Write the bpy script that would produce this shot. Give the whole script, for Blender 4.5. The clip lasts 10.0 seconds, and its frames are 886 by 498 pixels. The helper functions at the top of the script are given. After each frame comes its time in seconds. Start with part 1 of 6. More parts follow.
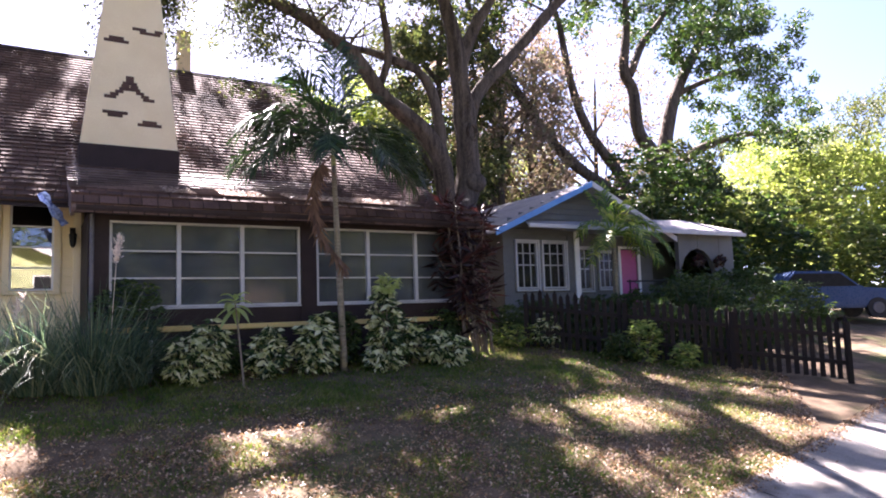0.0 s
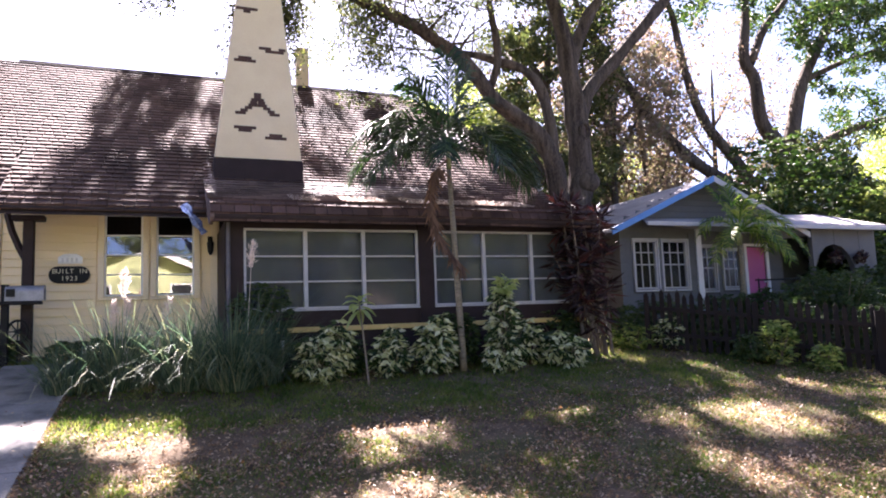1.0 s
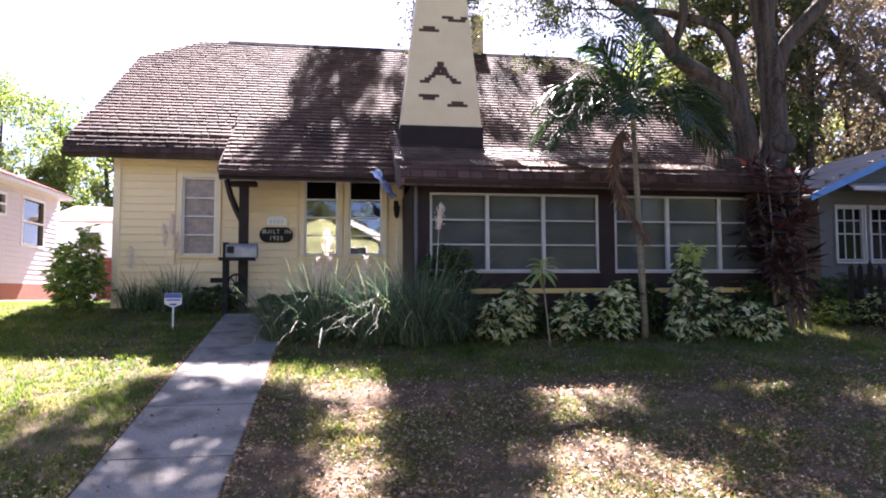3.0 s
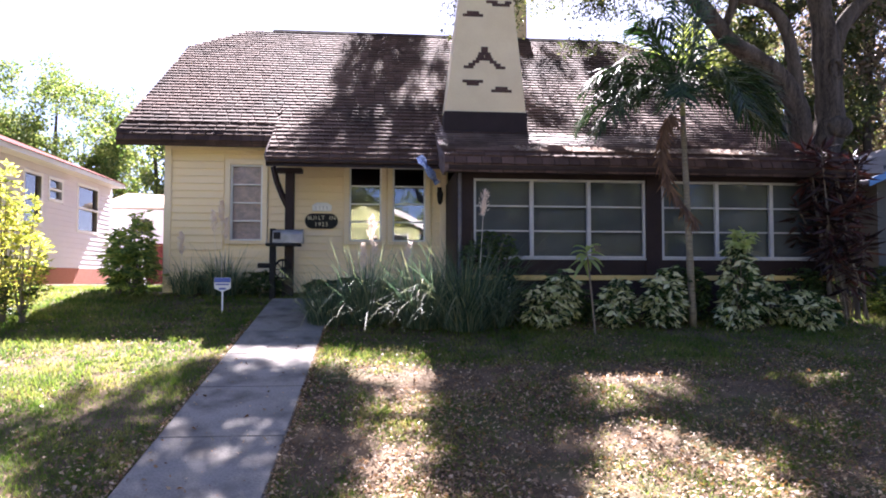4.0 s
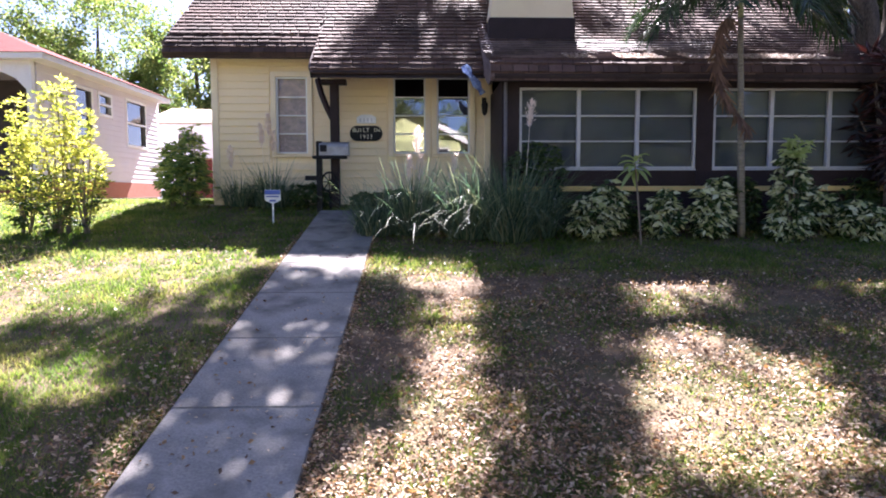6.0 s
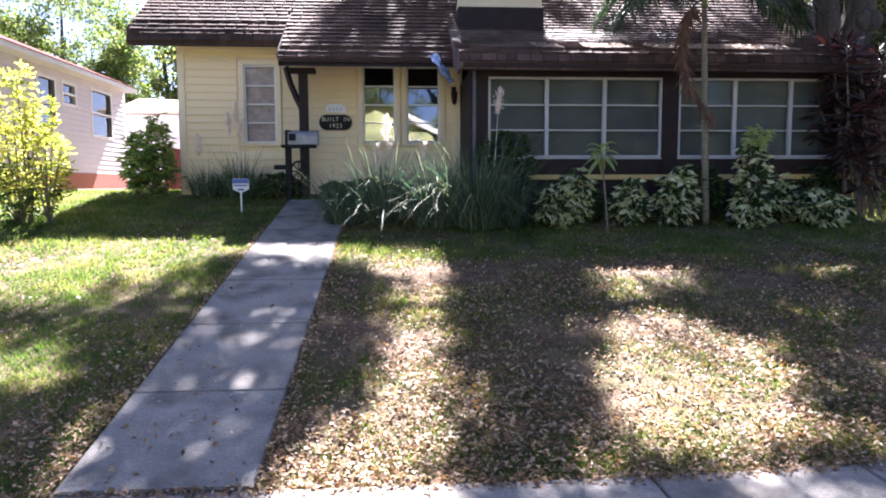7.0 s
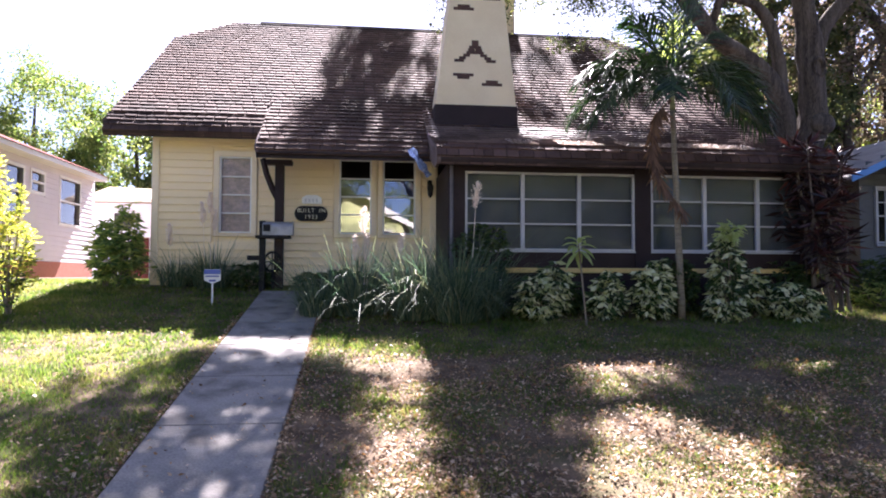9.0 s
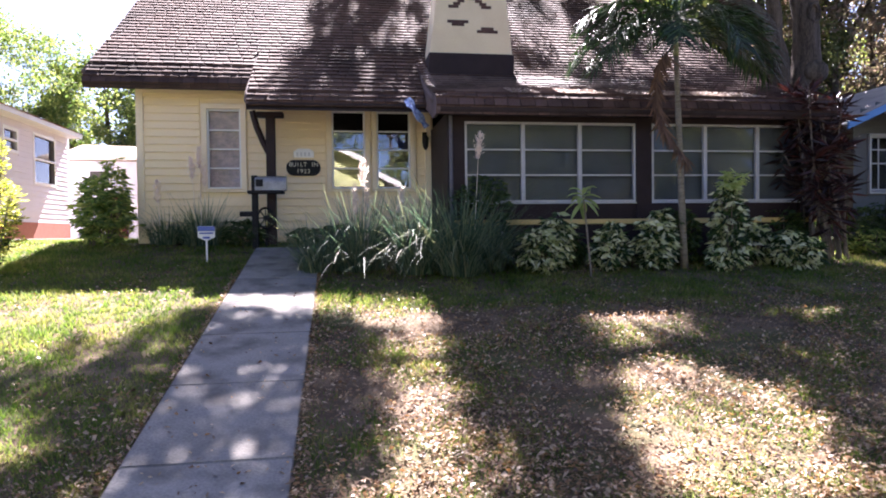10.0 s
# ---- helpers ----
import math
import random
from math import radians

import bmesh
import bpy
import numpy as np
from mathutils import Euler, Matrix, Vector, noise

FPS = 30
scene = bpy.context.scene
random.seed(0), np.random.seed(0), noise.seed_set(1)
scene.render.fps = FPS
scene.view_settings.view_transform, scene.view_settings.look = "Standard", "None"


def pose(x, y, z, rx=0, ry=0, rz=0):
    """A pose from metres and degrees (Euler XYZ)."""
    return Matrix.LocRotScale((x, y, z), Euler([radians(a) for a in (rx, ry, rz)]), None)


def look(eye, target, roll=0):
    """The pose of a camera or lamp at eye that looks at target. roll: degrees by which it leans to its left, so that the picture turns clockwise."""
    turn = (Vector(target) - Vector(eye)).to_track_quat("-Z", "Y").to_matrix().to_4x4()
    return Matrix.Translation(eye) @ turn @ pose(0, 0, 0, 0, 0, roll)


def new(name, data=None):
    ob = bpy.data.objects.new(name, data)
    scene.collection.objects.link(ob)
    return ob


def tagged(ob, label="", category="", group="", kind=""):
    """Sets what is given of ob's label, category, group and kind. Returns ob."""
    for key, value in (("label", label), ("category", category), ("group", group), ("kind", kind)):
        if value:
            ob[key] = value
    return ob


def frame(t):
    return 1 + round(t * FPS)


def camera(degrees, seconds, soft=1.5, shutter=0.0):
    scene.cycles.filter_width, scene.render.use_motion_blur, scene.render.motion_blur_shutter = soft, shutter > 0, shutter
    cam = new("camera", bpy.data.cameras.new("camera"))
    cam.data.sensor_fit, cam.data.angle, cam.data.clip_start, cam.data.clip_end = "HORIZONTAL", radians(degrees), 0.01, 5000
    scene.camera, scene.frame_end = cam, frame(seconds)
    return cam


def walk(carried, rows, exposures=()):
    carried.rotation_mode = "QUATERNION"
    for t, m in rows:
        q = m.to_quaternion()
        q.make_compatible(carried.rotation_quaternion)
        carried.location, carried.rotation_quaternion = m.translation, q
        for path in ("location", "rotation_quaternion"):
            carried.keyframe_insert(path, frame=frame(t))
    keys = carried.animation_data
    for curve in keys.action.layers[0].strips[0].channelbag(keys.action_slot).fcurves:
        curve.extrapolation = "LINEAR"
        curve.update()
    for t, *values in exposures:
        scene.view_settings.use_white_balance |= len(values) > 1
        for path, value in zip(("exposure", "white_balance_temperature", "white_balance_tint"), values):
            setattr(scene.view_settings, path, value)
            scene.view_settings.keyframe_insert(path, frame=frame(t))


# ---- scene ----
cam = camera(66.4, 10.0, soft=1.9)
PATH = [
    (0, (0.833, -1.631, 1.342), (1.86, 0.075, 1.526), -1.9),
    (0.5, (0.768, -1.603, 1.321), (1.689, 0.159, 1.541), -2.3),
    (1, (0.668, -1.577, 1.269), (1.412, 0.268, 1.479), -2.2),
    (1.5, (0.494, -1.614, 1.215), (1.089, 0.287, 1.39), -2.2),
    (2, (0.351, -1.6, 1.173), (0.812, 0.342, 1.3), -0.9),
    (2.5, (0.274, -1.627, 1.203), (0.622, 0.338, 1.329), -0.3),
    (4, (0.174, -1.616, 1.167), (0.35, 0.374, 1.256), 0.1),
    (4.5, (0.089, -1.607, 1.159), (0.139, 0.393, 1.183), 0.6),
    (5, (0.076, -1.681, 1.17), (0.09, 0.318, 1.186), 0.3),
    (5.5, (0.043, -1.722, 1.145), (0.083, 0.277, 1.095), 0.3),
    (5.7, (0.043, -1.727, 1.141), (0.091, 0.27, 1.04), 0.1),
    (6.8, (0.127, -1.766, 1.012), (0.24, 0.218, 0.788), -0.2),
    (7, (0.141, -1.788, 1.024), (0.276, 0.199, 0.841), -0.2),
    (7.5, (0.151, -1.742, 1.043), (0.365, 0.246, 1.019), -0.2),
    (8, (0.139, -1.709, 1.107), (0.425, 0.266, 1.231), -0.1),
    (8.5, (0.078, -1.681, 1.103), (0.354, 0.292, 1.279), 0.3),
    (9, (-0.011, -1.617, 1.067), (0.219, 0.368, 1.149), 0.2),
    (9.5, (-0.202, -1.477, 1.019), (-0.06, 0.517, 0.985), -2.2),
    (10, (-0.436, -1.332, 1.007), (-0.135, 0.645, 0.961), -0.7),
]
walk(cam, [(t, look(eye, target, roll)) for t, eye, target, roll in PATH], exposures=[(0.0, 3.5, 6150, 32), (1.0, 3.58, 6150, 31), (2.5, 3.46, 6100, 30), (4.0, 3.27, 5940, 28), (5.5, 3.25, 5830, 28), (7.0, 3.33, 5750, 23), (7.6, 3.31, 5650, 24), (8.5, 3.25, 5850, 27), (10.0, 3.31, 5940, 28)])

# ---------------------------------------------------------------- world, sun, exposure
SUN_TO = Vector((0.125, 1.0, 1.136)).normalized()
world = bpy.data.worlds.new("world")
scene.world = world
world.use_nodes = True
wn = world.node_tree
sky = wn.nodes.new("ShaderNodeTexSky")
sky.sky_type, sky.sun_disc = "NISHITA", False
sky.sun_elevation, sky.sun_rotation = math.asin(SUN_TO.z), math.atan2(SUN_TO.x, SUN_TO.y)
sky.air_density, sky.dust_density, sky.ozone_density = 0.4, 1.0, 1.0
wn.links.new(sky.outputs[0], wn.nodes["Background"].inputs[0])
wn.nodes["Background"].inputs[1].default_value = 0.05
sun_data = bpy.data.lights.new("sun", "SUN")
sun_data.energy, sun_data.angle, sun_data.color = 5.0, radians(0.53), (1.0, 0.93, 0.82)
sun = new("sun", sun_data)
sun.matrix_world = look(SUN_TO * 60, (0, 0, 0))


# ---------------------------------------------------------------- materials
def material(name, col_a, col_b, rough=0.8, scale=6.0, fine=60.0, bump=0.15, metal=0.0, stain=None, stain_scale=1.2, vary=0.0, spec=0.5, stretch=(1, 1, 1), island=False):
    """Two colours mixed by noise at two scales, with relief; stain adds blotches with a shape of their own."""
    m = bpy.data.materials.new(name)
    m.use_nodes = True
    t = m.node_tree
    b = t.nodes["Principled BSDF"]
    geo = t.nodes.new("ShaderNodeNewGeometry")
    mp = t.nodes.new("ShaderNodeMapping")
    mp.inputs["Scale"].default_value = stretch
    t.links.new(geo.outputs["Position"], mp.inputs[0])
    n1, n2 = t.nodes.new("ShaderNodeTexNoise"), t.nodes.new("ShaderNodeTexNoise")
    n1.inputs["Scale"].default_value, n2.inputs["Scale"].default_value = scale, fine
    n1.inputs["Detail"].default_value, n2.inputs["Detail"].default_value = 5, 3
    t.links.new(mp.outputs[0], n1.inputs[0])
    t.links.new(mp.outputs[0], n2.inputs[0])
    add = t.nodes.new("ShaderNodeMath")
    add.operation = "ADD"
    t.links.new(n1.outputs[0], add.inputs[0])
    t.links.new(n2.outputs[0], add.inputs[1])
    ramp = t.nodes.new("ShaderNodeMapRange")
    ramp.inputs["From Min"].default_value, ramp.inputs["From Max"].default_value = 0.72, 1.28
    t.links.new(add.outputs[0], ramp.inputs[0])
    fac = ramp.outputs[0]
    if vary:
        if island:
            src = geo.outputs["Random Per Island"]
        else:
            src = t.nodes.new("ShaderNodeObjectInfo").outputs["Random"]
        mixf = t.nodes.new("ShaderNodeMix")
        mixf.inputs[0].default_value = vary
        t.links.new(fac, mixf.inputs[2])
        t.links.new(src, mixf.inputs[3])
        fac = mixf.outputs[0]
    mix = t.nodes.new("ShaderNodeMix")
    mix.data_type = "RGBA"
    mix.inputs[6].default_value, mix.inputs[7].default_value = (*col_a, 1), (*col_b, 1)
    t.links.new(fac, mix.inputs[0])
    out = mix.outputs[2]
    if stain:
        n3 = t.nodes.new("ShaderNodeTexNoise")
        n3.inputs["Scale"].default_value, n3.inputs["Detail"].default_value = stain_scale, 6
        t.links.new(mp.outputs[0], n3.inputs[0])
        r3 = t.nodes.new("ShaderNodeMapRange")
        r3.inputs["From Min"].default_value, r3.inputs["From Max"].default_value = 0.5, 0.68
        r3.inputs["To Max"].default_value = 0.8
        t.links.new(n3.outputs[0], r3.inputs[0])
        m3 = t.nodes.new("ShaderNodeMix")
        m3.data_type = "RGBA"
        m3.inputs[7].default_value = (*stain, 1)
        t.links.new(r3.outputs[0], m3.inputs[0])
        t.links.new(out, m3.inputs[6])
        out = m3.outputs[2]
    t.links.new(out, b.inputs["Base Color"])
    rr = t.nodes.new("ShaderNodeMapRange")
    rr.inputs["To Min"].default_value, rr.inputs["To Max"].default_value = max(rough - 0.12, 0.03), min(rough + 0.1, 1.0)
    t.links.new(n2.outputs[0], rr.inputs[0])
    t.links.new(rr.outputs[0], b.inputs["Roughness"])
    b.inputs["Metallic"].default_value = metal
    b.inputs["Specular IOR Level"].default_value = spec
    if bump:
        bp = t.nodes.new("ShaderNodeBump")
        bp.inputs["Strength"].default_value, bp.inputs["Distance"].default_value = bump, 0.02
        t.links.new(add.outputs[0], bp.inputs["Height"])
        t.links.new(bp.outputs[0], b.inputs["Normal"])
    return m


def leaf_material(name, cols, translucent=0.35, rough=0.55, spec=0.4, stepped=False, patch=0.0, patch_scale=1.0):
    """Leaves: colour varies from leaf to leaf and, with patch, from place to place; light shines through."""
    m = bpy.data.materials.new(name)
    m.use_nodes = True
    t = m.node_tree
    b = t.nodes["Principled BSDF"]
    geo = t.nodes.new("ShaderNodeNewGeometry")
    ramp = t.nodes.new("ShaderNodeValToRGB")
    el = ramp.color_ramp.elements
    while len(el) < len(cols):
        el.new(0.5)
    for i, c in enumerate(cols):
        el[i].position, el[i].color = i / max(len(cols) - 1, 1), (*c, 1)
    if stepped:
        ramp.color_ramp.interpolation = "CONSTANT"
        for i in range(len(cols)):
            el[i].position = i / len(cols)
    pick = geo.outputs["Random Per Island"]
    if patch:
        nz, mr, mf = t.nodes.new("ShaderNodeTexNoise"), t.nodes.new("ShaderNodeMapRange"), t.nodes.new("ShaderNodeMix")
        nz.inputs["Scale"].default_value, nz.inputs["Detail"].default_value = patch_scale, 5
        mr.inputs["From Min"].default_value, mr.inputs["From Max"].default_value = 0.33, 0.67
        mf.inputs[0].default_value = patch
        t.links.new(geo.outputs["Position"], nz.inputs[0])
        t.links.new(nz.outputs[0], mr.inputs[0])
        t.links.new(pick, mf.inputs[2])
        t.links.new(mr.outputs[0], mf.inputs[3])
        pick = mf.outputs[0]
    t.links.new(pick, ramp.inputs[0])
    t.links.new(ramp.outputs[0], b.inputs["Base Color"])
    b.inputs["Roughness"].default_value, b.inputs["Specular IOR Level"].default_value = rough, spec
    if translucent:
        tr = t.nodes.new("ShaderNodeBsdfTranslucent")
        hs = t.nodes.new("ShaderNodeHueSaturation")
        hs.inputs["Value"].default_value, hs.inputs["Saturation"].default_value = 1.6, 1.15
        t.links.new(ramp.outputs[0], hs.inputs["Color"])
        t.links.new(hs.outputs[0], tr.inputs[0])
        mx = t.nodes.new("ShaderNodeMixShader")
        mx.inputs[0].default_value = translucent
        t.links.new(b.outputs[0], mx.inputs[1])
        t.links.new(tr.outputs[0], mx.inputs[2])
        t.links.new(mx.outputs[0], t.nodes["Material Output"].inputs[0])
    return m


def glass_material(name, ior, tint=(1, 1, 1)):
    """Thin window glass: clear, with a mirror gloss that grows at a slant."""
    m = bpy.data.materials.new(name)
    m.use_nodes = True
    t = m.node_tree
    t.nodes.remove(t.nodes["Principled BSDF"])
    tr, gl, fr, mx = (t.nodes.new(k) for k in ("ShaderNodeBsdfTransparent", "ShaderNodeBsdfGlossy", "ShaderNodeFresnel", "ShaderNodeMixShader"))
    tr.inputs[0].default_value = (*tint, 1)
    gl.inputs["Roughness"].default_value = 0.015
    fr.inputs[0].default_value = ior
    t.links.new(fr.outputs[0], mx.inputs[0])
    t.links.new(tr.outputs[0], mx.inputs[1])
    t.links.new(gl.outputs[0], mx.inputs[2])
    t.links.new(mx.outputs[0], t.nodes["Material Output"].inputs[0])
    return m


M_SOIL = material("soil_and_thatch", (0.055, 0.04, 0.026), (0.2, 0.145, 0.095), 0.95, 3.0, 60, 0.7, stain=(0.085, 0.1, 0.035), stain_scale=0.9, spec=0.15)
M_CONCRETE = material("concrete", (0.165, 0.157, 0.147), (0.32, 0.3, 0.278), 0.92, 2.2, 45, 0.35, stain=(0.095, 0.088, 0.08), stain_scale=2.1, vary=0.2, spec=0.25)
M_SHINGLE = material("roof_shingle", (0.05, 0.031, 0.026), (0.16, 0.104, 0.088), 0.85, 2.5, 40, 0.35, stain=(0.022, 0.016, 0.015), stain_scale=0.55, vary=0.55, island=True, spec=0.14)
M_SHINGLE_O = material("roof_shingle_single", (0.06, 0.042, 0.038), (0.23, 0.165, 0.15), 0.7, 2.5, 40, 0.35, stain=(0.02, 0.015, 0.015), stain_scale=0.55, vary=0.5, spec=0.4)
M_ROOFBASE = material("roof_felt", (0.03, 0.022, 0.021), (0.055, 0.042, 0.04), 0.95, 4, 50, 0.3, spec=0.2)
M_YELLOW = material("pale_yellow_siding", (0.85, 0.69, 0.41), (0.89, 0.735, 0.47), 0.6, 1.2, 30, 0.06, vary=0.2)
M_YELLOWTRIM = material("pale_yellow_trim", (0.8, 0.67, 0.44), (0.86, 0.73, 0.51), 0.55, 2.0, 30, 0.05)
M_BAND = material("mustard_yellow_band", (0.62, 0.44, 0.14), (0.72, 0.53, 0.2), 0.6, 3, 30, 0.1)
M_SHAFT = material("pale_green_stem", (0.2, 0.24, 0.09), (0.36, 0.36, 0.17), 0.5, 6, 30, 0.2, stretch=(1, 1, 4))
M_STUCCO = material("cream_stucco", (0.72, 0.60, 0.38), (0.80, 0.69, 0.46), 0.85, 2.0, 55, 0.3)
M_BROWN = material("dark_brown_paint", (0.016, 0.009, 0.009), (0.032, 0.019, 0.018), 0.6, 3, 40, 0.1, spec=0.25)
M_BRICKMARK = material("dark_brown_brick", (0.055, 0.03, 0.022), (0.10, 0.055, 0.04), 0.85, 8, 60, 0.3, vary=0.4)
M_WHITE = material("white_frame_paint", (0.70, 0.70, 0.68), (0.80, 0.80, 0.78), 0.45, 3, 40, 0.05)
M_DULLTRIM = material("dull_white_trim", (0.4, 0.4, 0.4), (0.52, 0.52, 0.51), 0.6, 3, 40, 0.05)
M_GREYFRAME = material("aluminium_frame", (0.45, 0.45, 0.46), (0.6, 0.6, 0.6), 0.4, 5, 50, 0.05, metal=0.3)
M_GLASS = glass_material("window_glass", 1.9)
# glass copy with its gloss cut, imitating panes that mirror shade
M_DIMGLASS = glass_material("shaded_window_glass", 1.15)
M_PORCHGLASS = glass_material("porch_glass", 1.36)
M_SCREEN = material("grey_screen", (0.055, 0.068, 0.074), (0.085, 0.1, 0.106), 0.9, 2, 120, 0.0)
# dark brown standing for shade indoors and in the pale house's porch
M_SHADETONE = material("painted_shade_dark", (0.05, 0.045, 0.04), (0.08, 0.07, 0.06), 0.9, 2, 20, 0.0)
# near-black for sheets behind panes, painting the darkness of a room
M_ROOMSHADE = material("painted_room_shade", (0.008, 0.008, 0.008), (0.016, 0.015, 0.014), 0.9, 2, 20, 0.0, spec=0.1)
M_CURTAIN = material("faded_curtain", (0.30, 0.27, 0.27), (0.55, 0.42, 0.40), 0.9, 5, 14, 0.3, stretch=(1, 1, 1.4))
M_BLACK = material("black_iron", (0.01, 0.01, 0.01), (0.022, 0.021, 0.02), 0.7, 8, 60, 0.1, spec=0.2)
M_BLACKPAINT = material("black_plaque", (0.01, 0.011, 0.011), (0.022, 0.022, 0.022), 0.65, 8, 60, 0.05, spec=0.2)
# lime wall with green blotches, tinted as the greenery the front panes mirror
M_LIMEWALL = material("lime_reflection_wall", (0.42, 0.45, 0.2), (0.56, 0.57, 0.3), 0.8, 1.5, 30, 0.1, stain=(0.09, 0.13, 0.05), stain_scale=0.7)
M_CREAMLETTER = material("cream_letters", (0.74, 0.68, 0.46), (0.82, 0.76, 0.56), 0.6, 8, 60, 0.0)
M_ZINC = material("galvanised_mailbox", (0.2, 0.21, 0.23), (0.32, 0.33, 0.36), 0.45, 6, 50, 0.05, metal=0.3)
M_BLUE = material("blue_sign", (0.05, 0.09, 0.35), (0.07, 0.12, 0.42), 0.4, 6, 50, 0.0)
M_TARP = material("blue_flashing", (0.03, 0.06, 0.2), (0.4, 0.48, 0.62), 0.35, 12, 30, 0.4)
M_BARK = material("oak_bark", (0.018, 0.014, 0.011), (0.16, 0.128, 0.098), 0.95, 1.6, 16, 1.0, stretch=(5, 5, 0.5), spec=0.2)
M_PALMTRUNK = material("palm_trunk", (0.13, 0.11, 0.075), (0.3, 0.26, 0.18), 0.85, 6, 30, 0.4, stretch=(1, 1, 5))
M_TWIG = material("twig", (0.14, 0.11, 0.08), (0.24, 0.2, 0.15), 0.9, 8, 40, 0.3)
M_GREYSIDING = material("grey_siding", (0.085, 0.09, 0.086), (0.135, 0.138, 0.132), 0.65, 1.5, 30, 0.06, vary=0.25)
M_BLUETRIM = material("blue_rake_board", (0.07, 0.22, 0.52), (0.10, 0.28, 0.6), 0.5, 4, 40, 0.05)
M_GREYROOF = material("grey_asphalt_shingle", (0.32, 0.3, 0.3), (0.5, 0.47, 0.47), 0.9, 3, 60, 0.3, vary=0.4, island=True)
M_PINKDOOR = material("magenta_door", (0.42, 0.07, 0.22), (0.5, 0.1, 0.28), 0.45, 3, 40, 0.05)
M_PINKWALL = material("pale_pink_siding", (0.64, 0.61, 0.66), (0.72, 0.69, 0.74), 0.65, 1.5, 30, 0.06, vary=0.2)
M_REDROOF = material("faded_red_roof", (0.09, 0.024, 0.022), (0.145, 0.042, 0.038), 0.9, 2, 50, 0.2, spec=0.06)
M_TANROOF = material("tan_shingle", (0.24, 0.18, 0.13), (0.34, 0.26, 0.19), 0.9, 3, 50, 0.2)
M_REDBRICK = material("red_brick_base", (0.30, 0.10, 0.07), (0.42, 0.17, 0.12), 0.9, 8, 60, 0.3, vary=0.5)
M_FENCE = material("weathered_dark_fence", (0.01, 0.008, 0.007), (0.03, 0.022, 0.019), 0.85, 5, 40, 0.3, vary=0.5, stretch=(4, 4, 0.6), spec=0.25)
M_CARPAINT = material("blue_car_paint", (0.008, 0.045, 0.14), (0.012, 0.06, 0.18), 0.3, 2, 30, 0.0)
M_REDPAINT = material("red_car_paint", (0.22, 0.02, 0.02), (0.28, 0.03, 0.028), 0.3, 2, 30, 0.0)
M_DULLPIPE = material("weathered_pipe", (0.1, 0.095, 0.1), (0.17, 0.16, 0.165), 0.7, 5, 50, 0.1, spec=0.3)
M_RUBBER = material("tyre_rubber", (0.015, 0.015, 0.015), (0.03, 0.03, 0.03), 0.8, 8, 60, 0.1)
M_ASPHALT = material("asphalt", (0.04, 0.04, 0.042), (0.07, 0.07, 0.07), 0.9, 2, 90, 0.3)

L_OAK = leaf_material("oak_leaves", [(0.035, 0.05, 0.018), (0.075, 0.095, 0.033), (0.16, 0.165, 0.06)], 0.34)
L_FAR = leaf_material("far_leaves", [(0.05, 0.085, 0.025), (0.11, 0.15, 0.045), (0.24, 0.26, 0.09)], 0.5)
# brighter leaf copy; the sunlight on some far trees is put into its colour
L_LIT = leaf_material("sunlit_tone_leaves", [(0.09, 0.13, 0.03), (0.2, 0.25, 0.07), (0.4, 0.42, 0.16)], 0.65)
L_DRY = leaf_material("dry_brown_leaves", [(0.13, 0.098, 0.07), (0.23, 0.175, 0.13), (0.14, 0.15, 0.07)], 0.35)
L_GRASS = leaf_material("lawn_blades", [(0.04, 0.08, 0.018), (0.085, 0.14, 0.03), (0.17, 0.2, 0.055), (0.36, 0.31, 0.13)], 0.45, 0.6, 0.2, patch=0.5, patch_scale=1.6)
L_LITTER = leaf_material("fallen_leaves", [(0.05, 0.03, 0.018), (0.2, 0.12, 0.066), (0.5, 0.37, 0.24), (0.11, 0.062, 0.034), (0.36, 0.21, 0.1), (0.16, 0.11, 0.055), (0.62, 0.48, 0.33)], 0.25, 0.48, 0.4)
L_ROOFLEAF = leaf_material("bleached_leaves", [(0.2, 0.15, 0.12), (0.46, 0.38, 0.33), (0.62, 0.55, 0.5)], 0.2, 0.5, 0.35)
L_TUFT = leaf_material("blue_green_blades", [(0.025, 0.055, 0.035), (0.07, 0.12, 0.07), (0.13, 0.19, 0.11), (0.28, 0.29, 0.16)], 0.35)
L_FERN = leaf_material("fern_green_blades", [(0.07, 0.13, 0.035), (0.2, 0.28, 0.08), (0.48, 0.5, 0.16)], 0.45)
L_PLUME = leaf_material("pale_plume", [(0.62, 0.53, 0.47), (0.8, 0.73, 0.65)], 0.45, 0.8)
L_VARIEG = leaf_material("variegated_leaves", [(0.02, 0.045, 0.012), (0.045, 0.085, 0.022), (0.46, 0.49, 0.24), (0.72, 0.72, 0.48)], 0.3, 0.4, 0.4, True)
L_LIME = leaf_material("lime_leaves", [(0.26, 0.34, 0.10), (0.42, 0.48, 0.2), (0.55, 0.58, 0.3)], 0.5, 0.4)
L_PALM = leaf_material("palm_leaflets", [(0.008, 0.025, 0.008), (0.02, 0.048, 0.013), (0.045, 0.085, 0.022)], 0.2, 0.4, 0.5)
L_ARECA = leaf_material("yellow_green_leaflets", [(0.035, 0.08, 0.02), (0.14, 0.24, 0.05), (0.46, 0.48, 0.14)], 0.5, 0.4)
L_DEADFROND = leaf_material("dead_frond", [(0.09, 0.056, 0.037), (0.23, 0.14, 0.088)], 0.35, 0.7)
L_TI = leaf_material("burgundy_leaves", [(0.014, 0.008, 0.007), (0.03, 0.014, 0.012), (0.085, 0.028, 0.022)], 0.25, 0.4)
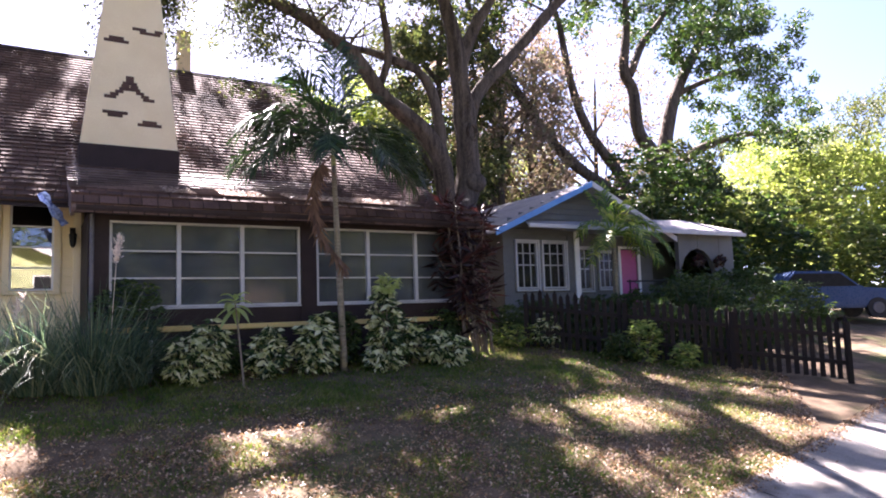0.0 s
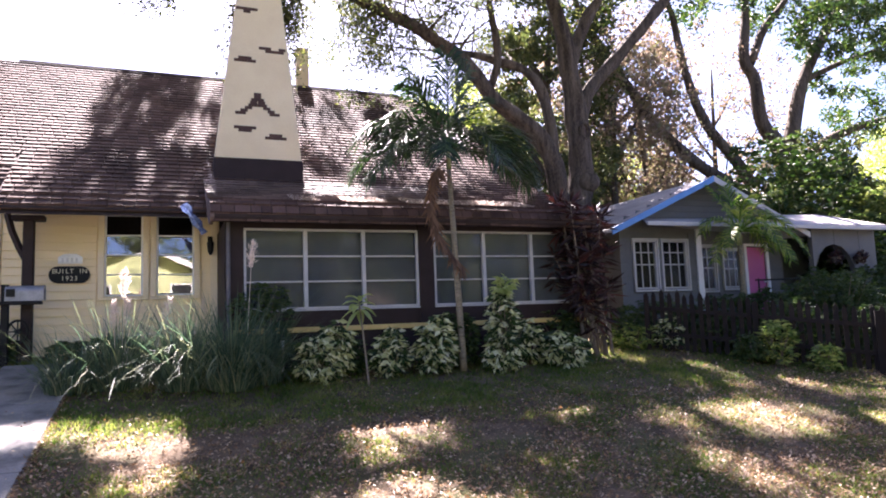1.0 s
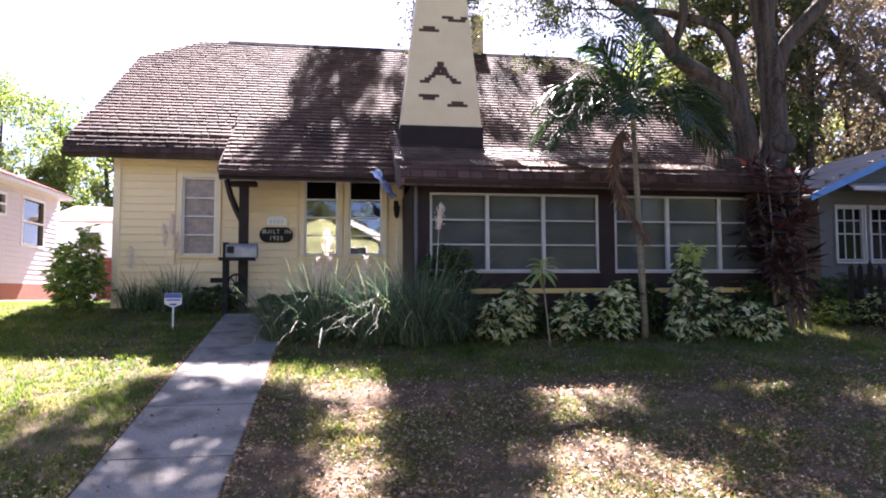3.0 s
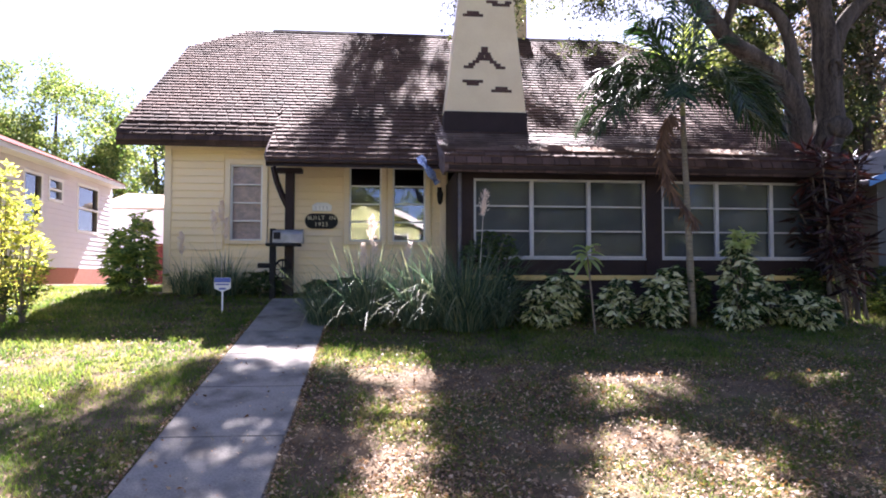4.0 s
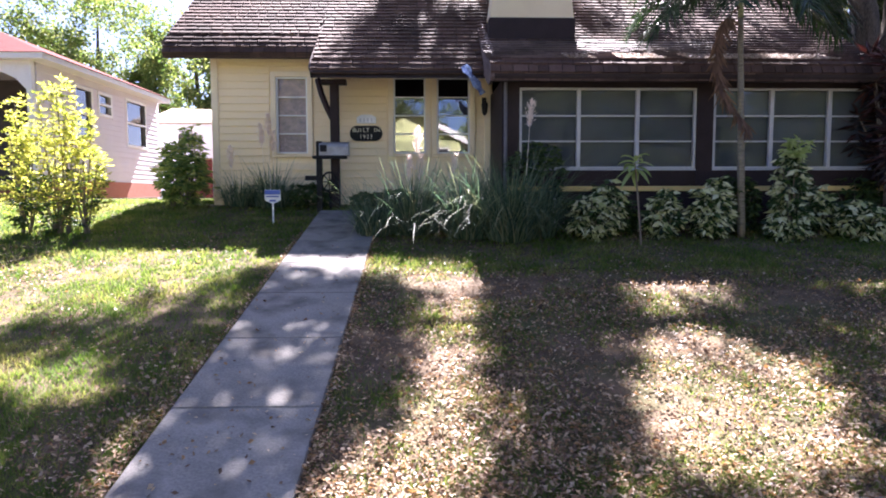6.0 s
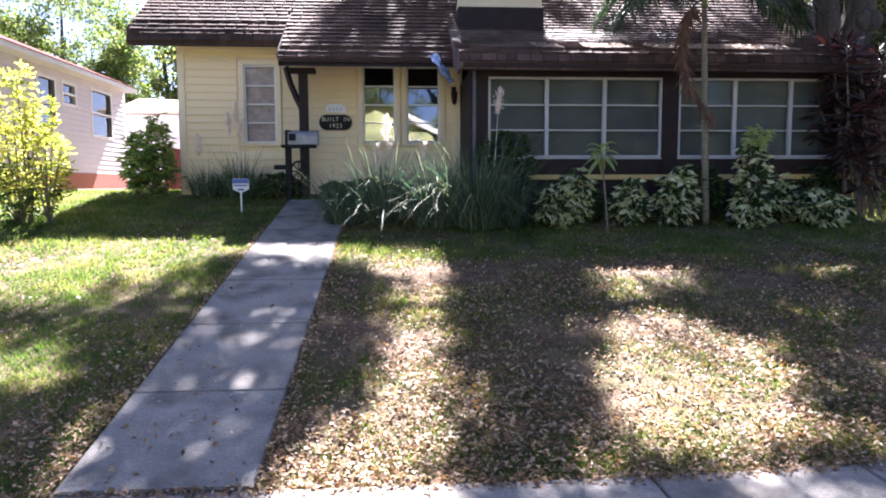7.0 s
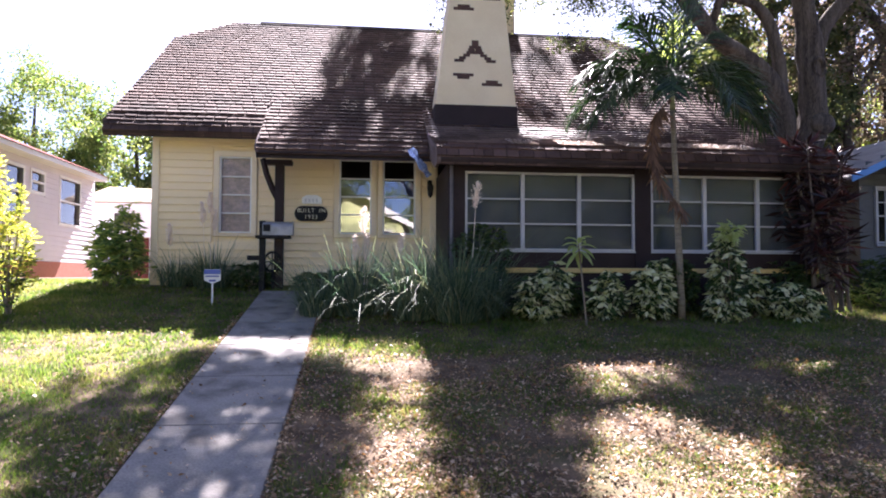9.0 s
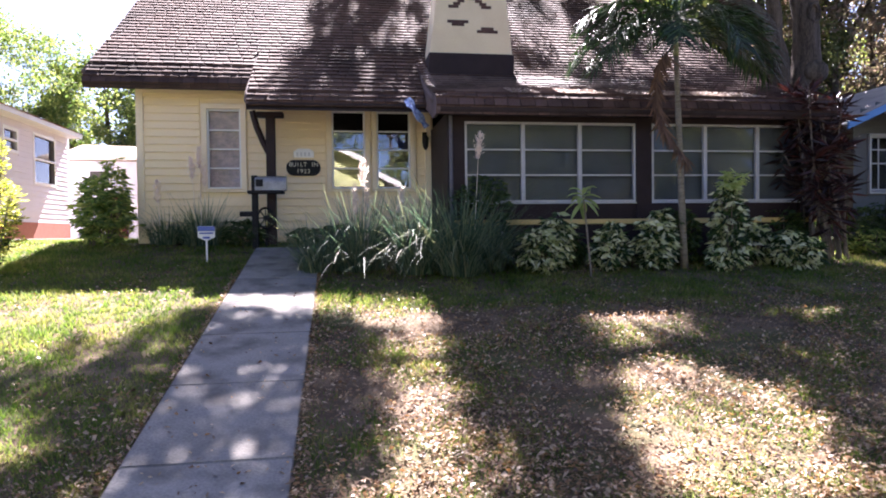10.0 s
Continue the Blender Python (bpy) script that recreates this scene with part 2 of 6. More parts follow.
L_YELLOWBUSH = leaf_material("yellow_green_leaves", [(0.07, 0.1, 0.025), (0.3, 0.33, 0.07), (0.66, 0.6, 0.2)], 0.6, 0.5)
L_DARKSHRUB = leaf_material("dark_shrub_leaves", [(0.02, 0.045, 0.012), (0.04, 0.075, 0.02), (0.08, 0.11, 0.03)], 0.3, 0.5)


# ---------------------------------------------------------------- building helpers
BASE = {}


def thing(name, label, category, at=(0, 0, 0), group="", kind=""):
    """A thing: an Empty at its base."""
    ob = new(name)
    ob.location = at
    ob.empty_display_size = 0.2
    BASE[ob.name] = Vector(at)
    return tagged(ob, label, category, group, kind)


def base_of(ob):
    return BASE.get(ob.name, Vector())


def part(name, bm, mat, parent=None, label="", smooth=False):
    """Links a bmesh given in world places as ONE mesh under a thing or part."""
    me = bpy.data.meshes.new(name)
    if parent is not None:
        bmesh.ops.translate(bm, verts=bm.verts, vec=-base_of(parent))
    bm.to_mesh(me)
    bm.free()
    me.materials.append(mat)
    if smooth:
        me.shade_smooth()
    ob = new(name, me)
    if parent is not None:
        ob.parent = parent
        BASE[ob.name] = base_of(parent)
    if label:
        ob["label"] = label
    return ob


def mesh_part(name, verts, faces, mat, parent=None, label="", smooth=False):
    """The same from arrays of places and faces."""
    v = np.asarray(verts, dtype=float).reshape(-1, 3)
    if parent is not None:
        v = v - np.array(base_of(parent))
    me = bpy.data.meshes.new(name)
    me.from_pydata(v.tolist(), [], [list(f) for f in faces])
    me.materials.append(mat)
    if smooth:
        me.shade_smooth()
    ob = new(name, me)
    if parent is not None:
        ob.parent = parent
        BASE[ob.name] = base_of(parent)
    if label:
        ob["label"] = label
    return ob


def box(bm, x0, x1, y0, y1, z0, z1, bevel=0.0):
    """A box, its edges rounded by bevel."""
    g = bmesh.ops.create_cube(bm, size=1.0, matrix=Matrix.Translation(((x0 + x1) / 2, (y0 + y1) / 2, (z0 + z1) / 2)) @ Matrix.Diagonal((x1 - x0, y1 - y0, z1 - z0, 1)))
    if bevel:
        es = list({e for v in g["verts"] for e in v.link_edges})
        bmesh.ops.bevel(bm, geom=es, offset=bevel, segments=1, affect="EDGES")
    return bm


def boxed(*a, **k):
    return box(bmesh.new(), *a, **k)


def hull(bm, pts):
    """A convex solid round the given places."""
    vs = [bm.verts.new(p) for p in pts]
    bmesh.ops.convex_hull(bm, input=vs)
    return bm


def prism(bm, pts, along):
    """A flat outline pts swept along a vector."""
    a = [bm.verts.new(p) for p in pts]
    b = [bm.verts.new(Vector(p) + Vector(along)) for p in pts]
    n = len(pts)
    bm.faces.new(a)
    bm.faces.new(list(reversed(b)))
    for i in range(n):
        bm.faces.new([a[i], b[i], b[(i + 1) % n], a[(i + 1) % n]])
    bmesh.ops.recalc_face_normals(bm, faces=bm.faces)
    return bm


def tube(bm, pts, radii, sides=10, wob=0.0):
    """A tapered limb along places."""
    pts = [Vector(p) for p in pts]
    rings = []
    for i, p in enumerate(pts):
        d = (pts[min(i + 1, len(pts) - 1)] - pts[max(i - 1, 0)]).normalized()
        u = d.cross(Vector((0.31, 0.87, 0.12))).normalized()
        w = d.cross(u)
        ring = []
        for k in range(sides):
            a = math.tau * k / sides
            r = radii[i] * (1 + wob * (noise.noise(p * 1.3 + Vector((math.cos(a), math.sin(a), 0)) * 1.2)))
            ring.append(bm.verts.new(p + u * math.cos(a) * r + w * math.sin(a) * r))
        rings.append(ring)
    for r0, r1 in zip(rings, rings[1:]):
        for k in range(sides):
            bm.faces.new([r0[k], r0[(k + 1) % sides], r1[(k + 1) % sides], r1[k]])
    bm.faces.new(list(reversed(rings[0])))
    bm.faces.new(rings[-1])
    return bm


def smooth_path(pts, radii, steps=4):
    """Rounds a polyline of places and radii."""
    pts = [Vector(p) for p in pts]
    out, rad = [], []
    for i in range(len(pts) - 1):
        p0, p1, p2, p3 = pts[max(i - 1, 0)], pts[i], pts[i + 1], pts[min(i + 2, len(pts) - 1)]
        for s in range(steps):
            t = s / steps
            out.append(0.5 * ((2 * p1) + (p2 - p0) * t + (2 * p0 - 5 * p1 + 4 * p2 - p3) * t * t + (3 * p1 - p0 - 3 * p2 + p3) * t ** 3))
            rad.append(radii[i] * (1 - t) + radii[i + 1] * t)
    out.append(pts[-1])
    rad.append(radii[-1])
    return out, rad


RNG = np.random.default_rng(7)


def leaf_cloud(centres, normals, length, width, up=0.35, curl=0.25):
    """Leaves as folded diamonds at the given places. Arrays of places and faces."""
    c = np.asarray(centres, float)
    n = len(c)
    d = RNG.normal(size=(n, 3)) if normals is None else np.asarray(normals, float) + RNG.normal(size=(n, 3)) * 0.45
    d[:, 2] += up * (RNG.random(n) - 0.6)
    d /= np.linalg.norm(d, axis=1, keepdims=True) + 1e-9
    s = np.cross(d, RNG.normal(size=(n, 3)))
    s /= np.linalg.norm(s, axis=1, keepdims=True) + 1e-9
    q = np.cross(d, s)
    ln = (length * (0.6 + 0.8 * RNG.random(n)))[:, None]
    wd = (width * (0.6 + 0.8 * RNG.random(n)))[:, None]
    v = np.stack([c, c + d * ln * 0.45 + s * wd / 2 + q * wd * curl, c + d * ln, c + d * ln * 0.45 - s * wd / 2 + q * wd * curl], 1).reshape(-1, 3)
    k = np.arange(n)[:, None] * 4
    f = np.concatenate([k + [0, 1, 2], k + [0, 2, 3]], 1).reshape(-1, 3)
    return v, f


def in_blob(n, centre, size, hollow=0.0):
    """Random places in a lumpy ball."""
    p = RNG.normal(size=(n, 3))
    p /= np.linalg.norm(p, axis=1, keepdims=True)
    r = (hollow ** 3 + (1 - hollow ** 3) * RNG.random(n)) ** (1 / 3)
    return np.asarray(centre) + p * r[:, None] * np.asarray(size)


def merge(chunks):
    vs, fs, k = [], [], 0
    for v, f in chunks:
        vs.append(v)
        fs.append(np.asarray(f) + k)
        k += len(v)
    return np.concatenate(vs), np.concatenate(fs)


HOUSE_Y, PORCH_Y, RISE = 13.31, 11.0, 0.9


def ground_z(y):
    """The lawn rises evenly from the pavement to the house."""
    return 0.17 * (np.clip(np.asarray(y, float), 2.3, HOUSE_Y) - 8.0)


def gz(y):
    return float(ground_z(y))


# ---------------------------------------------------------------- ground, walks, street
def build_ground():
    ys = np.concatenate([[-1500, -600, -200, -80, -40, -20, -10, -5], np.arange(-3, 14.2, 0.25), [16, 20, 30, 50, 100, 300, 900, 1500]])
    xs = np.concatenate([[-1500, -600, -200, -80, -40, -25], np.arange(-16, 24.1, 0.5), [30, 50, 100, 300, 900, 1500]])
    v, f = [], []
    for y in ys:
        for x in xs:
            lump = 0.02 * noise.noise(Vector((x * 0.8, y * 0.8, 0))) if 2.6 < y < 13 and abs(x) < 25 else 0
            v.append((x, y, gz(y) - 0.02 + lump * 0.7))
    nx = len(xs)
    for j in range(len(ys) - 1):
        for i in range(nx - 1):
            f.append((j * nx + i, j * nx + i + 1, (j + 1) * nx + i + 1, (j + 1) * nx + i))
    ob = mesh_part("ground", v, f, M_SOIL, smooth=True)
    tagged(ob, "gently rising lawn of thin dry grass over bare soil", "ground", kind="structure")


build_ground()

WALK_X0, WALK_X1 = -2.07, -0.8


def side_y(x):
    """The far edge of the pavement, which bends away beyond the cottage."""
    u = np.asarray(x, float) - 3.5
    return 2.48 + 0.1185 * (u + np.sqrt(u * u + 0.8))


def slab(name, x0, x1, near, far, parent, top=0.025):
    """A slab that follows the slope, with worn rounded edges; near and far give its ends at a place along x."""
    bm = bmesh.new()
    g = 0.008
    pts = []
    for x in (x0 + g, x1 - g):
        for y in (near(x) + g, far(x) - g):
            for dz in (top, top - 0.1):
                pts.append((x, y, gz(y) + dz))
    hull(bm, pts)
    es = [e for e in bm.edges if all(abs(v.co.z - gz(v.co.y) - top) < 1e-3 for v in e.verts)]
    bmesh.ops.bevel(bm, geom=es, offset=0.008, segments=2, affect="EDGES")
    return part(name, bm, M_CONCRETE, parent)


def build_walks():
    front = thing("garden_walk", "worn grey concrete slab walk with dark joints across the lawn", "path", (-1.18, 6.5, gz(6.5)), kind="structure")
    edges = [2.51, 3.88, 5.42, 6.95, 8.4, 9.75, 11.1, 12.4]
    for a, b in zip(edges, edges[1:]):
        slab("slab", WALK_X0, WALK_X1, lambda x: a, lambda x: b, front)
    side = thing("pavement", "grey concrete public sidewalk strewn with fallen leaves", "pavement", (0, 1.6, gz(1.6)), kind="structure")
    for i in range(-10, 14):
        slab("slab", i * 1.5 + 0.33, i * 1.5 + 1.83, lambda x: float(side_y(x)) - 1.5, lambda x: float(side_y(x)), side, 0.02)
    bm = bmesh.new()
    box(bm, -150, 150, -12, -3.2, -1.1, -0.97)
    tagged(part("road", bm, M_ASPHALT), "plain dark asphalt street behind the verge", "road", kind="structure")


build_walks()


# ---------------------------------------------------------------- the cottage
RIDGE_Y, RIDGE_Z = 19.2, 8.75
X_RAKE_L, X_RAKE_R, RIDGE_L, RIDGE_R, HIP_Y = -5.32, 9.05, -3.9, 7.6, 17.73
X_MID, X_PORCH = -2.14, 1.27


SLOPE = (RIDGE_Z - 4.2) / (RIDGE_Y - 12.72)


def on_slope(y):
    """Height of the main front slope, which sags a little."""
    u = min(max((RIDGE_Y - y) / 6.2, 0), 1)
    return RIDGE_Z - SLOPE * (RIDGE_Y - y) - 0.05 * math.sin(math.pi * u)


def rolled_eave(eave_y, high, slope, bottom, soft_run):
    """The end of a slope, which bends down over soft_run and then rolls under to its lower edge, as nine (y, z) places."""
    a0 = math.degrees(math.atan(slope))
    for r in np.arange(0.6, 0.04, -0.01):
        steps = [(soft_run * 0.5, a0 + 6), (soft_run * 0.5, a0 + 12)] + [(r * 0.28, a0 + 12 + (93 - a0 - 12) * k / 4) for k in (1, 2, 3, 4)]
        run = sum(d * math.cos(radians(a)) for d, a in steps)
        y, z = eave_y + run, high(eave_y + run)
        pts = [(y, z)]
        for d, a in steps:
            y, z = y - d * math.cos(radians(a)), z - d * math.sin(radians(a))
            pts.append((y, z))
        if z > bottom + 0.06:
            break
    return pts + [(y + 0.02, bottom + 0.03), (y + 0.08, bottom)]


def straight(y0, y1, n, fn):
    return [(y0 + (y1 - y0) * k / n, fn(y0 + (y1 - y0) * k / n)) for k in range(n)]


KINK_Y = 14.4


def low_slope(y):
    """The porch side flattens in a long curve towards its eave."""
    return on_slope(y) + 0.0415 * max(KINK_Y - y, 0) ** 2.2


KINK_Z = on_slope(KINK_Y)
ROLL_L = rolled_eave(12.72, on_slope, SLOPE, 3.97, 0.5)
ROLL_M = rolled_eave(11.86, on_slope, SLOPE, 3.5, 0.3)
ROLL_P = rolled_eave(10.42, low_slope, 0.26, 3.13, 0.04)
PROF_L = straight(RIDGE_Y, ROLL_L[0][0], 10, on_slope) + ROLL_L
PROF_M = straight(RIDGE_Y, ROLL_M[0][0], 12, on_slope) + ROLL_M
PROF_P = straight(RIDGE_Y, KINK_Y, 8, on_slope) + straight(KINK_Y, ROLL_P[0][0], 12, low_slope) + ROLL_P


def resample(prof, step):
    """Places and tangents at even steps down the outline."""
    p = np.array(prof)
    seg = np.hypot(*np.diff(p, axis=0).T)
    s = np.concatenate([[0], np.cumsum(seg)])
    q = np.arange(0, s[-1], step)
    q = np.append(q, s[-1])
    return np.stack([np.interp(q, s, p[:, 0]), np.interp(q, s, p[:, 1])], 1)


def left_limit(y):
    return X_RAKE_L if y < HIP_Y else X_RAKE_L + (RIDGE_L - X_RAKE_L) * (y - HIP_Y) / (RIDGE_Y - HIP_Y)


def right_limit(y):
    return X_RAKE_R if y < HIP_Y else X_RAKE_R + (RIDGE_R - X_RAKE_R) * (y - HIP_Y) / (RIDGE_Y - HIP_Y)


def shingle_field(prof, xl, xr, step=0.205, width=0.23, skip=None, phase=0):
    """Courses of single shingles on a slope, each with its own butt edge; the courses wander a little."""
    cut = len(prof) - 9
    rows = np.concatenate([resample(prof[: cut + 1], step)[:-1], resample(prof[cut:], 0.15)])
    V, F = [], []
    rnd = random.Random(3 + phase)
    wave = lambda x, i: 0.012 * noise.noise(Vector((x * 0.35, i * 0.05, 1.7)))
    for i in range(len(rows) - 1):
        a, b = rows[i], rows[i + 1]
        d = b - a
        ln = np.hypot(*d)
        if ln < 0.03:
            continue
        d = d / ln
        n = np.array([d[1], -d[0]])
        x0, x1 = xl(b[0] + 0.01), xr(b[0] + 0.01)
        x = x0 - rnd.random() * width
        while x < x1:
            w = width * (0.7 + 0.6 * rnd.random())
            ax, bx = max(x, x0), min(x + w - 0.018, x1)
            x += w
            if bx - ax < 0.03 or (skip and skip((ax + bx) / 2, a[0])):
                continue
            h = 0.036 + 0.01 * rnd.random()
            k = len(V)
            for px in (ax, bx):
                o = d * wave(px, i)
                bb = b + o + d * (0.008 * rnd.random())
                for p in (a + o + n * 0.006, bb + n * h, bb - n * 0.01, a + o - n * 0.01):
                    V.append((px, p[0], p[1]))
            F += [(k, k + 1, k + 5, k + 4), (k + 1, k + 2, k + 6, k + 5), (k, k + 3, k + 2, k + 1), (k + 4, k + 5, k + 6, k + 7)]
    return V, F


def slope_slab(prof, xl, xr, depth=0.12):
    """The deck under the shingles: a thick sheet that follows the outline."""
    p = np.array(prof)
    V, F = [], []
    for (y, z) in p:
        V += [(xl(y), y, z - 0.012), (xr(y), y, z - 0.012)]
    n = len(p)
    for i in range(n - 1):
        F.append((2 * i, 2 * i + 1, 2 * i + 3, 2 * i + 2))
    for i, (y, z) in enumerate(p):
        f = min(1.0, i / 2)
        inner = (min(y + 0.05, RIDGE_Y), z - depth) if i < n - 3 else (p[n - 3][0] + 0.3, p[-1][1])
        V += [(xl(y), *inner), (xr(y), *inner)]
    o = 2 * n
    for i in range(n - 1):
        F.append((o + 2 * i + 2, o + 2 * i + 3, o + 2 * i + 1, o + 2 * i))
        F.append((2 * i, 2 * i + 2, o + 2 * i + 2, o + 2 * i))
        F.append((2 * i + 3, 2 * i + 1, o + 2 * i + 1, o + 2 * i + 3))
    F.append((2 * n - 2, 2 * n - 1, o + 2 * n - 1, o + 2 * n - 2))
    return V, F


cottage = thing("cottage", "pale yellow storybook cottage with a rolled brown shingle roof", "house", (2.0, 18.0, RISE))


def build_roof():
    roof = None
    chunks_v, chunks_f = [], []

    def put(vf):
        k = len(chunks_v)
        chunks_v.extend(vf[0])
        chunks_f.extend([tuple(i + k for i in f) for f in vf[1]])

    const = lambda c: (lambda y: c)
    put(slope_slab(PROF_L, left_limit, const(X_MID)))
    put(slope_slab(PROF_M, const(X_MID), const(X_PORCH + 0.05)))
    put(slope_slab(PROF_P, const(X_PORCH + 0.05), right_limit))
    # rear slope and clipped ends
    by = 2 * RIDGE_Y - 12.4
    k = len(chunks_v)
    chunks_v += [(RIDGE_L, RIDGE_Y, RIDGE_Z), (RIDGE_R, RIDGE_Y, RIDGE_Z), (X_RAKE_R, 2 * RIDGE_Y - HIP_Y, 7.7), (X_RAKE_R, by, 3.9), (X_RAKE_L, by, 3.9), (X_RAKE_L, 2 * RIDGE_Y - HIP_Y, 7.7), (X_RAKE_L, HIP_Y, 7.7), (X_RAKE_R, HIP_Y, 7.7)]
    chunks_f += [(k, k + 1, k + 2, k + 3, k + 4, k + 5), (k, k + 5, k + 6), (k + 1, k + 7, k + 2)]
    roof = mesh_part("roof", chunks_v, chunks_f, M_ROOFBASE, cottage, "dark felt deck under brown shingles")
    chim = lambda x, y: 1.55 < x < 3.2 and 12.9 < y < 13.7
    patch = lambda x, y: x < 6.0 and 10.95 < y < 12.75
    low_l = [(14.02, on_slope(14.02))] + ROLL_L
    low_p = [(KINK_Y + 0.12, on_slope(KINK_Y + 0.12))] + [p for p in PROF_P if p[0] < KINK_Y - 0.01]
    fields = [
        shingle_field(PROF_M, lambda y: left_limit(y) if y > 13.9 else X_MID, lambda y: right_limit(y) if y > KINK_Y else X_PORCH, skip=chim),
        shingle_field(low_l, left_limit, const(X_MID), phase=1),
        shingle_field(low_p, const(X_PORCH), right_limit, skip=lambda x, y: chim(x, y) or patch(x, y), phase=2),
    ]
    v, f = merge([(np.array(p), np.array(q)) for p, q in fields])
    ob = mesh_part("shingles", v, f, M_SHINGLE, roof, "weathered brown shingles in wavy courses")
    tagged(ob, kind="stuff")
    # the nearest courses below the chimney, shingle by shingle
    rows = resample(low_p, 0.205)
    kinds = []
    for w in (0.16, 0.2, 0.25, 0.3, 0.34):
        bm = bmesh.new()
        hull(bm, [(px, py, pz) for px in (0, w) for py, pz in ((0.0, 0.006), (-0.212, 0.04), (-0.212, -0.01), (0.0, -0.01))])
        me = bpy.data.meshes.new("shingle")
        bm.to_mesh(me)
        bm.free()
        me.materials.append(M_SHINGLE_O)
        kinds.append((w, me))
    rnd = random.Random(8)
    for i, (y, z) in enumerate(rows):
        if not 10.95 < y < 12.75:
            continue
        x = X_PORCH - 0.02
        tilt = math.atan((low_slope(y) - low_slope(y - 0.2)) / 0.2)
        while x < 5.98:
            w, me = rnd.choice(kinds)
            ob = new("shingle", me)
            ob.parent = roof
            ob.location = Vector((x, y, z + 0.012 * rnd.random())) - base_of(roof)
            ob.rotation_euler = (tilt + rnd.uniform(-0.012, 0.02), 0, rnd.uniform(-0.01, 0.01))
            x += w + 0.004
    # ridge cap
    bm = bmesh.new()
    prism(bm, [(RIDGE_L + 0.7, RIDGE_Y - 0.2, RIDGE_Z - 0.1), (RIDGE_L + 0.7, RIDGE_Y - 0.08, RIDGE_Z + 0.03), (RIDGE_L + 0.7, RIDGE_Y + 0.08, RIDGE_Z + 0.03), (RIDGE_L + 0.7, RIDGE_Y + 0.2, RIDGE_Z - 0.1)], (RIDGE_R - RIDGE_L - 0.7, 0, 0))
    part("ridge_cap", bm, M_ROOFBASE, roof)
    # cheek beside the porch slope
    bm = bmesh.new()
    pp, pm = PROF_P, PROF_M
    run = [p for p in pp[8:-1]]
    prism(bm, [(X_PORCH + 0.01, y, z - 0.02) for y, z in run] + [(X_PORCH + 0.01, 11.0, 3.12), (X_PORCH + 0.01, 13.2, 3.9)], (0.06, 0, 0))
    part("cheek", bm, M_SHINGLE_O, roof)
    # cheek at the step between the two left eaves
    bm = bmesh.new()
    prism(bm, [(X_MID - 0.005, y, z - 0.01) for y, z in PROF_M[11:]] + [(X_MID - 0.005, 13.2, 3.7)], (0.05, 0, 0))
    part("cheek", bm, M_SHINGLE_O, roof)
    # rounded ends where an eave steps forward, and the smooth rake edges
    for x0, y0, y1, high, r0 in ((X_MID - 0.06, 11.95, 12.9, lambda y: on_slope(y) - 0.04, 0.11), (X_PORCH + 0.05, 10.5, 14.0, low_slope, 0.16)):
        bm = bmesh.new()
        ts = [0.0, 0.03, 0.08, 0.16, 0.3, 0.5, 0.7, 0.85, 1.0]
        rs = [0.25, 0.62, 0.86, 1.0, 0.98, 0.9, 0.72, 0.5, 0.2]
        tube(bm, [(x0 + 0.1 - 0.03 * t, y0 + (y1 - y0) * t, high(y0 + (y1 - y0) * t) - r0 * r * 0.86) for t, r in zip(ts, rs)], [r0 * r for r in rs], 18, 0.12)
        part("rolled_edge", bm, M_SHINGLE_O, roof, smooth=True)
    for xr, x1 in ((X_RAKE_L, RIDGE_L), (X_RAKE_R, RIDGE_R)):
        fn = on_slope if xr < 0 else (lambda y: low_slope(y))
        ya = 12.85 if xr < 0 else 10.6
        bm = bmesh.new()
        pts = [(xr, y, fn(y) - 0.05) for y in np.linspace(ya, HIP_Y, 9)] + [(x1, RIDGE_Y, RIDGE_Z - 0.02)]
        tube(bm, pts, [0.055] * 9 + [0.045], 8)
        part("rake_edge", bm, M_SHINGLE_O, roof, smooth=True)


build_roof()


def wall_with_holes(name, x0, x1, y, z0, z1, holes, depth, mat, parent):
    """A wall along x with thickness; holes are (x0, x1, z0, z1)."""
    bm = bmesh.new()
    xs = sorted({x0, x1, *[h[0] for h in holes], *[h[1] for h in holes]})
    for a, b in zip(xs, xs[1:]):
        inside = [h for h in holes if h[0] <= a + 1e-6 and h[1] >= b - 1e-6]
        z = z0
        for h in sorted(inside, key=lambda h: h[2]):
            if h[2] > z:
                part(name, boxed(a, b, y, y + depth, z, h[2]), mat, parent)
            z = h[3]
        if z < z1:
            part(name, boxed(a, b, y, y + depth, z, z1), mat, parent)
    bm.free()


MAIN_HOLES = [(-3.12, -2.44, 1.99, 3.64), (-0.57, 0.13, 1.99, 3.64), (0.38, 1.10, 1.99, 3.64)]
PORCH_HOLES = [(1.87, 5.20, 1.57, 3.07), (5.53, 8.82, 1.57, 3.07)]


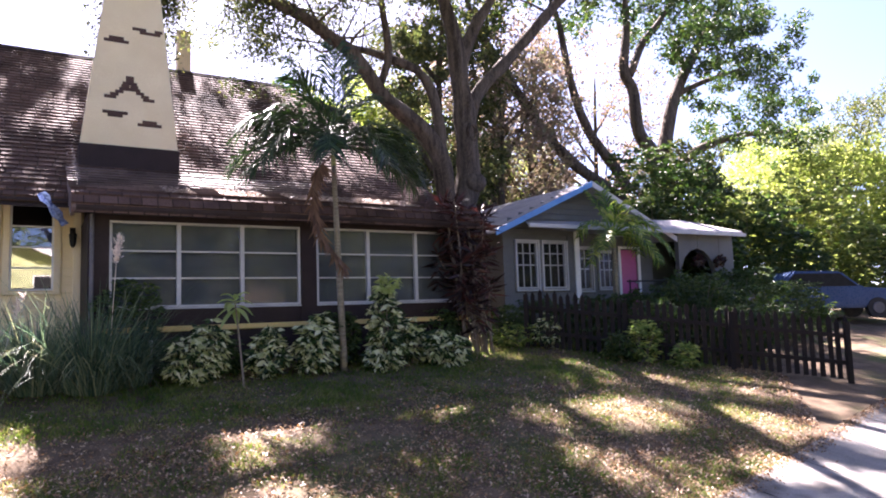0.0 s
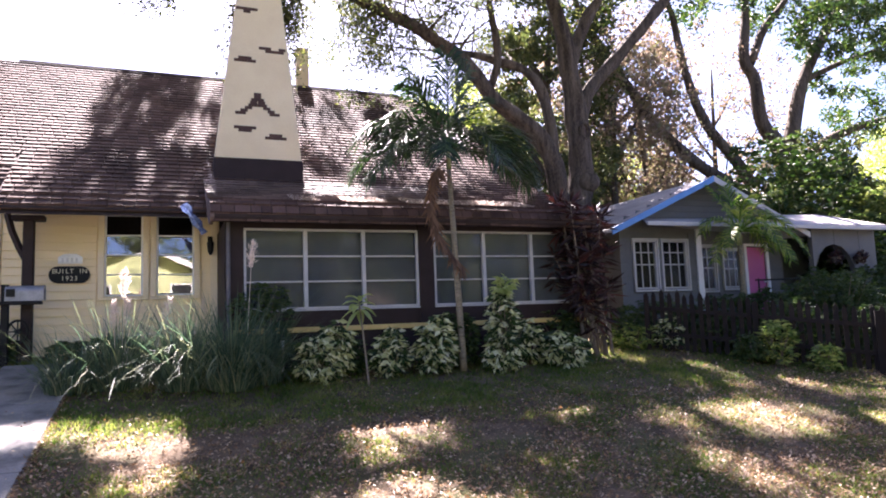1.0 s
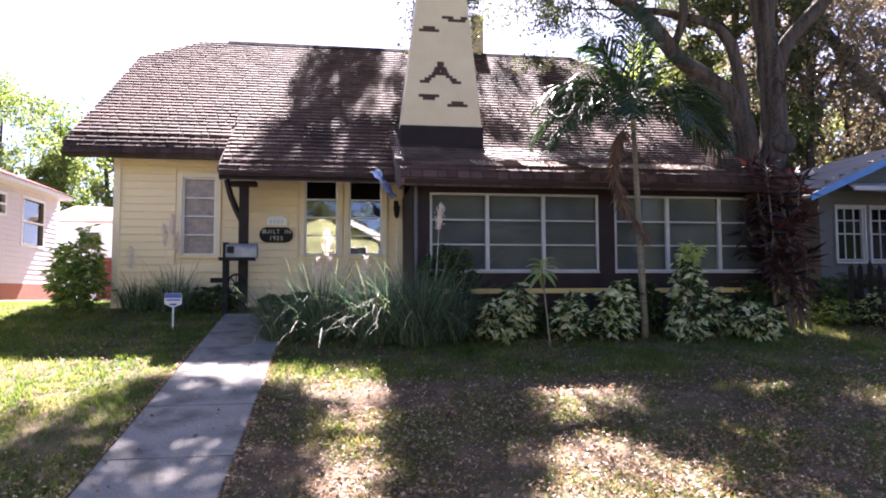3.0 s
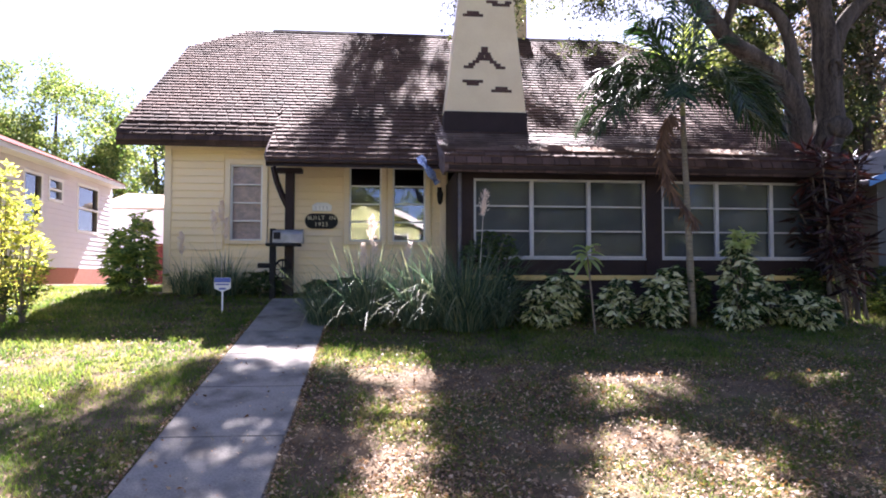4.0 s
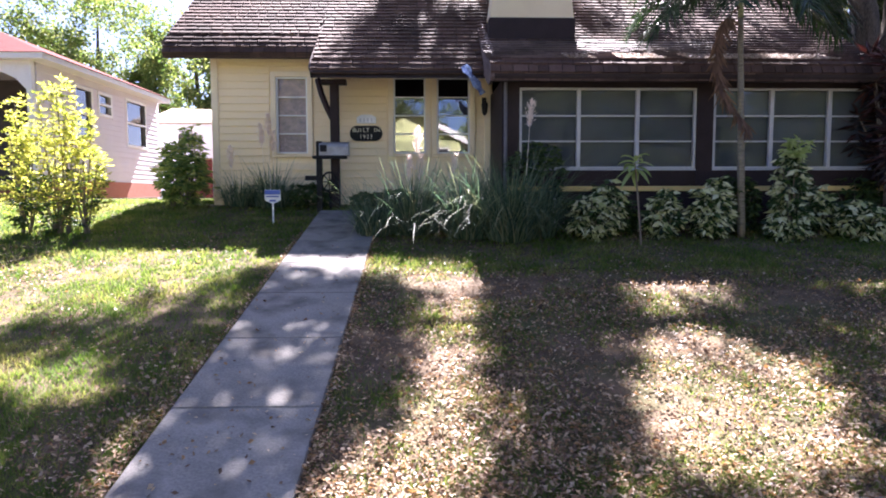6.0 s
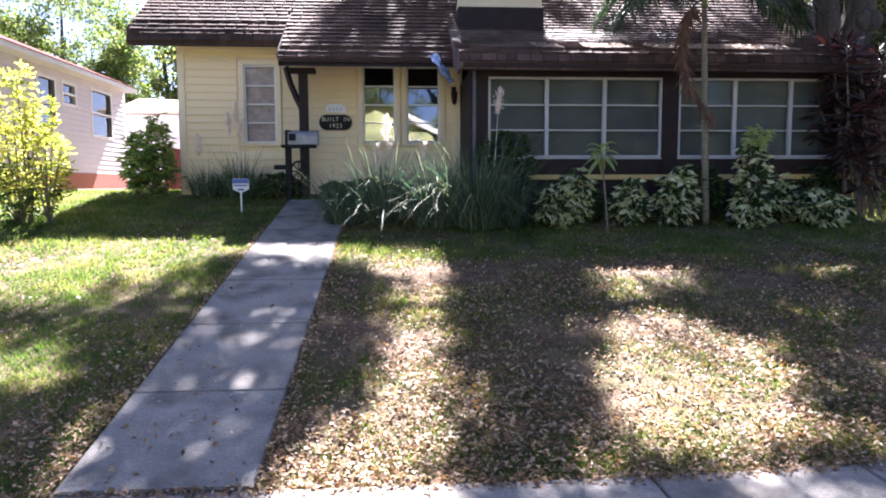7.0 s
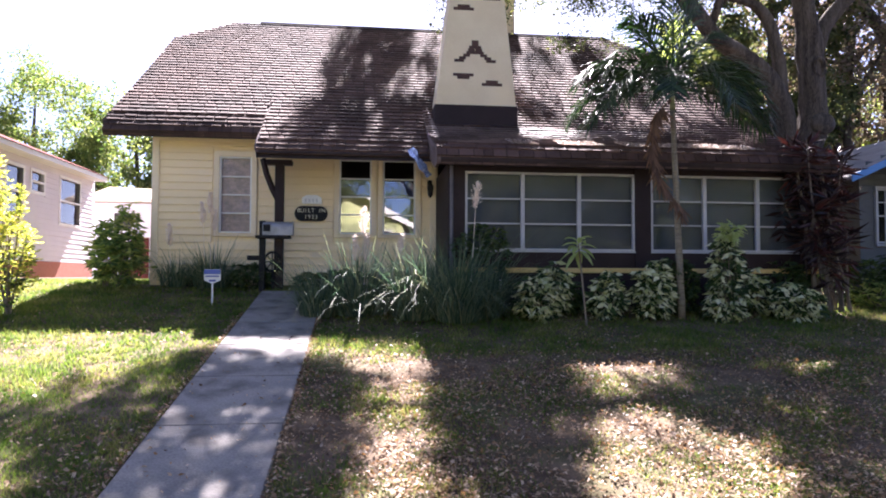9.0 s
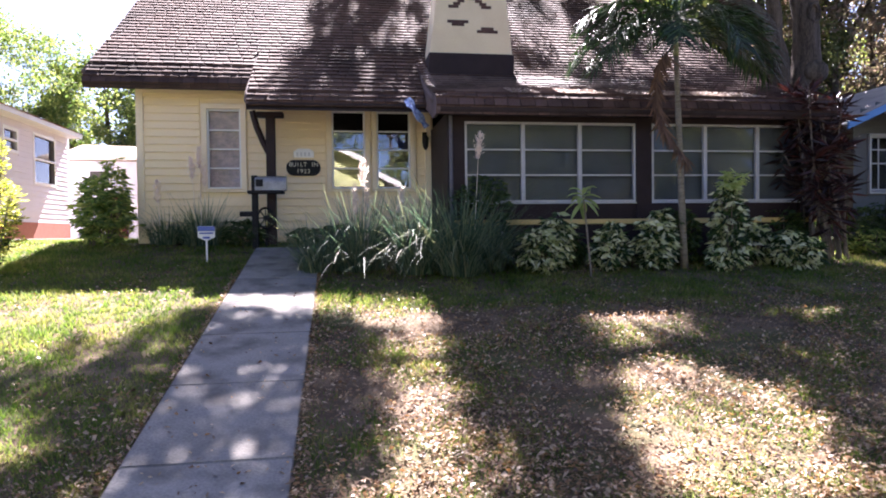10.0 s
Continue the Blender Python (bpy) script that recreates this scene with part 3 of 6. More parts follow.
def build_walls():
    wall_with_holes("wall", -4.45, 1.6, HOUSE_Y + 0.02, 0.5, 4.3, MAIN_HOLES, 0.16, M_YELLOW, cottage)
    bm = bmesh.new()
    box(bm, -4.45, -4.3, HOUSE_Y + 0.18, 25.2, 0.7, 4.3)
    part("wall", bm, M_YELLOW, cottage)
    bm = bmesh.new()
    prism(bm, [(-4.45, 13.4, 4.25), (-4.45, 25.0, 4.25), (-4.45, 20.9, 7.3), (-4.45, 17.6, 7.3)], (0.15, 0, 0))
    part("wall", bm, M_YELLOW, cottage)
    bm = bmesh.new()
    prism(bm, [(8.85, 11.2, 3.2), (8.85, 25.0, 4.25), (8.85, 20.9, 7.3), (8.85, 17.6, 7.3)], (0.13, 0, 0))
    box(bm, 8.85, 8.98, PORCH_Y + 0.16, 25.2, 0.3, 3.3)
    part("wall", bm, M_BROWN, cottage)
    bm = bmesh.new()
    box(bm, -4.3, 8.95, 25.05, 25.2, 0.7, 4.3)
    part("wall", bm, M_YELLOW, cottage)
    wall_with_holes("porch_wall", 1.56, 9.0, PORCH_Y, 0.3, 3.25, PORCH_HOLES, 0.14, M_BROWN, cottage)
    bm = bmesh.new()
    box(bm, 1.56, 1.70, PORCH_Y + 0.14, HOUSE_Y + 0.02, 0.3, 3.25)
    part("porch_wall", bm, M_BROWN, cottage)
    # rooms behind the glass, coloured dark to stand for indoor shade
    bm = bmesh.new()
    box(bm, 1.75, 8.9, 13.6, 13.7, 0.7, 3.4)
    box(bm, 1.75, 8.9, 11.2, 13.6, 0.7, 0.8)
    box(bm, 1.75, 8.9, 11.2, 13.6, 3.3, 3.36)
    part("porch_room", bm, M_SHADETONE, cottage)
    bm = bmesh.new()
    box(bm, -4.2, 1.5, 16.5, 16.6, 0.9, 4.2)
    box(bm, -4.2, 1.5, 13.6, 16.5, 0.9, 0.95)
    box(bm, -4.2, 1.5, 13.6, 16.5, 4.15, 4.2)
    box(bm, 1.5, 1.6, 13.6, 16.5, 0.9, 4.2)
    part("front_room", bm, M_SHADETONE, cottage)


build_walls()


def build_siding():
    """Lap boards, one by one, cut round the windows."""
    z, dz = 0.82, 0.16
    cuts = [(a - 0.14, b + 0.14, c - 0.12, d + 0.16) for a, b, c, d in MAIN_HOLES]
    cuts[1] = (cuts[1][0], cuts[2][1], cuts[1][2], cuts[1][3])
    cuts = cuts[:2]
    while z < 4.1:
        spans = [(-4.36, 1.42)]
        for a, b, c, d in cuts:
            if z + dz > c and z < d:
                spans = [s for x0, x1 in spans for s in ((x0, min(x1, a)), (max(x0, b), x1)) if s[1] - s[0] > 0.02]
        for x0, x1 in spans:
            bm = bmesh.new()
            prism(bm, [(x0, HOUSE_Y + 0.019, z), (x0, HOUSE_Y - 0.02, z + 0.004), (x0, HOUSE_Y - 0.033, z), (x0, HOUSE_Y - 0.035, z + 0.01), (x0, HOUSE_Y + 0.004, z + dz + 0.012), (x0, HOUSE_Y + 0.019, z + dz + 0.012)], (x1 - x0, 0, 0))
            part("siding_board", bm, M_YELLOW, cottage)
        z += dz
    for x0, x1 in ((-4.5, -4.36), (1.42, 1.555)):
        part("corner_board", boxed(x0, x1, HOUSE_Y - 0.05, HOUSE_Y + 0.16, 0.8, 4.12, bevel=0.006), M_YELLOWTRIM, cottage)
    part("frieze_board", boxed(-4.36, 1.42, HOUSE_Y - 0.05, HOUSE_Y + 0.018, 3.95, 4.14, bevel=0.005), M_YELLOWTRIM, cottage)


build_siding()


def window(parent, x0, x1, z0, z1, y, rows, cols, frame_w, frame_mat, casing=None, backing=None, label="", glass=None):
    """A window with its frame, rails, panes and sill. cols: the places of its uprights."""
    bm = bmesh.new()
    d0, d1 = y - 0.012, y + 0.07
    box(bm, x0, x1, d0, d1, z1 - frame_w, z1, bevel=0.004)
    box(bm, x0, x1, d0, d1, z0, z0 + frame_w, bevel=0.004)
    box(bm, x0, x0 + frame_w, d0, d1, z0 + frame_w, z1 - frame_w)
    box(bm, x1 - frame_w, x1, d0, d1, z0 + frame_w, z1 - frame_w)
    w = part("window", bm, frame_mat, parent, label)
    for c in cols:
        part("mullion", boxed(c - frame_w * 0.85, c + frame_w * 0.85, d0 - 0.006, d1, z0 + frame_w, z1 - frame_w, bevel=0.004), frame_mat, w)
    edges = [x0 + frame_w, *[v for c in cols for v in (c - frame_w * 0.85, c + frame_w * 0.85)], x1 - frame_w]
    for a, b in zip(edges[::2], edges[1::2]):
        for r in range(rows):
            za = z0 + frame_w + (z1 - z0 - 2 * frame_w) * r / rows
            zb = z0 + frame_w + (z1 - z0 - 2 * frame_w) * (r + 1) / rows
            if r:
                part("rail", boxed(a, b, y + 0.0, y + 0.05, za - 0.014, za + 0.014), frame_mat, w)
            tilt = 0.004 * RNG.normal()
            bm = bmesh.new()
            hull(bm, [(px, y + 0.03 + q + tilt * (pz - za) * 4, pz) for px in (a, b) for pz in (za + 0.014, zb - 0.014) for q in (0, 0.004)])
            p = part("pane", bm, glass or M_GLASS, w)
            p.visible_shadow = False
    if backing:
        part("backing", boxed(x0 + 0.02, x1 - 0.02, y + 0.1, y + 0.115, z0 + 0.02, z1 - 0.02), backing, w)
    if casing:
        cw = casing[0]
        for a, b, c, d in ((x0 - cw, x0 - 0.002, z0 - 0.02, z1 + cw), (x1 + 0.002, x1 + cw, z0 - 0.02, z1 + cw), (x0 - 0.002, x1 + 0.002, z1 + 0.002, z1 + cw)):
            part("casing", boxed(a, b, y - 0.055, y + 0.018, c, d, bevel=0.004), casing[1], w)
        part("sill", boxed(x0 - cw, x1 + cw, y - 0.06, y + 0.018, z0 - 0.075, z0 - 0.022, bevel=0.006), casing[1], w)
    return w


def build_windows():
    for i, (a, b, c, d) in enumerate(MAIN_HOLES):
        # the two right windows get a black sheet in place of room shade
        window(cottage, a, b, c, d, HOUSE_Y, 4, [], 0.035, M_WHITE, (0.11, M_YELLOWTRIM), M_CURTAIN if i == 0 else M_ROOMSHADE, glass=M_PORCHGLASS if i == 0 else None)
    for (a, b, c, d), cols in zip(PORCH_HOLES, ([2.98, 4.09], [6.64, 7.75])):
        window(cottage, a, b, c, d, PORCH_Y, 3, cols, 0.042, M_DULLTRIM, None, M_SCREEN, glass=M_PORCHGLASS)
        part("window_sill", boxed(a - 0.02, b + 0.02, PORCH_Y - 0.03, PORCH_Y - 0.002, c - 0.03, c - 0.003, bevel=0.005), M_DULLTRIM, cottage)
    part("yellow_band", boxed(1.62, 9.02, PORCH_Y - 0.05, PORCH_Y - 0.002, 1.15, 1.245, bevel=0.006), M_BAND, cottage)
    part("post", boxed(1.545, 1.86, PORCH_Y - 0.03, PORCH_Y - 0.002, 0.4, 3.24), M_BROWN, cottage)
    part("post", boxed(5.21, 5.52, PORCH_Y - 0.03, PORCH_Y - 0.002, 0.4, 3.24), M_BROWN, cottage)


build_windows()


def build_chimney():
    z0, z1 = 4.45, 9.9
    wl = lambda z: 1.49 + (z - 4.78) * 0.13
    wr = lambda z: 3.26 - (z - 4.78) * 0.106
    yf = lambda z: 12.78 + (z - 4.78) * 0.02
    bm = bmesh.new()
    lv = [4.78, 6.5, 8.3, z1]
    rings = []
    for z in lv:
        rings.append([bm.verts.new(p) for p in ((wl(z), yf(z), z), (wr(z), yf(z), z), (wr(z), 13.8, z), (wl(z), 13.8, z))])
    for a, b in zip(rings, rings[1:]):
        for k in range(4):
            bm.faces.new([a[k], a[(k + 1) % 4], b[(k + 1) % 4], b[k]])
    bm.faces.new(rings[-1])
    bm.faces.new(list(reversed(rings[0])))
    bmesh.ops.bevel(bm, geom=[e for e in bm.edges if abs(e.verts[0].co.z - e.verts[1].co.z) > 0.5], offset=0.02, segments=2, affect="EDGES")
    ch = part("chimney", bm, M_STUCCO, cottage, "tapered cream stucco chimney with brown brick motifs")
    part("base_band", boxed(1.465, 3.285, 12.75, 13.9, 4.3, 4.79, bevel=0.01), M_BROWN, ch)
    part("chimney_cap", boxed(wl(z1) - 0.06, wr(z1) + 0.06, yf(z1) - 0.08, 13.7, z1, z1 + 0.14, bevel=0.02), M_BROWN, ch)
    bw, bh = 0.15, 0.062
    motif = []
    # stepped peak with a small closed triangle in it
    for k, row in enumerate(((0,), (0,), (-0.45, 0.45), (-0.62, 0.62), (-0.9, 0, 0.9), (-1.45, 1.45), (-2.15, 2.15), (-2.95, -2.45, 2.45, 2.95))):
        motif += [(2.35 + dx * 0.13, 6.2 - k * bh * 0.98) for dx in row]
    for cx, cz, up in ((2.09, 5.46, -1), (2.72, 5.26, 1), (2.1, 6.93, 1)):
        for k in (-1, 0, 1):
            motif.append((cx + k * bw, cz))
        motif += [(cx - bw * 0.4, cz + up * bh), (cx + bw * 0.4, cz + up * bh)]
    for k, (dx, dz) in enumerate(((-1.6, 1), (-0.8, 1), (-0.6, 0), (0.3, 0), (1.2, 0), (1.5, 1))):
        motif.append((2.68 + dx * bw * 0.9, 7.18 + dz * bh))
    for cx, cz, up in ((2.15, 8.1, -1), (2.6, 8.5, 1)):
        for k in (-1, 0, 1):
            motif.append((cx + k * bw, cz))
        motif.append((cx, cz + up * bh))
    shared = None
    for x, z in motif:
        bm = boxed(-bw / 2, bw / 2, -0.012, 0.03, -bh / 2, bh / 2, bevel=0.004) if shared is None else None
        if shared is None:
            ob = part("brick", bm, M_BRICKMARK, None)
            ob.parent = ch
            shared = ob.data
        else:
            ob = new("brick", shared)
            ob.parent = ch
        ob.location = Vector((x, yf(z), z)) - base_of(ch)
    # slim vent stack behind the ridge
    bm = bmesh.new()
    box(bm, 4.45, 4.85, 20.0, 20.35, 7.4, 10.4, bevel=0.015)
    part("vent_pipe", bm, M_STUCCO, cottage, "slim cream vent pipe")


build_chimney()


# ---------------------------------------------------------------- post, mailbox, plaque, sign, lamp
def build_post():
    p = thing("eave_post", "dark brown timber post with a slanting brace holding the eave", "post", (-1.7, 12.3, gz(12.3)))
    part("upright", boxed(-1.80, -1.62, 12.23, 12.41, gz(12.3) - 0.05, 3.5, bevel=0.012), M_BROWN, p)
    bm = bmesh.new()
    tube(bm, [(-2.06, 12.3, 3.52), (-1.98, 12.3, 3.2), (-1.86, 12.3, 2.9), (-1.72, 12.3, 2.62)], [0.07] * 4, 6)
    part("brace", bm, M_BROWN, p)
    part("bolster", boxed(-1.98, -1.45, 12.2, 12.44, 3.4, 3.5, bevel=0.015), M_BROWN, p)
    for ob in (p,):
        ob.location += Vector((-0.08, 0.50, 0.00))


build_post()


def build_mailbox():
    m = thing("mailbox", "rounded grey metal mailbox on a dark timber stand", "mailbox", (-1.9, 12.05, gz(12.05)))
    g = gz(12.05)
    part("stand_post", boxed(-2.05, -1.93, 12.0, 12.12, g - 0.05, 2.2, bevel=0.01), M_BLACK, m)
    part("shelf", boxed(-2.12, -1.42, 11.93, 12.2, 1.84, 1.9, bevel=0.01), M_BLACK, m)
    bm = bmesh.new()
    out = [(11.95, 1.905), (12.18, 1.905), (12.18, 2.07)] + [(12.065 + 0.115 * math.cos(a), 2.07 + 0.115 * math.sin(a)) for a in np.linspace(0.2, math.pi - 0.2, 9)] + [(11.95, 2.07)]
    prism(bm, [(-1.98, y, z) for y, z in out], (0.58, 0, 0))
    body = part("box", bm, M_ZINC, m, "dull grey rounded metal box")
    bm = bmesh.new()
    prism(bm, [(-1.40, 12.065 + (y - 12.065) * 1.06, 2.0 + (z - 2.0) * 1.05) for y, z in out], (0.025, 0, 0))
    part("door", bm, M_ZINC, m)
    part("marker", boxed(-1.96, -1.82, 11.935, 11.947, 1.98, 2.12), M_BLACK, m)
    w = thing("wheel_ornament", "dark iron spoked wheel leaning on the mailbox stand", "ornament", (-1.8, 12.15, g))
    bm = bmesh.new()
    ring = [(-1.8 + 0.16 * math.cos(a), 12.14, 1.36 + 0.2 * math.sin(a)) for a in np.linspace(0, math.tau, 20)]
    tube(bm, ring, [0.022] * 20, 6)
    part("rim", bm, M_BLACK, w)
    for a in np.linspace(0, math.pi, 4, endpoint=False):
        bm = bmesh.new()
        tube(bm, [(-1.8 - 0.15 * math.cos(a), 12.14, 1.36 - 0.19 * math.sin(a)), (-1.8 + 0.15 * math.cos(a), 12.14, 1.36 + 0.19 * math.sin(a))], [0.012] * 2, 5)
        part("spoke", bm, M_BLACK, w)
    bm = bmesh.new()
    tube(bm, [(-1.8, 12.11, 1.36), (-1.8, 12.19, 1.36)], [0.05, 0.05], 10)
    part("hub", bm, M_BLACK, w)
    bm = bmesh.new()
    tube(bm, [(-1.8, 12.16, 1.2), (-1.78, 12.18, g - 0.03)], [0.03, 0.035], 6)
    part("stake", bm, M_BLACK, w)
    t = thing("utility_stub", "short black pipe stub fixed to the mailbox post", "pipe", (-2.2, 12.05, 1.44))
    part("pipe", boxed(-2.29, -2.05, 12.03, 12.09, 1.39, 1.49, bevel=0.01), M_BLACK, t)
    for ob in (m, w, t,):
        ob.location += Vector((-0.10, 0.50, 0.00))


build_mailbox()


def text_part(name, body, size, at, mat, parent):
    """Writing set in the built-in font, as a thin mesh facing the street."""
    cu = bpy.data.curves.new(name, "FONT")
    cu.body, cu.size, cu.align_x, cu.align_y, cu.extrude = body, size, "CENTER", "CENTER", 0.003
    tmp = bpy.data.objects.new(name, cu)
    me = bpy.data.meshes.new_from_object(tmp)
    bpy.data.objects.remove(tmp)
    me.transform(Matrix.Translation(Vector(at) - base_of(parent)) @ pose(0, 0, 0, 90, 0, 0))
    me.materials.clear()
    me.materials.append(mat)
    ob = new(name, me)
    ob.parent = parent
    return ob


def build_plaque():
    p = thing("house_plaque", "black oval-ended plaque with cream lettering on yellow siding", "plaque", (-1.17, HOUSE_Y - 0.03, 2.43))
    bm = bmesh.new()
    out = []
    for sx, a0 in ((1, -90), (-1, 90)):
        for k in range(9):
            a = radians(a0 + 180 * k / 8)
            out.append((-1.17 + sx * 0.2 + 0.155 * math.cos(a), HOUSE_Y - 0.042, 2.425 + 0.165 * math.sin(a)))
    prism(bm, out, (0, -0.025, 0))
    part("board", bm, M_BLACKPAINT, p)
    for word, z in (("BUILT IN", 2.49), ("1923", 2.35)):
        for k, ch in enumerate(word):
            if ch != " ":
                text_part("letter", ch, 0.125, (-1.17 + (k - (len(word) - 1) / 2) * 0.075, HOUSE_Y - 0.071, z), M_CREAMLETTER, p)
    q = thing("number_sign", "small pale sign with a row of dark digits as bars", "sign", (-1.16, HOUSE_Y - 0.03, 2.74))
    bm = bmesh.new()
    prism(bm, [(-1.37, HOUSE_Y - 0.04, 2.64), (-0.95, HOUSE_Y - 0.04, 2.64), (-0.95, HOUSE_Y - 0.04, 2.77), (-1.05, HOUSE_Y - 0.04, 2.83), (-1.27, HOUSE_Y - 0.04, 2.83), (-1.37, HOUSE_Y - 0.04, 2.77)], (0, -0.02, 0))
    part("board", bm, M_WHITE, q)
    for k in range(4):
        part("bar", boxed(-1.31 + k * 0.08, -1.27 + k * 0.08, HOUSE_Y - 0.066, HOUSE_Y - 0.06, 2.67, 2.75), M_GREYFRAME, q)


build_plaque()


def build_yard_sign():
    s = thing("yard_sign", "small blue and white yard sign on a metal stake", "sign", (-2.54, 10.3, gz(10.3)))
    bm = bmesh.new()
    prism(bm, [(-2.69, 10.3, 1.07), (-2.54, 10.3, 1.0), (-2.39, 10.3, 1.07), (-2.39, 10.3, 1.27), (-2.69, 10.3, 1.27)], (0, 0.012, 0))
    part("panel", bm, M_WHITE, s)
    part("blue_band", boxed(-2.685, -2.395, 10.29, 10.298, 1.18, 1.265), M_BLUE, s)
    part("blue_point", boxed(-2.6, -2.48, 10.292, 10.298, 1.045, 1.08), M_BLUE, s)
    part("bar", boxed(-2.66, -2.42, 10.285, 10.29, 1.13, 1.155), M_BLUE, s)
    part("stake", boxed(-2.555, -2.525, 10.305, 10.325, gz(10.3) - 0.08, 1.02), M_WHITE, s)
    for ob in (s,):
        ob.location += Vector((-0.25, 0.96, -0.08))


build_yard_sign()


def build_lantern():
    l = thing("wall_lantern", "small black iron wall lantern beside the porch", "lantern", (1.42, HOUSE_Y - 0.05, 3.1))
    part("back_plate", boxed(1.36, 1.46, HOUSE_Y - 0.07, HOUSE_Y - 0.05, 2.95, 3.2, bevel=0.004), M_BLACK, l)
    bm = bmesh.new()
    tube(bm, [(1.41, HOUSE_Y - 0.05, 3.12), (1.41, HOUSE_Y - 0.16, 3.18), (1.41, HOUSE_Y - 0.2, 3.1)], [0.012] * 3, 6)
    part("arm", bm, M_BLACK, l)
    bm = bmesh.new()
    tube(bm, [(1.41, HOUSE_Y - 0.2, 3.12), (1.41, HOUSE_Y - 0.2, 3.05), (1.41, HOUSE_Y - 0.2, 2.86), (1.41, HOUSE_Y - 0.2, 2.8)], [0.02, 0.075, 0.055, 0.02], 6)
    part("cage", bm, M_BLACK, l)
    k = thing("garden_stake", "short black stake with a pale foot under the porch band", "stake", (2.5, 10.8, gz(10.8)))
    part("rod", boxed(2.47, 2.53, 10.77, 10.83, gz(10.8) - 0.05, 1.3, bevel=0.006), M_BLACK, k)
    part("foot", boxed(2.475, 2.525, 10.76, 10.768, gz(10.8), 1.02), M_WHITE, k)
    d = thing("downspout", "grey metal downspout on the porch corner", "downspout", (1.58, PORCH_Y - 0.08, 0.7))
    bm = bmesh.new()
    tube(bm, [(1.6, PORCH_Y - 0.075, 3.2), (1.6, PORCH_Y - 0.075, 0.8), (1.6, PORCH_Y - 0.1, gz(10.9) - 0.02)], [0.035] * 3, 8)
    part("pipe", bm, M_DULLPIPE, d)
    t = thing("roof_flashing", "crumpled strip of blue flashing hanging at the eave corner", "flashing", (1.05, 11.6, 3.3))
    bm = bmesh.new()
    rows = []
    for i in range(7):
        u = i / 6
        c = Vector((0.86 + 0.36 * u, 11.5 - 0.1 * u, 3.56 - 0.55 * u))
        w = 0.075 + 0.03 * math.sin(i * 2.1)
        rows.append([bm.verts.new(c + Vector((-w * 0.7, 0.02 * math.sin(i * 3), -w * 0.4))), bm.verts.new(c + Vector((0, -0.04 + 0.02 * math.cos(i * 2.3), 0.0))), bm.verts.new(c + Vector((w * 0.8, 0, w * 0.5)))])
    for a, b in zip(rows, rows[1:]):
        for k in range(2):
            bm.faces.new([a[k], a[k + 1], b[k + 1], b[k]])
    g = bmesh.ops.solidify(bm, geom=bm.faces[:], thickness=0.006)
    part("sheet", bm, M_TARP, t)


build_lantern()


# ---------------------------------------------------------------- trees
def clump_leaves(centres, radius, per, length, width, flat=0.7):
    """Leaves round twig ends."""
    c = np.asarray(centres, float)
    out = []
    for p in c:
        r = radius * (0.6 + 0.8 * RNG.random())
        out.append(in_blob(int(per * (0.6 + 0.8 * RNG.random())), p, (r, r, r * flat)))
    pts = np.concatenate(out)
    return leaf_cloud(pts, None, length, width)


def branchlets(bm, start, ends, r0):
    for e in ends:
        s, e = Vector(start), Vector(e)
        mid = (s + e) / 2 + Vector(RNG.normal(size=3) * 0.12 * (e - s).length)
        p, r = smooth_path([s, mid, e], [r0, r0 * 0.6, r0 * 0.18], 3)
        tube(bm, p, r, 5)


# where the sun comes through the crowns on to the lawn: x, y, half width, half depth
SUN_POOLS = ((0.3, 7.7, 0.5, 0.6), (-0.5, 8.1, 0.45, 0.4), (0.4, 5.6, 0.3, 1.0), (0.45, 4.4, 0.25, 1.2), (0.05, 3.0, 0.55, 0.6), (3.4, 7.4, 0.9, 0.35), (3.3, 6.5, 0.85, 0.8), (2.6, 4.6, 0.8, 0.4), (2.6, 3.65, 0.75, 0.3),
             (2.7, 5.5, 0.35, 0.3), (4.76, 7.35, 0.25, 0.3), (4.72, 5.8, 0.4, 0.25), (3.7, 4.6, 0.2, 0.5), (6.6, 7.2, 0.4, 0.45), (7.8, 7.6, 0.7, 0.25), (7.33, 6.4, 0.15, 0.2), (8.9, 6.3, 0.5, 0.7), (12.3, 6.6, 0.5, 0.3), (13.1, 6.0, 0.5, 0.3),
             (8.8, 4.2, 0.5, 0.4), (10.3, 4.75, 0.4, 0.15), (10.1, 5.8, 0.1, 0.15), (-1.37, 8.3, 0.5, 0.25), (-3.6, 4.9, 0.45, 0.25), (-4.4, 3.6, 0.4, 0.2), (9.6, 2.9, 0.9, 0.4), (12.6, 4.0, 1.8, 0.35), (-0.2, 2.2, 0.5, 0.4))


def sun_reaches(gx, gy):
    """Whether the sun falls on this place of the lawn between the crowns."""
    w = 0.16 * noise.noise(Vector((gx * 1.9, gy * 1.9, 2.2)))
    if gx < -2.1 and gy > max(4.8, 7.5 + 1.05 * (gx + 2.7)) + 3 * w:
        return True
    return any(((gx - x) / (rx + 0.24)) ** 2 + ((gy - y) / (ry + 0.24)) ** 2 < 1 + 4 * w for x, y, rx, ry in SUN_POOLS)


SPRAYS = ((3.4, 6.4, 14.4, 7.3, 9.6, 48), (2.7, 3.9, 14.4, 8.0, 9.4, 14), (-0.1, 1.5, 15.2, 9.2, 10.2, 8))


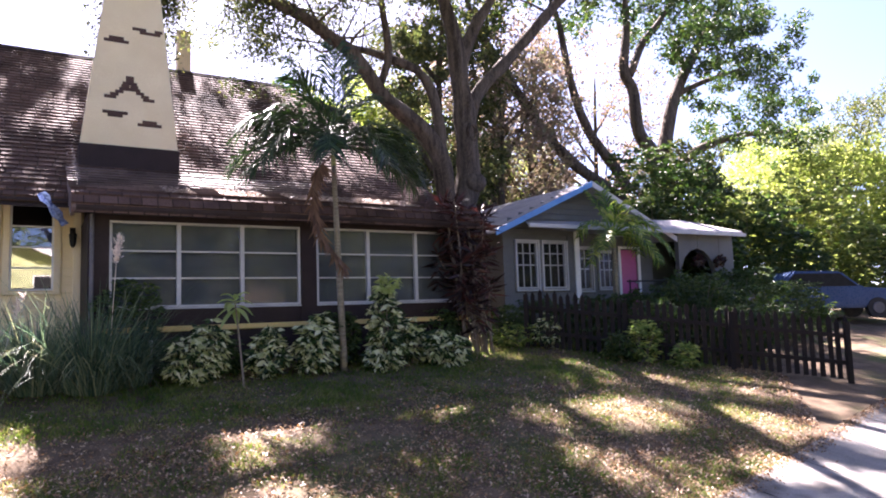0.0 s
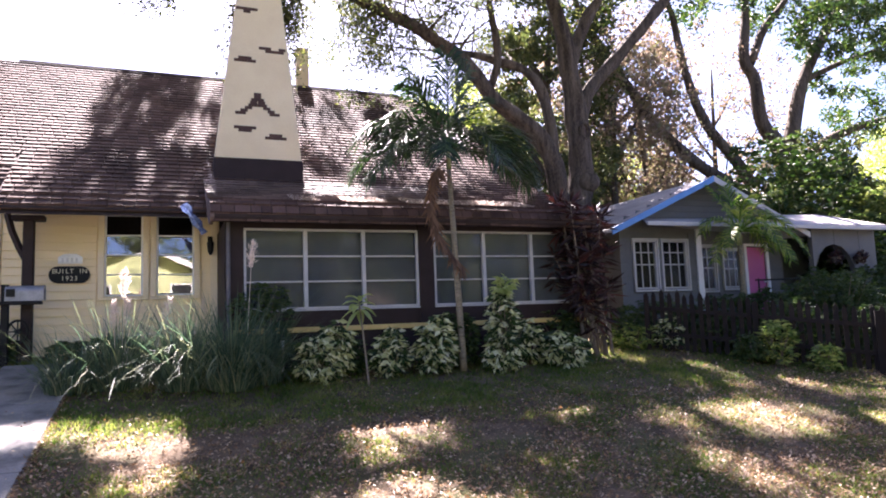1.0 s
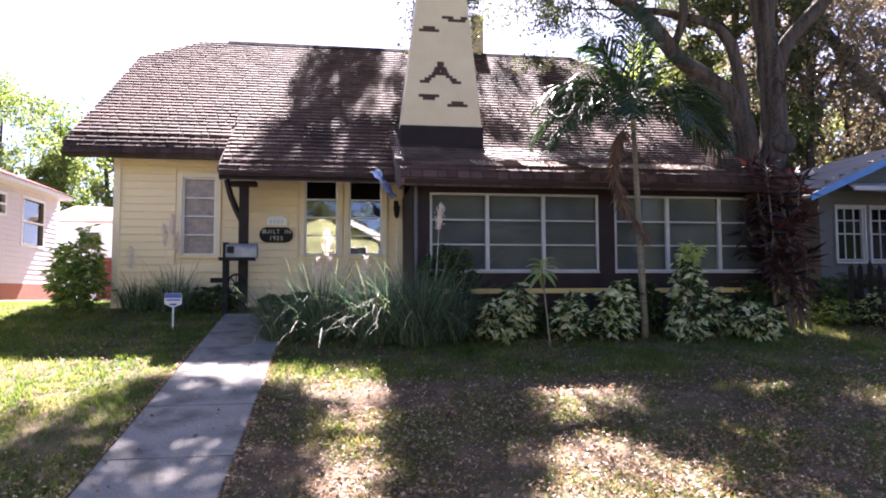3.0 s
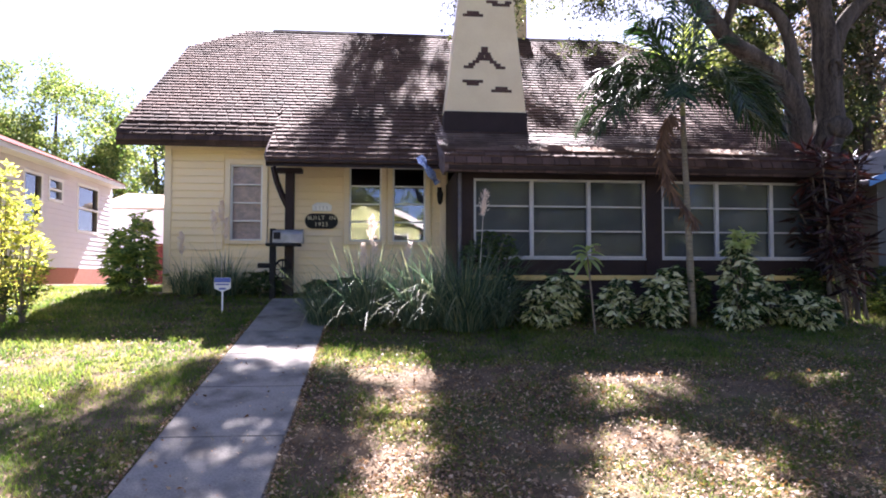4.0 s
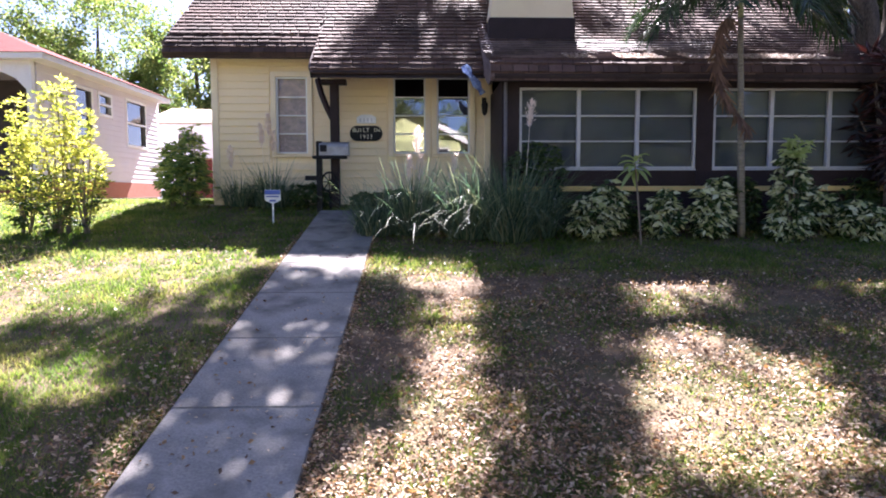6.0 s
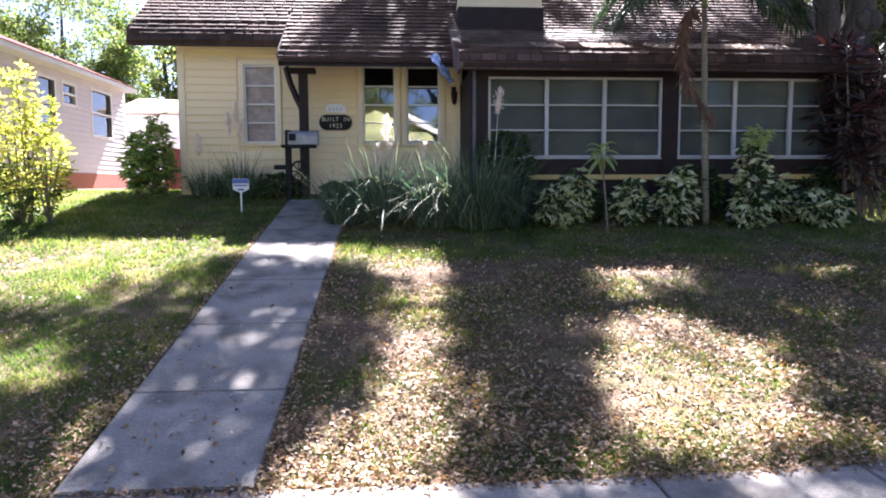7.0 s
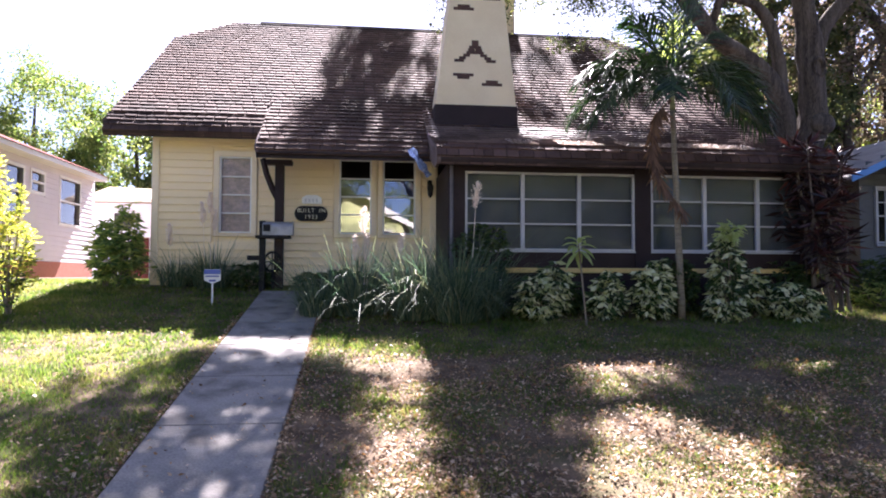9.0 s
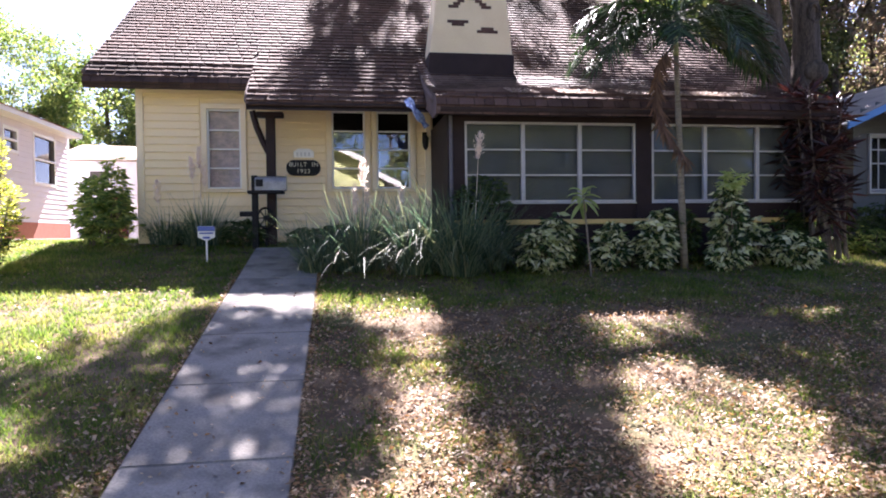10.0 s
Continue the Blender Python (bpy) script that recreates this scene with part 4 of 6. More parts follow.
def build_oak():
    base = (11.9, 14.3, RISE)
    oak = thing("oak_tree", "huge grey-barked oak with forked trunk between two houses", "tree", base)
    limbs = [
        ([(11.75, 14.5, 0.8), (11.72, 14.5, 2.6), (11.75, 14.5, 4.3), (12.02, 14.5, 5.4), (12.03, 14.5, 6.85), (11.97, 14.5, 7.8), (11.84, 14.5, 9.1), (11.64, 14.5, 10.2), (11.34, 14.5, 11.1), (10.9, 14.6, 13.0), (10.4, 14.9, 15)], [0.62, 0.48, 0.42, 0.38, 0.31, 0.3, 0.27, 0.22, 0.19, 0.14, 0.08]),
        ([(11.35, 14.3, 1.2), (11.2, 14.2, 4.0), (11.12, 14.2, 4.9), (10.93, 14.2, 5.9), (10.38, 14.2, 6.69), (9.71, 14.2, 7.2), (9.15, 14.2, 7.56), (8.63, 14.2, 8.2), (8.11, 14.2, 8.68), (7.6, 14.2, 9.0), (6.95, 14.2, 9.33), (6.1, 14.2, 9.62), (4.8, 14.6, 10.3), (3.0, 15.5, 11.4), (0.8, 16.5, 12.4), (-1.4, 17.2, 12.9)], [0.36, 0.28, 0.27, 0.26, 0.24, 0.22, 0.2, 0.2, 0.18, 0.17, 0.16, 0.15, 0.13, 0.1, 0.08, 0.05]),
        ([(12.05, 14.5, 7.2), (12.25, 14.5, 7.7), (12.6, 14.5, 8.3), (13.47, 14.5, 9.2), (14.54, 14.5, 10.33), (15.69, 14.5, 11.56), (16.44, 14.5, 12.34), (18.2, 14.8, 14)], [0.24, 0.22, 0.2, 0.19, 0.18, 0.16, 0.14, 0.06]),
        ([(11.95, 14.5, 8.9), (12.15, 14.5, 9.55), (12.56, 14.5, 10.4), (13.25, 14.5, 11.55), (13.8, 14.8, 14)], [0.2, 0.19, 0.17, 0.14, 0.07]),
        ([(10.98, 14.25, 5.6), (10.93, 14.2, 6.85), (10.73, 14.2, 7.8), (10.25, 14.2, 8.42), (9.19, 14.2, 8.7), (8.29, 14.2, 8.75)], [0.2, 0.18, 0.16, 0.13, 0.11, 0.08]),
        ([(9.0, 14.2, 7.7), (9.2, 13.9, 8.6), (8.9, 13.6, 9.8), (8.6, 13.4, 11.2)], [0.12, 0.1, 0.08, 0.04]),
    ]
    trunk = None
    for i, (p, r) in enumerate(limbs):
        bm = bmesh.new()
        tube(bm, *smooth_path(p, r, 5), 20, 0.34)
        ob = part("trunk" if i == 0 else "limb", bm, M_BARK, oak, smooth=True)
        trunk = trunk or ob
    bm = bmesh.new()
    g = bmesh.ops.create_uvsphere(bm, u_segments=12, v_segments=8, radius=0.3, matrix=Matrix.Translation((12.12, 14.2, 5.35)) @ Matrix.Diagonal((1.15, 0.7, 1.0, 1)))
    part("burl", bm, M_BARK, trunk, "rounded bark burl", smooth=True)
    bm = bmesh.new()
    ring = [(12.06 + 0.15 * math.cos(a), 14.2, 6.85 + 0.24 * math.sin(a)) for a in np.linspace(0, math.tau, 15)]
    tube(bm, ring, [0.06] * 15, 6)
    part("branch_scar", bm, M_BARK, trunk, "healed ring where a branch was cut", smooth=True)
    # twigs and crown
    ends = []
    rnd = random.Random(5)
    bm = bmesh.new()
    for i, (p, r) in enumerate(limbs):
        pts, rad = smooth_path(p, r, 5)
        for k in range(len(pts) // 2, len(pts), 2):
            for _ in range(2):
                d = Vector((rnd.uniform(-1, 1), rnd.uniform(-1, 1), rnd.uniform(-0.5, 1.0))).normalized() * rnd.uniform(1.0, 2.6)
                e = pts[k] + d
                if e.z < (12.2 if i in (0, 2, 3) else 8.6):
                    continue
                branchlets(bm, pts[k], [e], min(rad[k] * 0.35, 0.05))
                ends += [e, pts[k] + d * 0.7 + Vector((rnd.uniform(-0.5, 0.5), rnd.uniform(-0.5, 0.5), rnd.uniform(-0.3, 0.4)))]
    def open_sky(e):
        return sun_reaches(e.x - 0.11 * (e.z + 0.2), e.y - 0.88 * (e.z + 0.2))

    ends = [e for e in ends if not open_sky(e)]
    # hanging sprays in front of the sky
    for _ in range(80):
        x = rnd.uniform(2.4, 10.2)
        top = Vector((x, rnd.uniform(14.8, 17.2), 10.4 + rnd.uniform(-0.4, 2.2) - 0.16 * abs(x - 7)))
        e = top + Vector((rnd.uniform(-0.7, 0.4), rnd.uniform(-0.5, 0.5), -rnd.uniform(0.5, 1.7)))
        if not open_sky(e):
            branchlets(bm, top, [e], 0.025)
            ends += [e, (top + e) / 2]
    for x0, x1, y0, z0, z1, count in SPRAYS:
        for _ in range(count):
            top = Vector((rnd.uniform(x0, x1), y0 + rnd.uniform(-0.5, 0.5), z1 + rnd.uniform(0.2, 1.2)))
            e = Vector((top.x + rnd.uniform(-0.5, 0.5), top.y + rnd.uniform(-0.3, 0.3), rnd.uniform(z0, z1)))
            if count > 30 and open_sky(e):
                continue
            branchlets(bm, top, [e], 0.02)
            ends += [e, top.lerp(e, 0.6), top.lerp(e, 0.3)]
    part("twig_mass", bm, M_BARK, oak, "thin grey twigs")["kind"] = "stuff"
    v, f = clump_leaves(ends, 0.62, 85, 0.10, 0.05)
    mesh_part("crown", v, f, L_OAK, oak, "airy crown of small green leaves")
    oak.location += Vector((-0.25, 0.50, -0.25))


build_oak()


def build_shade_tree():
    """An added tall tree behind the house: unseen crown placed to dapple roof and lawn."""
    t = thing("unseen_shade_oak", "unseen tall oak added behind the cottage, its wide crown placed to dapple", "tree", (4.8, 27.0, RISE))
    for p, r in (([(4.8, 27, 0.8), (4.7, 27, 7), (4.9, 27, 13), (4.6, 26.8, 18)], [0.5, 0.4, 0.16, 0.05]), ([(4.9, 27, 13.4), (2.6, 26, 16), (-0.5, 24.5, 18)], [0.07, 0.05, 0.03]), ([(4.8, 27, 14.5), (7.5, 26, 17), (10, 25, 19)], [0.07, 0.05, 0.03])):
        bm = bmesh.new()
        tube(bm, *smooth_path(p, r, 4), 10, 0.2)
        part("limb", bm, M_BARK, t, smooth=True)
    rnd = random.Random(17)

    def cover(gx, gy):
        # added clumps widen the chimney's shadow, which the chimney alone casts too narrow
        if 2.5 < gy < 8.0 and 0.72 + 0.06 * (gy - 3.8) < gx < 1.76 + 0.215 * (gy - 3.75):
            return 9
        if gy < 8.3 and sun_reaches(gx, gy):
            return -9
        if gy > (9.1 if gx < -2.3 else (8.7 if gx < 1.2 else 7.7)):
            return 0.97 if gy < 9.5 and -1.9 < gx < 1.6 else (0.42 if -1.9 < gx < 1.0 else (0.46 if gx > 2.1 else -9))
        if sun_reaches(gx, gy):
            return -9
        if gx < -2.1:
            return 0.68
        if gx < 3.9:
            return 0.98 if gx < -0.75 else 0.74
        return 0.62

    near, far = [], []
    for _ in range(8200):
        gx, gy = rnd.uniform(-13, 19), rnd.uniform(-2, 12.5)
        n = 0.5 + 0.5 * noise.noise(Vector((gx * 0.8, gy * 0.8, 3.3))) + 0.45 * noise.noise(Vector((gx * 2.1, gy * 2.1, 8.3)))
        if gy > 9.5 and gx < 6.5:
            n = 0.55 + 0.8 * noise.noise(Vector((gx * 2.6, 5.5, 1.1))) + 0.5 * noise.noise(Vector((gx * 5.3, 2.5, 4.1)))
        if n > cover(gx, gy):
            continue
        # push the clump up the sun's ray until it leaves the view
        d = 9.0
        while 1.136 * d - 1.4 < 0.6 * math.hypot(gx + 0.125 * d - 0.5, gy + d + 1.6):
            d += 0.5
        d += rnd.uniform(0.5, 3.0)
        (near if d < 14 else far).append((gx + 0.125 * d, gy + d, 1.136 * d - 0.2))
    for pts in (near, far):
        v, f = clump_leaves(pts, 0.34, 30, 0.19, 0.12)
        mesh_part("crown", v, f, L_OAK, t, "small green leaf clumps out of view, placed to shade lawn and roof")


build_shade_tree()


def build_tree(name, label, x, y, height, spread, leaf, n_clump, per, leaf_len, seed, base_z=None, crown_low=0.35, trunk_r=0.3, lean=(0, 0), bark=None):
    """A tree with a tapered trunk, forking limbs and a ragged crown of leaf clumps."""
    rnd = random.Random(seed)
    bz = gz(y) if base_z is None else base_z
    t = thing(name, label, "tree", (x, y, bz))
    bark = bark or M_BARK
    top = Vector((x + lean[0], y + lean[1], bz + height * 0.8))
    base = Vector((x, y, bz - 0.1))
    bm = bmesh.new()
    mid = base.lerp(top, 0.5) + Vector((rnd.uniform(-0.3, 0.3), 0, 0))
    pts, rad = smooth_path([base, base.lerp(mid, 0.5), mid, top], [trunk_r * 1.25, trunk_r, trunk_r * 0.7, trunk_r * 0.2], 4)
    tube(bm, pts, rad, 10, 0.2)
    part("trunk", bm, bark, t, smooth=True)
    ends = []
    for k in range(9):
        s = pts[int(len(pts) * rnd.uniform(0.3, 0.9))]
        a = k * 2.4 + rnd.uniform(-0.4, 0.4)
        ln = spread * rnd.uniform(0.5, 0.95)
        e = s + Vector((math.cos(a) * ln, math.sin(a) * ln, rnd.uniform(0.15, 0.5) * height * 0.5))
        bm = bmesh.new()
        m = s.lerp(e, 0.5) + Vector((0, 0, -0.06 * ln))
        p2, r2 = smooth_path([s, m, e], [trunk_r * 0.45, trunk_r * 0.3, trunk_r * 0.08], 3)
        tube(bm, p2, r2, 6, 0.15)
        part("limb", bm, bark, t, smooth=True)
        ends += p2[3:]
    c = Vector((x + lean[0] * 0.8, y + lean[1] * 0.8, bz + height * (1 + crown_low) / 2))
    while len(ends) < n_clump:
        a, u = rnd.uniform(0, math.tau), rnd.uniform(-1, 1)
        r = rnd.uniform(0.45, 1.0) ** 0.5
        q = Vector((math.cos(a) * math.sqrt(1 - u * u) * r, math.sin(a) * math.sqrt(1 - u * u) * r, u * r))
        lump = 1 + 0.35 * noise.noise(q * 2.2 + Vector((seed, 0, 0)))
        ends.append(c + Vector((q.x * spread * lump, q.y * spread * lump, q.z * height * (1 - crown_low) / 2 * lump)))
    v, f = clump_leaves([tuple(e) for e in ends[:n_clump]], spread * 0.17 + 0.15, per, leaf_len, leaf_len * 0.55)
    mesh_part("crown", v, f, leaf, t)
    return t


def build_far_trees():
    # behind the yards, seen over the neighbouring roofs
    for i, (x, y, h, s) in enumerate(((-27, 40, 13, 5.0), (-21, 44, 14, 5.0), (-15.5, 46, 12.5, 4.5), (-11, 44, 10, 4.0), (-7, 48, 9.5, 4.0), (-33, 36, 13, 5), (-40, 30, 13, 6))):
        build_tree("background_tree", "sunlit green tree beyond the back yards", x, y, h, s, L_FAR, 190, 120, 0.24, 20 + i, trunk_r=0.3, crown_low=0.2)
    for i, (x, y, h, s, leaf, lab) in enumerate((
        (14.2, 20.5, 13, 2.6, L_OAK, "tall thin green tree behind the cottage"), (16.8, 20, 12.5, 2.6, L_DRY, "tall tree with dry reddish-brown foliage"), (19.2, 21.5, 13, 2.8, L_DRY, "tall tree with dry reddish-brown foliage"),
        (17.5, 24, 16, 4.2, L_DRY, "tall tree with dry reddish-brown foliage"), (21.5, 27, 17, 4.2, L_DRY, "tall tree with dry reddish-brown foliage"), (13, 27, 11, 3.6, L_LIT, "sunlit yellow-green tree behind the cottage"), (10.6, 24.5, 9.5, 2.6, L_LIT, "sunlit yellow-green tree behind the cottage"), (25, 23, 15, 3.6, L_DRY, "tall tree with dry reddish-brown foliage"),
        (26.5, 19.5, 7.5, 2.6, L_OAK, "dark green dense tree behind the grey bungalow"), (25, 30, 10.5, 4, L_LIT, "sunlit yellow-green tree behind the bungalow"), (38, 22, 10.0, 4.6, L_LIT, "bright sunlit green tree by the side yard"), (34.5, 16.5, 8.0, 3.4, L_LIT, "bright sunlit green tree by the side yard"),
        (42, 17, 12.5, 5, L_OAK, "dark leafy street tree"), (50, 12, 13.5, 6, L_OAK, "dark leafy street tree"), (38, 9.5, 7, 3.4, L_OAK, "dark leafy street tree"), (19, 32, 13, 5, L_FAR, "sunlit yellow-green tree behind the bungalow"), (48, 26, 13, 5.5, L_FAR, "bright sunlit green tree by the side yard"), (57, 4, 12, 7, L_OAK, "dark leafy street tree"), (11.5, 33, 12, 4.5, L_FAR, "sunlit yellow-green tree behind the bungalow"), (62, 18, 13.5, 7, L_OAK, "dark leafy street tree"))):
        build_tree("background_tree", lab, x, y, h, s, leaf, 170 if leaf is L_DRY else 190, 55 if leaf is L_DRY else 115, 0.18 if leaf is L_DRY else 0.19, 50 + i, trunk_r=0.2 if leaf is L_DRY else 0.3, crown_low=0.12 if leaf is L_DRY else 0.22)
    for i, (x, y, w, h) in enumerate(((20.9, 13.9, 2.6, 2.6), (30.5, 12.0, 5.0, 3.6), (36, 7.0, 5.0, 3.0), (29, 15, 5, 5.5), (43, 12, 7, 5), (52, 6, 8, 6), (34, 3.5, 4, 1.6), (25, 15.5, 4, 5), (22, 16.5, 4.5, 6.5), (25.5, 14.5, 4, 4.2), (33.5, 13.2, 6, 3.6), (13.8, 20.5, 3, 4.5), (17.5, 22.5, 4, 5), (21, 21.5, 4, 5.5))):
        build_shrub("hedge_shrub", "large dense dark green shrub beyond the fence", x, y, w, h, L_DARKSHRUB if i in (0, 2, 4, 8, 9, 10) else L_FAR, 700, 0.26, 0.12, 7, 140 + i)
    # leaning dark limbs behind the bungalow
    t = thing("leaning_tree", "dark forked tree leaning over the bungalow roof", "tree", (21.5, 18.0, RISE))
    for p, r in (([(25.0, 18, 0.9), (24.6, 18, 4.5), (24.09, 18, 6.1), (23.32, 18, 6.6), (21.47, 18, 7.52), (20.1, 18, 8.55), (18.83, 18, 9.91), (17.77, 18, 11.24), (16.9, 18, 12.4), (16.2, 18.2, 14)], [0.34, 0.3, 0.28, 0.26, 0.24, 0.22, 0.2, 0.18, 0.14, 0.07]),
                 ([(24.6, 18, 6.6), (23.81, 18, 7.6), (22.35, 18, 9.09), (21.55, 18, 10.86), (21.13, 18, 12.67), (20.86, 18, 13.96), (20.2, 18, 15.4)], [0.26, 0.24, 0.21, 0.18, 0.15, 0.12, 0.06]),
                 ([(26.6, 18, 0.9), (26.6, 18, 7.5), (25.46, 18, 9.48), (25.21, 18, 11.46), (24.73, 18, 12.25), (25.05, 18, 14.35), (25.09, 18, 16.5)], [0.5, 0.42, 0.3, 0.26, 0.24, 0.18, 0.1]),
                 ([(25.1, 18, 12.1), (26.1, 18, 13.83), (27.38, 18, 15.16), (28.77, 18, 17.06)], [0.2, 0.18, 0.14, 0.08]),
                 ([(26.7, 18, 7.4), (27.42, 18, 9.72), (28.19, 18, 11.65), (29.66, 18, 13.77), (31.18, 18, 15.7), (33.09, 18, 17.81)], [0.38, 0.32, 0.28, 0.22, 0.18, 0.09]),
                 ([(26.8, 18, 7.0), (28.32, 18, 8.32), (30.98, 18, 9.53), (33.85, 18, 10.26), (38.2, 18, 10.9)], [0.3, 0.26, 0.22, 0.16, 0.07]),
                 ([(28.2, 18, 11.6), (30.4, 17.6, 12.6), (33.2, 17.4, 13.6)], [0.16, 0.12, 0.05])):
        bm = bmesh.new()
        tube(bm, *smooth_path(p, r, 4), 9, 0.2)
        part("limb", bm, M_BARK, t, smooth=True)
    ends = [tuple(Vector((rx, ry, rz)) + Vector(RNG.normal(size=3) * 1.1)) for rx, ry, rz in ((25, 18, 16.5), (28.5, 18, 17), (31.5, 18, 16), (33, 18, 17.5), (30.5, 17.6, 13), (33, 17.5, 13.8), (29, 17.5, 14.5), (35, 17.6, 15.5), (37, 18, 11.2), (34, 17.6, 10.6), (31.5, 17.6, 9.8), (20.3, 18, 15.5), (16.6, 18, 13.8), (27.2, 17.5, 6.3), (25.4, 17.5, 5.6), (23.5, 18, 15.8), (27, 17.5, 15), (31.5, 17.5, 14.6)) for _ in range(20)]
    v, f = clump_leaves(ends, 0.55, 80, 0.22, 0.11)
    mesh_part("crown", v, f, L_DARKSHRUB, t, "dark green clustered foliage")
    t.location += Vector((-0.8, 2.0, -0.1))




# ---------------------------------------------------------------- planting by the porch
def frond(bm_stem, acc, origin, azim, rise, length, leaflet, droop=0.9, pairs=34, hang=0.45, width=0.042):
    """One feather frond: an arching stem and two rows of leaflets."""
    o = Vector(origin)
    out = Vector((math.cos(azim), math.sin(azim), 0))
    pts = []
    for k in range(13):
        t = k / 12
        pts.append(o + out * (length * (t * math.cos(rise) * (1 - 0.18 * droop * t * t))) + Vector((0, 0, length * (math.sin(rise) * t - droop * t * t * 0.75))))
    tube(bm_stem, pts, [0.022 * (1 - 0.85 * k / 12) + 0.003 for k in range(13)], 5)
    side = out.cross(Vector((0, 0, 1)))
    V, F = acc
    for k in range(pairs):
        t = 0.14 + 0.86 * k / pairs
        i = min(int(t * 12), 11)
        p = pts[i].lerp(pts[i + 1], t * 12 - i)
        d = (pts[i + 1] - pts[i]).normalized()
        ll = leaflet * (0.5 + 0.75 * math.sin(math.pi * min(t * 0.85 + 0.1, 1.0)))
        for sgn in (-1, 1):
            w = (d * 0.85 + side * sgn * 0.72 + Vector((0, 0, 0.16)) + Vector(RNG.normal(size=3) * 0.13)).normalized()
            mid = p + w * ll * 0.5 + Vector((0, 0, 0.03 - hang * ll * 0.12))
            tip = p + w * ll * 0.92 + Vector((0, 0, -hang * ll * (0.5 + 0.4 * RNG.random())))
            b = d * width * 0.5
            n = len(V)
            V += [p - b * 0.6, p + b * 0.6, mid + b, mid - b, tip]
            F += [(n, n + 1, n + 2, n + 3), (n + 3, n + 2, n + 4)]


def build_palm(name, label, x, y, z_crown, trunk_r, fronds, length, leaflet, leafmat, trunk_mat=None, lean=(0, 0), pairs=34, dead=None, ry=None):
    p = thing(name, label, "palm", (x, y, gz(y)))
    bz = gz(y) - 0.05
    top = Vector((x + lean[0], y + lean[1], z_crown))
    bm = bmesh.new()
    b = Vector((x, y, bz))
    pts = [b.lerp(top, k / 10) for k in range(11)]
    rad = [trunk_r * (1.35 - 0.5 * k / 10 + (0.06 if k % 2 else 0)) for k in range(11)]
    tube(bm, pts, rad, 10, 0.05)
    part("trunk", bm, trunk_mat or M_PALMTRUNK, p, smooth=True)
    bm = bmesh.new()
    tube(bm, [top, top + Vector((0, 0, 0.3)), top + Vector((0, 0, 0.55))], [trunk_r * 0.95, trunk_r * 0.8, trunk_r * 0.3], 10)
    part("crownshaft", bm, M_SHAFT, p, smooth=True)
    for az, rise, ln, dr in fronds:
        bm = bmesh.new()
        V, F = [], []
        frond(bm, (V, F), top + Vector((0, 0, 0.35)), radians(az), radians(rise), length * ln, leaflet, dr, pairs)
        fr = part("frond", bm, L_ARECA if leafmat is L_ARECA else L_PALM, p)
        mesh_part("foliage", [tuple(v) for v in V], F, leafmat, fr)
    if dead:
        bm = bmesh.new()
        V, F = [], []
        st, rd = smooth_path([top + Vector(q) for q in [(0, 0, 0.2)] + list(dead)], [0.02, 0.02, 0.018, 0.014, 0.01, 0.006], 6)
        tube(bm, st, rd, 5)
        for k in range(6, len(st)):
            for _ in range(9):
                w = Vector((RNG.normal() * 0.8, RNG.normal() * 0.5, -1.0 - RNG.random())).normalized()
                ll = 0.24 * (0.5 + RNG.random())
                sd = w.cross(Vector((0, 1, 0.2))).normalized() * 0.012
                n = len(V)
                V += [st[k] - sd, st[k] + sd, st[k] + w * ll * 0.5 + sd * 1.6, st[k] + w * ll * 0.5 - sd * 1.6, st[k] + w * ll + Vector((0.03, 0, -0.03))]
                F += [(n, n + 1, n + 2, n + 3), (n + 3, n + 2, n + 4)]
        fr = part("dead_frond", bm, L_DEADFROND, p, "withered brown frond hanging in a curve")
        mesh_part("foliage", [tuple(v) for v in V], F, L_DEADFROND, fr)
    return p


build_palm("palm", "young feather palm with arching dark green fronds", 5.66, 10.0, 4.1, 0.05,
           [(182, 52, 1.0, 0.98), (168, 24, 0.9, 0.8), (202, 30, 0.9, 1.0), (188, 6, 0.72, 0.62), (358, 48, 1.0, 1.02), (12, 24, 0.92, 0.8), (340, 30, 0.9, 1.0), (352, 8, 0.74, 0.66), (245, 38, 0.8, 1.1), (292, 34, 0.8, 1.1), (72, 46, 0.9, 0.8), (112, 46, 0.9, 0.8), (172, 38, 0.95, 0.72), (6, 38, 0.95, 0.72), (160, 70, 0.9, 0.36), (55, 82, 0.9, 0.14), (208, 62, 0.86, 0.55), (25, 64, 0.88, 0.55), (320, 78, 0.8, 0.3)],
           2.55, 0.7, L_PALM, lean=(-0.14, 0), pairs=42, dead=[(-0.25, -0.1, 0.0), (-0.42, -0.16, -0.3), (-0.46, -0.2, -0.85), (-0.3, -0.2, -1.35), (0.1, -0.2, -1.85)])
build_palm("areca_palm", "feathery yellow-green palm in front of the grey bungalow", 14.28, 11.7, 2.91, 0.07,
           [(180, 42, 1.0, 0.95), (215, 25, 1.0, 0.9), (260, 30, 1.0, 0.9), (300, 20, 1.0, 0.9), (345, 40, 1.15, 0.85), (10, 50, 1.25, 0.8), (20, 25, 1.1, 0.85), (120, 68, 1.15, 0.4), (70, 72, 1.15, 0.35), (240, 60, 1.05, 0.7), (320, 60, 1.15, 0.6), (200, 5, 0.85, 0.8), (280, 5, 0.85, 0.8), (350, 8, 0.9, 0.8)], 1.95, 0.42, L_ARECA, pairs=34)


